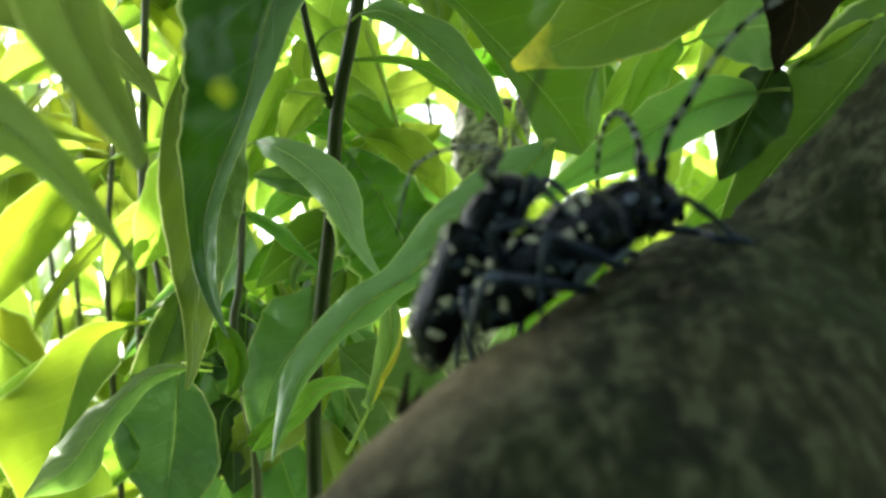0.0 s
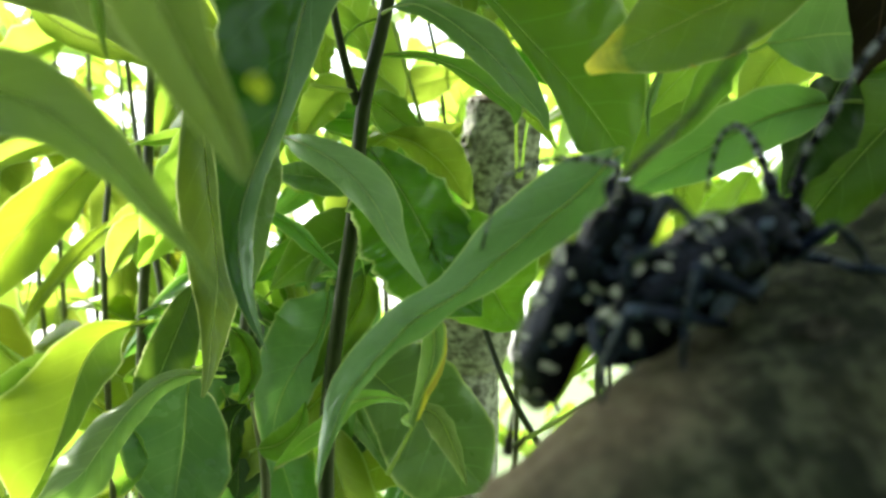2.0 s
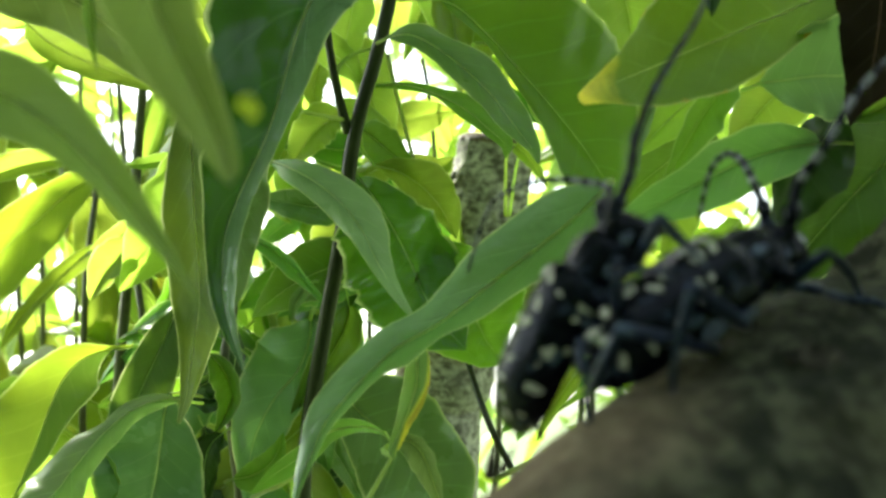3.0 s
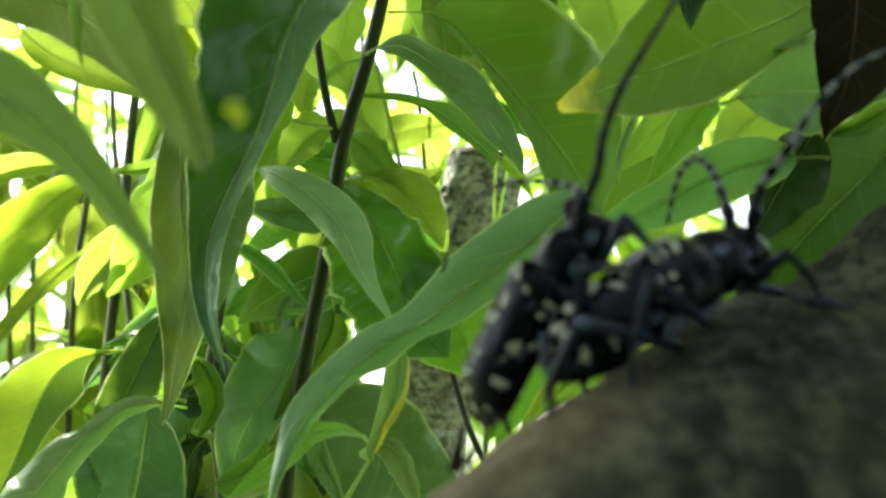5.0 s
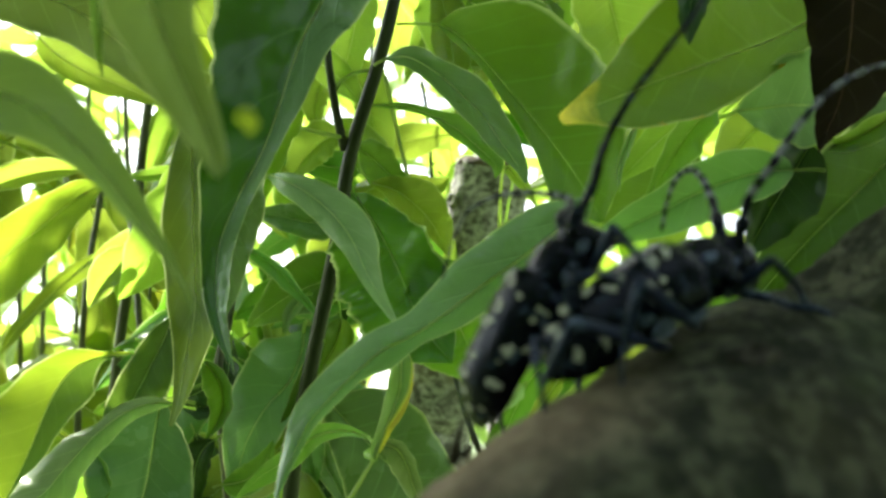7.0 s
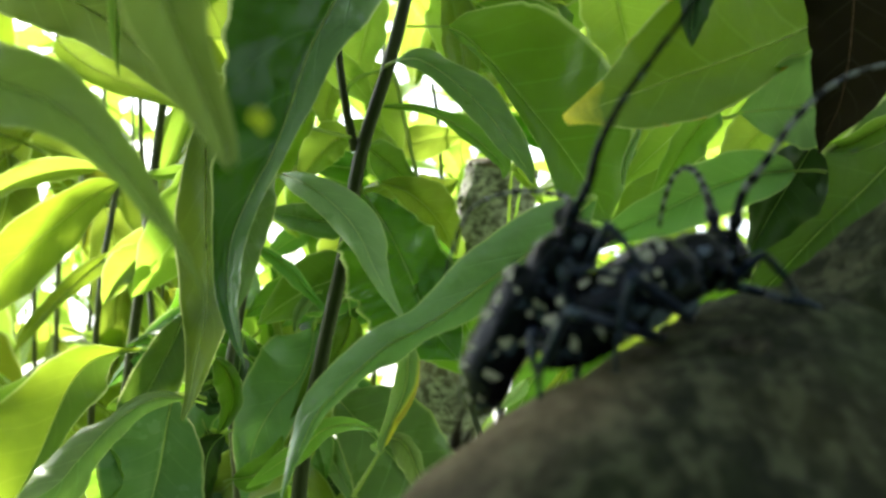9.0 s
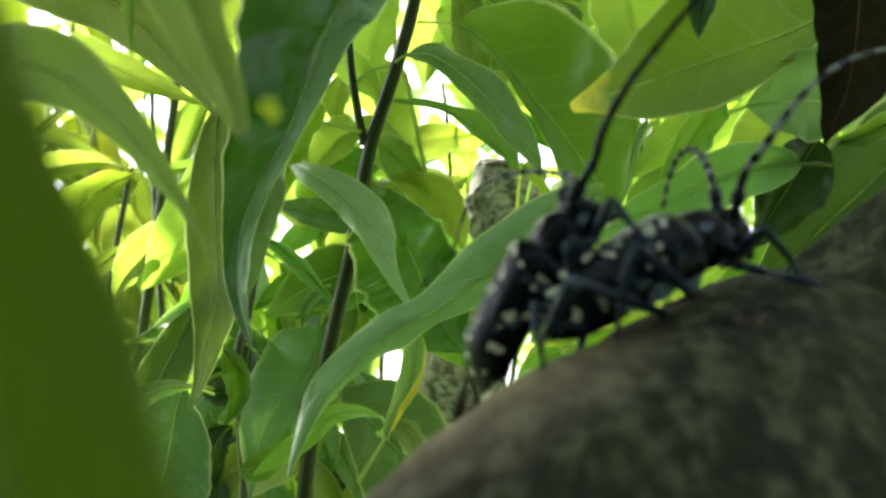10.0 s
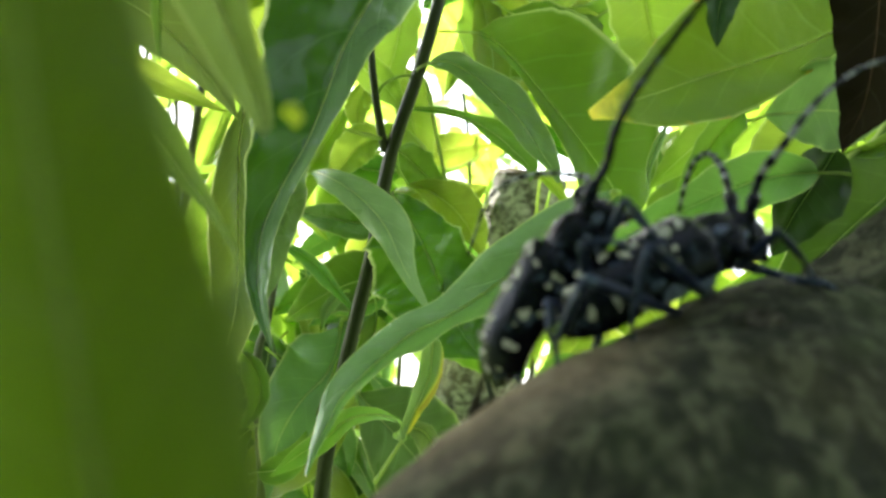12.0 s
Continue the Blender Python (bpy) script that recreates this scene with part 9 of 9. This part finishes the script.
# ---- unseen crown added over the tree to cast shade, and the hedge around ----
rng = random.Random(11)
crown_places = []
while len(crown_places) < 8200:
    k = len(crown_places)
    p = Vector((rng.uniform(-1.5, 1.4), rng.uniform(-1.4, 1.1), rng.uniform(0.6, 2.5)))
    up = p.z - 1.4
    x, y = p.x + 0.6 * up, p.y - 0.7 * up
    # thick on the sun's side and behind, to block light, thinner above; its rim leaves the slender shrub in the sun
    if k < 1300:
        fits = p.z > 1.74 and -0.3 < x < 0.4 and -0.2 < y < (0.11 if x < 0.0 else 0.2)
    elif k < 3000:
        fits = p.z > 1.8 and y < 0.2 and noise.noise(p * 3.2) > -0.05
    else:
        fits = -0.9 < p.y < -0.3 + 0.5 * max(0, abs(p.x) - 0.6) and p.z < 2.25 and abs(p.x + 0.05) < 1.2 + 0.7 * noise.noise(p * 1.5)
    # an opening left for sky light and its reflections from behind and above
    gap = p - Vector((-0.02, 0.25, 1.45))
    if fits and gap.normalized().dot(Vector((0.12, -0.62, 0.78)).normalized()) < 0.955:
        crown_places.append(p)
# unseen boughs, made up to carry the crown
for bough_end in (Vector((-1.0, -0.55, 1.75)), Vector((-0.55, -0.7, 2.1)), Vector((0.0, -0.65, 1.95)), Vector((0.5, -0.7, 2.0)), Vector((0.9, -0.5, 1.6))):
    bm = bmesh.new()
    start = tree.matrix_world.translation + Vector((-0.045, 0.01, 0.75))
    bend = Vector((start.x * 0.6 + bough_end.x * 0.4, -0.42, 1.15))
    line = [p - tree.matrix_world.translation for p in spline([start, start * 0.5 + bend * 0.5 - Vector((0, 0, 0.03)), bend, bough_end], 40)]
    tube(bm, line, [0.03 - 0.024 * k / 40 for k in range(41)], 16, rough=0.0015, grain=60.0, uv=True)
    part("bough", bm, BARK, tree)
foliage("crown", crown_places, CROWN, 3, 0.11, "", "", tree).location = -tree.matrix_world.translation
hedge_places = []
while len(hedge_places) < 5800:
    p = Vector((rng.uniform(-2.2, 2.2), rng.uniform(0.95, 2.2), rng.uniform(0.05, 2.4)))
    if noise.noise(p * 1.9 + Vector((3, 1, 8))) > -0.1 and abs(p.x) < 1.95 + 0.6 * noise.noise(p * 1.3):
        hedge_places.append(p)
foliage("hedge_foliage", hedge_places, YOUNG, 4, 0.1, "loose sunlit hedge of yellow-green leaves", "hedge")
# ---- a leaf close by, which swings into view ----
near_leaf = thing("near_leaf", (-0.0215, 0.0443, 1.3999), "large soft green leaf swaying close by", "leaf")
leaf(near_leaf, (-0.0141, 0.0495, 1.3765), (-0.0215, 0.0443, 1.3999), (-0.0272, 0.0394, 1.4217), 0.0073, (0.962, -0.030, 0.272), 30, 17, OLIVE, wave=0.03, rib=OLIVE)
# ---- a leaf very close by, which flicks past at the start ----
passing_leaf = thing("passing_leaf", (0.0177, 0.0539, 1.4265), "soft green leaf flicking past close by", "leaf")
leaf(passing_leaf, (0.0238, 0.0521, 1.4436), (0.0180, 0.0539, 1.4267), (0.0132, 0.0553, 1.4140), 0.0082, (-0.942, -0.039, 0.333), 25, 25, DIM, wave=0.03, rib=DIM)


# ---- beetles ----
MM = 0.001


def rounded(bm, rings, sides, slim):
    """A skin over rings of (x, centre z, half width, half height), lofted along x."""
    made = []
    for x, cz, w, h in rings:
        ring = [Vector((x, w * slim * math.sin(2 * math.pi * j / sides), (cz + h * math.cos(2 * math.pi * j / sides)) * slim)) for j in range(sides)]
        made.append([bm.verts.new((p + Vector((0, p.y, p.z)).normalized() * (0.22 * noise.noise(p * 0.9) + 0.12 * noise.noise(p * 2.1))) * MM) for p in ring])
    for a, b in zip(made, made[1:]):
        for j in range(sides):
            bm.faces.new((a[j], b[j], b[(j + 1) % sides], a[(j + 1) % sides]))
    bm.faces.new(made[0])
    bm.faces.new(made[-1][::-1])
    bmesh.ops.recalc_face_normals(bm, faces=bm.faces)


def elytron_at(s, turn, flip, slim):
    """A place on a wing case: s from shoulder to end, turn in degrees from the seam outwards."""
    x = 4.6 - 18.6 * s
    w = 4.6 * slim * (1 - 0.12 * s) * min(1, 1 - max(0, (s - 0.72) / 0.29) ** 2.2 * 0.82) * min(1, 0.8 + 2.6 * s)
    h = 4.2 * slim * min(1, 1 - max(0, (s - 0.66) / 0.36) ** 2 * 0.75) * min(1, 0.84 + 2.0 * s)
    t = radians(turn)
    p = Vector((x, flip * w * math.sin(t), 1.1 - 1.6 * s * s + h * math.cos(t) ** 0.9 if turn < 90 else 1.1 - 1.6 * s * s - h * 0.45 * math.sin(t - math.pi / 2)))
    return (p * (1 + 0.035 * noise.noise(p * 0.5) + 0.02 * noise.noise(p * 1.3))) * MM


def elytron(beetle, flip, seed, slim):
    bm = bmesh.new()
    n, m = 28, 14
    grid = [[bm.verts.new(elytron_at(k / n, 1 + 107 * j / m, flip, slim)) for j in range(m + 1)] for k in range(n + 1)]
    for k in range(n):
        for j in range(m):
            q = (grid[k][j], grid[k][j + 1], grid[k + 1][j + 1], grid[k + 1][j])
            bm.faces.new(q if flip < 0 else q[::-1])
    case = part("elytron", bm, SHELL, beetle, "glossy black wing case with cream spots")
    rng = random.Random(seed)
    # cream spots in uneven rows across the wing case; the fuller row beside the seam also paints its rim light
    for row in range(6):
        for col in range(4):
            if rng.random() < (0.15, 0.45, 0.3, 0.45)[col]:
                continue
            s, turn = 0.1 + 0.155 * row + rng.uniform(-0.05, 0.05), 9 + 27 * col + rng.uniform(-9, 9) * min(1, col + 0.4)
            r, bm = rng.uniform(0.025, 0.075) + (0.03 if col == 0 else 0), bmesh.new()
            middle = bm.verts.new(spot_at(s, turn, flip, slim))
            ring = []
            for j in range(12):
                a, wob = 2 * math.pi * j / 12, 1 + 0.3 * math.sin(2 * 2 * math.pi * j / 12 + row) + rng.uniform(-0.45, 0.35)
                ring.append(bm.verts.new(spot_at(s + 0.42 * r * wob * math.cos(a), turn + 150 * r * wob * math.sin(a), flip, slim)))
            for j in range(12):
                f = (middle, ring[j], ring[(j + 1) % 12])
                bm.faces.new(f if flip > 0 else f[::-1])
            part("cream_spot", bm, SPOT, case)
    return case


def spot_at(s, turn, flip, slim):
    p = elytron_at(min(max(s, 0.0), 1.0), min(max(turn, 2.0), 106.0), flip, slim)
    core = Vector((p.x, 0, 1.0 * MM))
    return p + (p - core).normalized() * 0.09 * MM


def jointed(joints, radii, per=6):
    line = [Vector(j) * MM for j in joints]
    pts, rs = [], []
    for (a, b), (ra, rb) in zip(zip(line, line[1:]), radii):
        for k in range(per + 1):
            s = k / per
            swell = 1 + 0.25 * math.sin(math.pi * min(1, s * 1.1))
            pts.append(a.lerp(b, min(max(s, 0.02), 0.98)))
            rs.append((ra + (rb - ra) * s) * swell * MM)
    return pts, rs


def leg(beetle, joints, thick=0.64):
    """Femur, tibia and a foot of four small pads."""
    hip, knee, ankle, *toes = joints
    limb = bmesh.new()
    pts, rs = jointed([hip, knee], [(thick * 0.85, thick * 0.8)], 9)
    tube(limb, pts, rs, 9)
    femur = part("leg", limb, BODY, beetle, "blue-black jointed leg")
    shin = bmesh.new()
    pts, rs = jointed([knee, ankle], [(thick * 0.5, thick * 0.6)], 8)
    tube(shin, pts, rs, 8)
    part("tibia", shin, BODY, femur)
    foot = bmesh.new()
    line = [Vector(p) * MM for p in (ankle, *toes)]
    line = spline(line, 16) if len(line) > 1 else line
    tube(foot, line, [thick * MM * (0.5 + 0.22 * abs(math.sin(k * math.pi / 4))) * (1 - 0.35 * k / 16) for k in range(17)], 8, flat=0.7)
    part("tarsus", foot, BODY, femur)
    return femur


def antenna(beetle, joints, banded, segments=11, thick=0.48):
    """A long feeler of ringed segments, each pale at its foot and black towards its end. joints start at the socket."""
    at = Vector(joints[0]) * MM
    line = spline([Vector(j) * MM - at for j in joints], segments * 6)
    bm = bmesh.new()
    rs, slots = [], []
    for k in range(segments * 6 + 1):
        s = k / (segments * 6)
        beat = (k % 6) / 6
        rs.append(thick * MM * (1.15 - 0.72 * s) * (0.86 + 0.3 * beat) * (1.5 if k in (1, 2, 3, 4) else 1))
        slots.append(1 if beat < (0.45 if banded else 0.0) and k > 8 else 0)
    tube(bm, line, rs, 8, slots=slots)
    feeler = part("antenna", bm, (SHELL, BAND), beetle, "long black antenna with pale bands" if banded else "long thin black antenna")
    feeler.location = at
    return feeler


def beetle(place, size, label, seed, legs, feelers, banded, slim, downy):
    """A longhorn beetle: x ahead, z up; sizes in millimetres for a body 28 mm long."""
    ob = thing("longhorn_beetle", place, label, "beetle", "pair of beetles")
    belly = bmesh.new()
    rounded(belly, [(-12.2, 0.2, 0.7, 0.4), (-11.2, 0.3, 2.0, 1.0), (-9.5, 0.35, 2.9, 1.3), (-8, 0.4, 3.4, 1.5), (-5.6, 0.45, 3.8, 1.7), (-3, 0.5, 4.0, 1.9), (-0.8, 0.45, 4.1, 2.0), (1.5, 0.4, 4.1, 2.2), (4.5, 0.4, 3.6, 2.4), (5.4, 0.4, 2.6, 2.0)], 20, slim)
    part("abdomen", belly, BODY, ob, "dark underside with bluish down")
    for flip in (1, -1):
        elytron(ob, flip, seed + flip, slim)
    shield = bmesh.new()
    rounded(shield, [(4.6, 0.9, 3.2, 2.9), (5.0, 0.95, 3.45, 3.1), (6.0, 0.9, 3.3, 3.1), (7.3, 0.8, 3.55, 3.2), (8.6, 0.7, 3.2, 3.0), (9.3, 0.6, 3.0, 2.8), (9.6, 0.6, 2.5, 2.4)], 24, slim)
    for flip in (1, -1):
        tube(shield, [Vector((7.2, flip * y * slim, 0.8 + 0.1 * k)) * MM for k, y in enumerate((3.0, 3.8, 4.5, 5.0, 5.3))], [1.05 * MM, 0.85 * MM, 0.55 * MM, 0.25 * MM, 0.04 * MM], 10)
    neck = part("pronotum", shield, SHELL, ob, "black neck shield with side spines")
    for flip in (1, -1):
        for x, y, z, r in ((6.1, 2.75, 1.5, 0.8), (8.3, 2.65, 1.2, 1.0), (7.2, 3.1, -0.6, 0.7)):
            dab = bmesh.new()
            bmesh.ops.create_uvsphere(dab, u_segments=10, v_segments=6, radius=r * MM, matrix=Matrix.Translation(Vector((x, flip * y * slim, z)) * MM) @ Matrix.Diagonal((0.8, 0.35, 1.1, 1)))
            part("pale_patch", dab, DOWN, neck)
    head = bmesh.new()
    rounded(head, [(9.4, 0.4, 2.5, 2.4), (10.4, 0.2, 2.75, 2.8), (11.6, -0.3, 2.7, 3.0), (12.5, -0.8, 2.3, 2.7), (13.0, -1.4, 1.7, 2.0), (13.2, -1.8, 0.9, 1.2)], 20, slim)
    for flip in (1, -1):
        tube(head, [Vector((10.9, flip * 1.1, 1.6)) * MM, Vector((11.2, flip * 1.3, 2.5)) * MM, Vector((11.4, flip * 1.4, 3.2)) * MM], [0.95 * MM, 0.85 * MM, 0.6 * MM], 10)
    skull = part("head", head, SHELL, ob)
    for flip in (1, -1):
        eye = bmesh.new()
        bmesh.ops.create_uvsphere(eye, u_segments=14, v_segments=10, radius=1.15 * MM, matrix=Matrix.Translation(Vector((11.2, flip * 1.85, 0.2)) * MM) @ Matrix.Diagonal((0.7, 0.65, 1.25, 1)))
        part("eye", eye, EYE_BLACK, skull)
        jaw = bmesh.new()
        tapered(jaw, [Vector((12.3, flip * 1.0, -2.5)) * MM, Vector((12.9, flip * 1.05, -3.5)) * MM, Vector((13.0, flip * 0.25, -4.3)) * MM], 0.75 * MM, 0.12 * MM, 8, 8)
        part("mandible", jaw, SHELL, skull)
    # pale blue down, with the body's blue highlights painted in as patches
    for at, way, r in downy:
        patch = bmesh.new()
        turn = Vector(way).to_track_quat("Z", "Y").to_matrix().to_4x4()
        bmesh.ops.create_uvsphere(patch, u_segments=14, v_segments=8, radius=r * MM, matrix=Matrix.Translation(Vector(at) * MM) @ turn @ Matrix.Diagonal((1.3, 0.75, 0.16, 1)))
        for v in patch.verts:
            v.co += v.co.normalized() * 0.12 * MM * noise.noise(v.co * 1500)
        part("downy_patch", patch, DOWN, ob, "patch of pale blue down and highlight")
    for joints in legs:
        leg(ob, joints)
    made = [antenna(ob, joints, banded or k > 0, thick=0.48 if banded or k > 0 else 0.58) for k, joints in enumerate(feelers)]
    ob.scale = (size, size, size)
    return ob, made


place = Matrix(((0.82085, -0.49951, -0.27695, 0.01894), (0.27060, 0.76714, -0.58161, 0.12439), (0.50298, 0.40247, 0.76487, 1.41850), (0, 0, 0, 1)))
beetle(place, 1.142, "black longhorn beetle with cream spots standing on the limb", 20, [
    [(7.50, -2.40, -1.80), (8.80, -8.00, 3.73), (12.58, -7.03, -1.58), (14.76, -5.67, -4.84), (15.68, -5.39, -5.88)],
    [(2.50, -3.20, -2.60), (-7.33, -8.34, 9.36), (-9.62, -7.93, 4.13), (-10.22, -7.32, 0.72), (-10.34, -7.36, -1.48)],
    [(-1.50, -3.20, -2.80), (-13.50, -6.27, 7.91), (-16.67, -3.90, 1.57), (-17.09, -4.10, -1.19), (-17.60, -4.42, -4.23)],
    [(7.80, 2.20, -1.80), (14.22, -1.76, -5.88), (13.38, -5.53, -5.01), (14.84, -7.08, -5.42), (16.40, -8.00, -7.00)],
    [(2.50, 3.00, -2.60), (9.60, 4.54, -8.15), (6.82, 3.20, -9.04), (6.45, 2.08, -9.47), (7.07, 1.54, -9.95)],
    [(-1.50, 3.00, -2.80), (-4.55, 6.12, -5.35), (-7.64, 5.01, -8.09), (-7.78, 3.94, -8.21), (-7.43, 3.57, -8.61)]], [
    [(11.40, -1.40, 3.20), (13.99, -0.63, 6.06), (16.78, -1.53, 8.80), (23.10, -0.11, 10.89), (30.55, 1.26, 11.86), (38.33, 1.60, 11.17), (49.83, 2.08, 7.92)],
    [(11.40, 1.40, 3.20), (15.12, 6.09, 3.56), (16.35, 8.45, 5.05), (16.75, 10.72, 5.62), (15.46, 11.88, 4.67), (13.98, 12.30, 2.17), (12.60, 12.40, -0.85)]], True, 1.06, [((-2.3, -4.6, 0.6), (0, -1, 0), 1.4), ((6.3, -2.3, 3.4), (0, -0.58, 0.81), 0.8), ((8.2, -3.0, 1.6), (0, -1, 0.3), 1.0), ((1.6, -4.4, -0.6), (0, -1, -0.3), 1.2)])
place = Matrix(((0.48194, -0.27267, -0.83270, 0.00569), (-0.24963, 0.86823, -0.42879, 0.12541), (0.83989, 0.41451, 0.35037, 1.41671), (0, 0, 0, 1)))
male, male_feelers = beetle(place, 0.988, "smaller black longhorn beetle with cream spots mounted on the other", 40, [
    [(7.50, -2.40, -1.80), (14.02, -6.91, 1.58), (12.45, -9.45, -1.68), (12.08, -9.94, -2.82), (11.82, -9.62, -4.68)],
    [(2.50, -3.20, -2.60), (6.85, -11.50, 5.27), (8.79, -11.22, 2.84), (9.25, -10.00, 0.36), (9.02, -9.69, -1.55)],
    [(-1.50, -3.20, -2.80), (-0.57, -10.26, 4.51), (-3.26, -12.09, 3.25), (-5.20, -11.13, 0.61), (-9.18, -10.63, -2.72)],
    [(7.80, 2.20, -1.80), (13.84, 5.31, -6.10), (12.88, 3.85, -9.51), (12.79, 2.36, -10.45), (12.49, 1.84, -11.69)],
    [(2.50, 3.00, -2.60), (4.89, 8.03, -8.32), (6.86, 7.69, -9.57), (7.30, 6.32, -10.33), (7.43, 4.88, -11.22)],
    [(-1.50, 3.00, -2.80), (-8.32, 9.03, -5.74), (-13.91, 8.00, -7.10), (-14.95, 7.54, -8.02), (-15.90, 8.04, -9.30)]], [
    [(11.40, -1.40, 3.20), (16.61, -0.71, 2.81), (20.84, -0.01, 3.65), (26.50, 1.39, 3.21), (32.83, 3.38, 1.38), (39.72, 6.26, -1.08), (47.80, 10.53, -3.08)],
    [(11.40, 1.40, 3.20), (14.24, 5.98, 0.91), (13.84, 9.61, 1.83), (12.24, 14.47, 3.36), (9.33, 19.21, 4.88), (5.06, 23.29, 5.04), (-3.63, 24.84, 2.57)]], False, 1.08, [((1.6, -4.7, 1.5), (0, -1, 0.1), 1.2), ((10.3, -2.8, 1.2), (-0.17, -0.88, 0.44), 0.8), ((7.0, -3.6, 1.3), (0, -1, 0.2), 1.0), ((-2.5, -4.6, 0.4), (0, -1, 0), 1.0)])

def motions():
    walk(near_leaf, [(0.0, pose(-0.0403, 0.0478, 1.4053)), (8.5, pose(-0.0386, 0.0478, 1.4053)), (9.0, pose(-0.0335, 0.0478, 1.4055)), (9.2, pose(-0.0292, 0.0476, 1.4050)), (9.5, pose(-0.0265, 0.0471, 1.4042)), (10.0, pose(-0.0234, 0.0464, 1.4016)), (10.5, pose(-0.0219, 0.0449, 1.4014, ry=1)), (11.0, pose(-0.0227, 0.0447, 1.4007, ry=1)), (11.3, pose(-0.0216, 0.0446, 1.4000, ry=2)), (11.6, pose(-0.0200, 0.0445, 1.3997, ry=3)), (11.8, pose(-0.0186, 0.0444, 1.3998, ry=4)), (12.0, pose(-0.0199, 0.0443, 1.3999, ry=4))])
    walk(passing_leaf, [(0.0, pose(0.0381, 0.0480, 1.4429)), (0.2, pose(0.0300, 0.0520, 1.4315)), (0.3, pose(0.0198, 0.0539, 1.4272)), (0.4, pose(0.0196, 0.0539, 1.4266)), (0.5, pose(0.0212, 0.0539, 1.4276, ry=14)), (0.6, pose(0.0300, 0.0540, 1.4310, ry=14)), (0.8, pose(0.0400, 0.0600, 1.4360)), (1.2, pose(0.0480, 0.0596, 1.4430)), (12.0, pose(0.0480, 0.0596, 1.4430))])
    turned = Matrix(((0.48194, -0.27267, -0.83270, 0.00000), (-0.24963, 0.86823, -0.42879, 0.00000), (0.83989, 0.41451, 0.35037, 0.00000), (0, 0, 0, 1)))
    walk(male, [(t, Matrix.Translation(p) @ turned) for t, p in ((0.0, (0.00606, 0.12536, 1.41696)), (2.5, (0.00593, 0.12534, 1.41708)), (3.5, (0.00581, 0.12536, 1.41696)), (5.5, (0.00600, 0.12536, 1.41696)), (6.5, (0.00569, 0.12541, 1.41671)), (9.5, (0.00545, 0.12552, 1.41614)), (11.0, (0.00546, 0.12556, 1.41596)), (12.0, (0.00526, 0.12553, 1.41614)))])
    socket, rest = Vector((0.01140, -0.00140, 0.00320)), Vector((21.43, 4.78, -1.82))
    # the feeler is first held out sideways, then swings up
    swings = [(0.0, Vector((7.30, -33.63, 15.61))), (0.5, Vector((7.01, -31.90, 15.78))), (1.0, Vector((7.27, -24.89, 13.45))), (1.2, Vector((9.14, -24.88, 12.75))), (1.5, Vector((8.02, -25.94, 13.99))), (2.0, Vector((7.80, -23.58, 12.78))), (2.3, Vector((14.04, -6.53, 5.47))), (2.6, Vector((19.27, 8.51, -2.72))), (3.0, Vector((20.08, 9.63, -2.28))), (3.5, Vector((19.85, 9.61, -1.98))), (5.5, Vector((20.24, 6.58, -0.20))), (6.0, Vector((20.80, 7.65, -1.24))), (6.5, Vector((21.43, 4.78, -1.82))), (7.0, Vector((21.13, 2.56, -0.21))), (9.0, Vector((18.43, -1.02, 1.73))), (9.5, Vector((16.86, -1.89, 2.14))), (10.0, Vector((16.02, -3.17, 1.92))), (10.5, Vector((16.31, -4.23, 2.82))), (11.0, Vector((16.58, -4.45, 2.82))), (11.5, Vector((16.49, -4.82, 3.07))), (12.0, Vector((16.96, -4.68, 3.30)))]
    walk(male_feelers[0], [(t, Matrix.Translation(socket) @ rest.rotation_difference(way).to_matrix().to_4x4()) for t, way in swings])

motions()
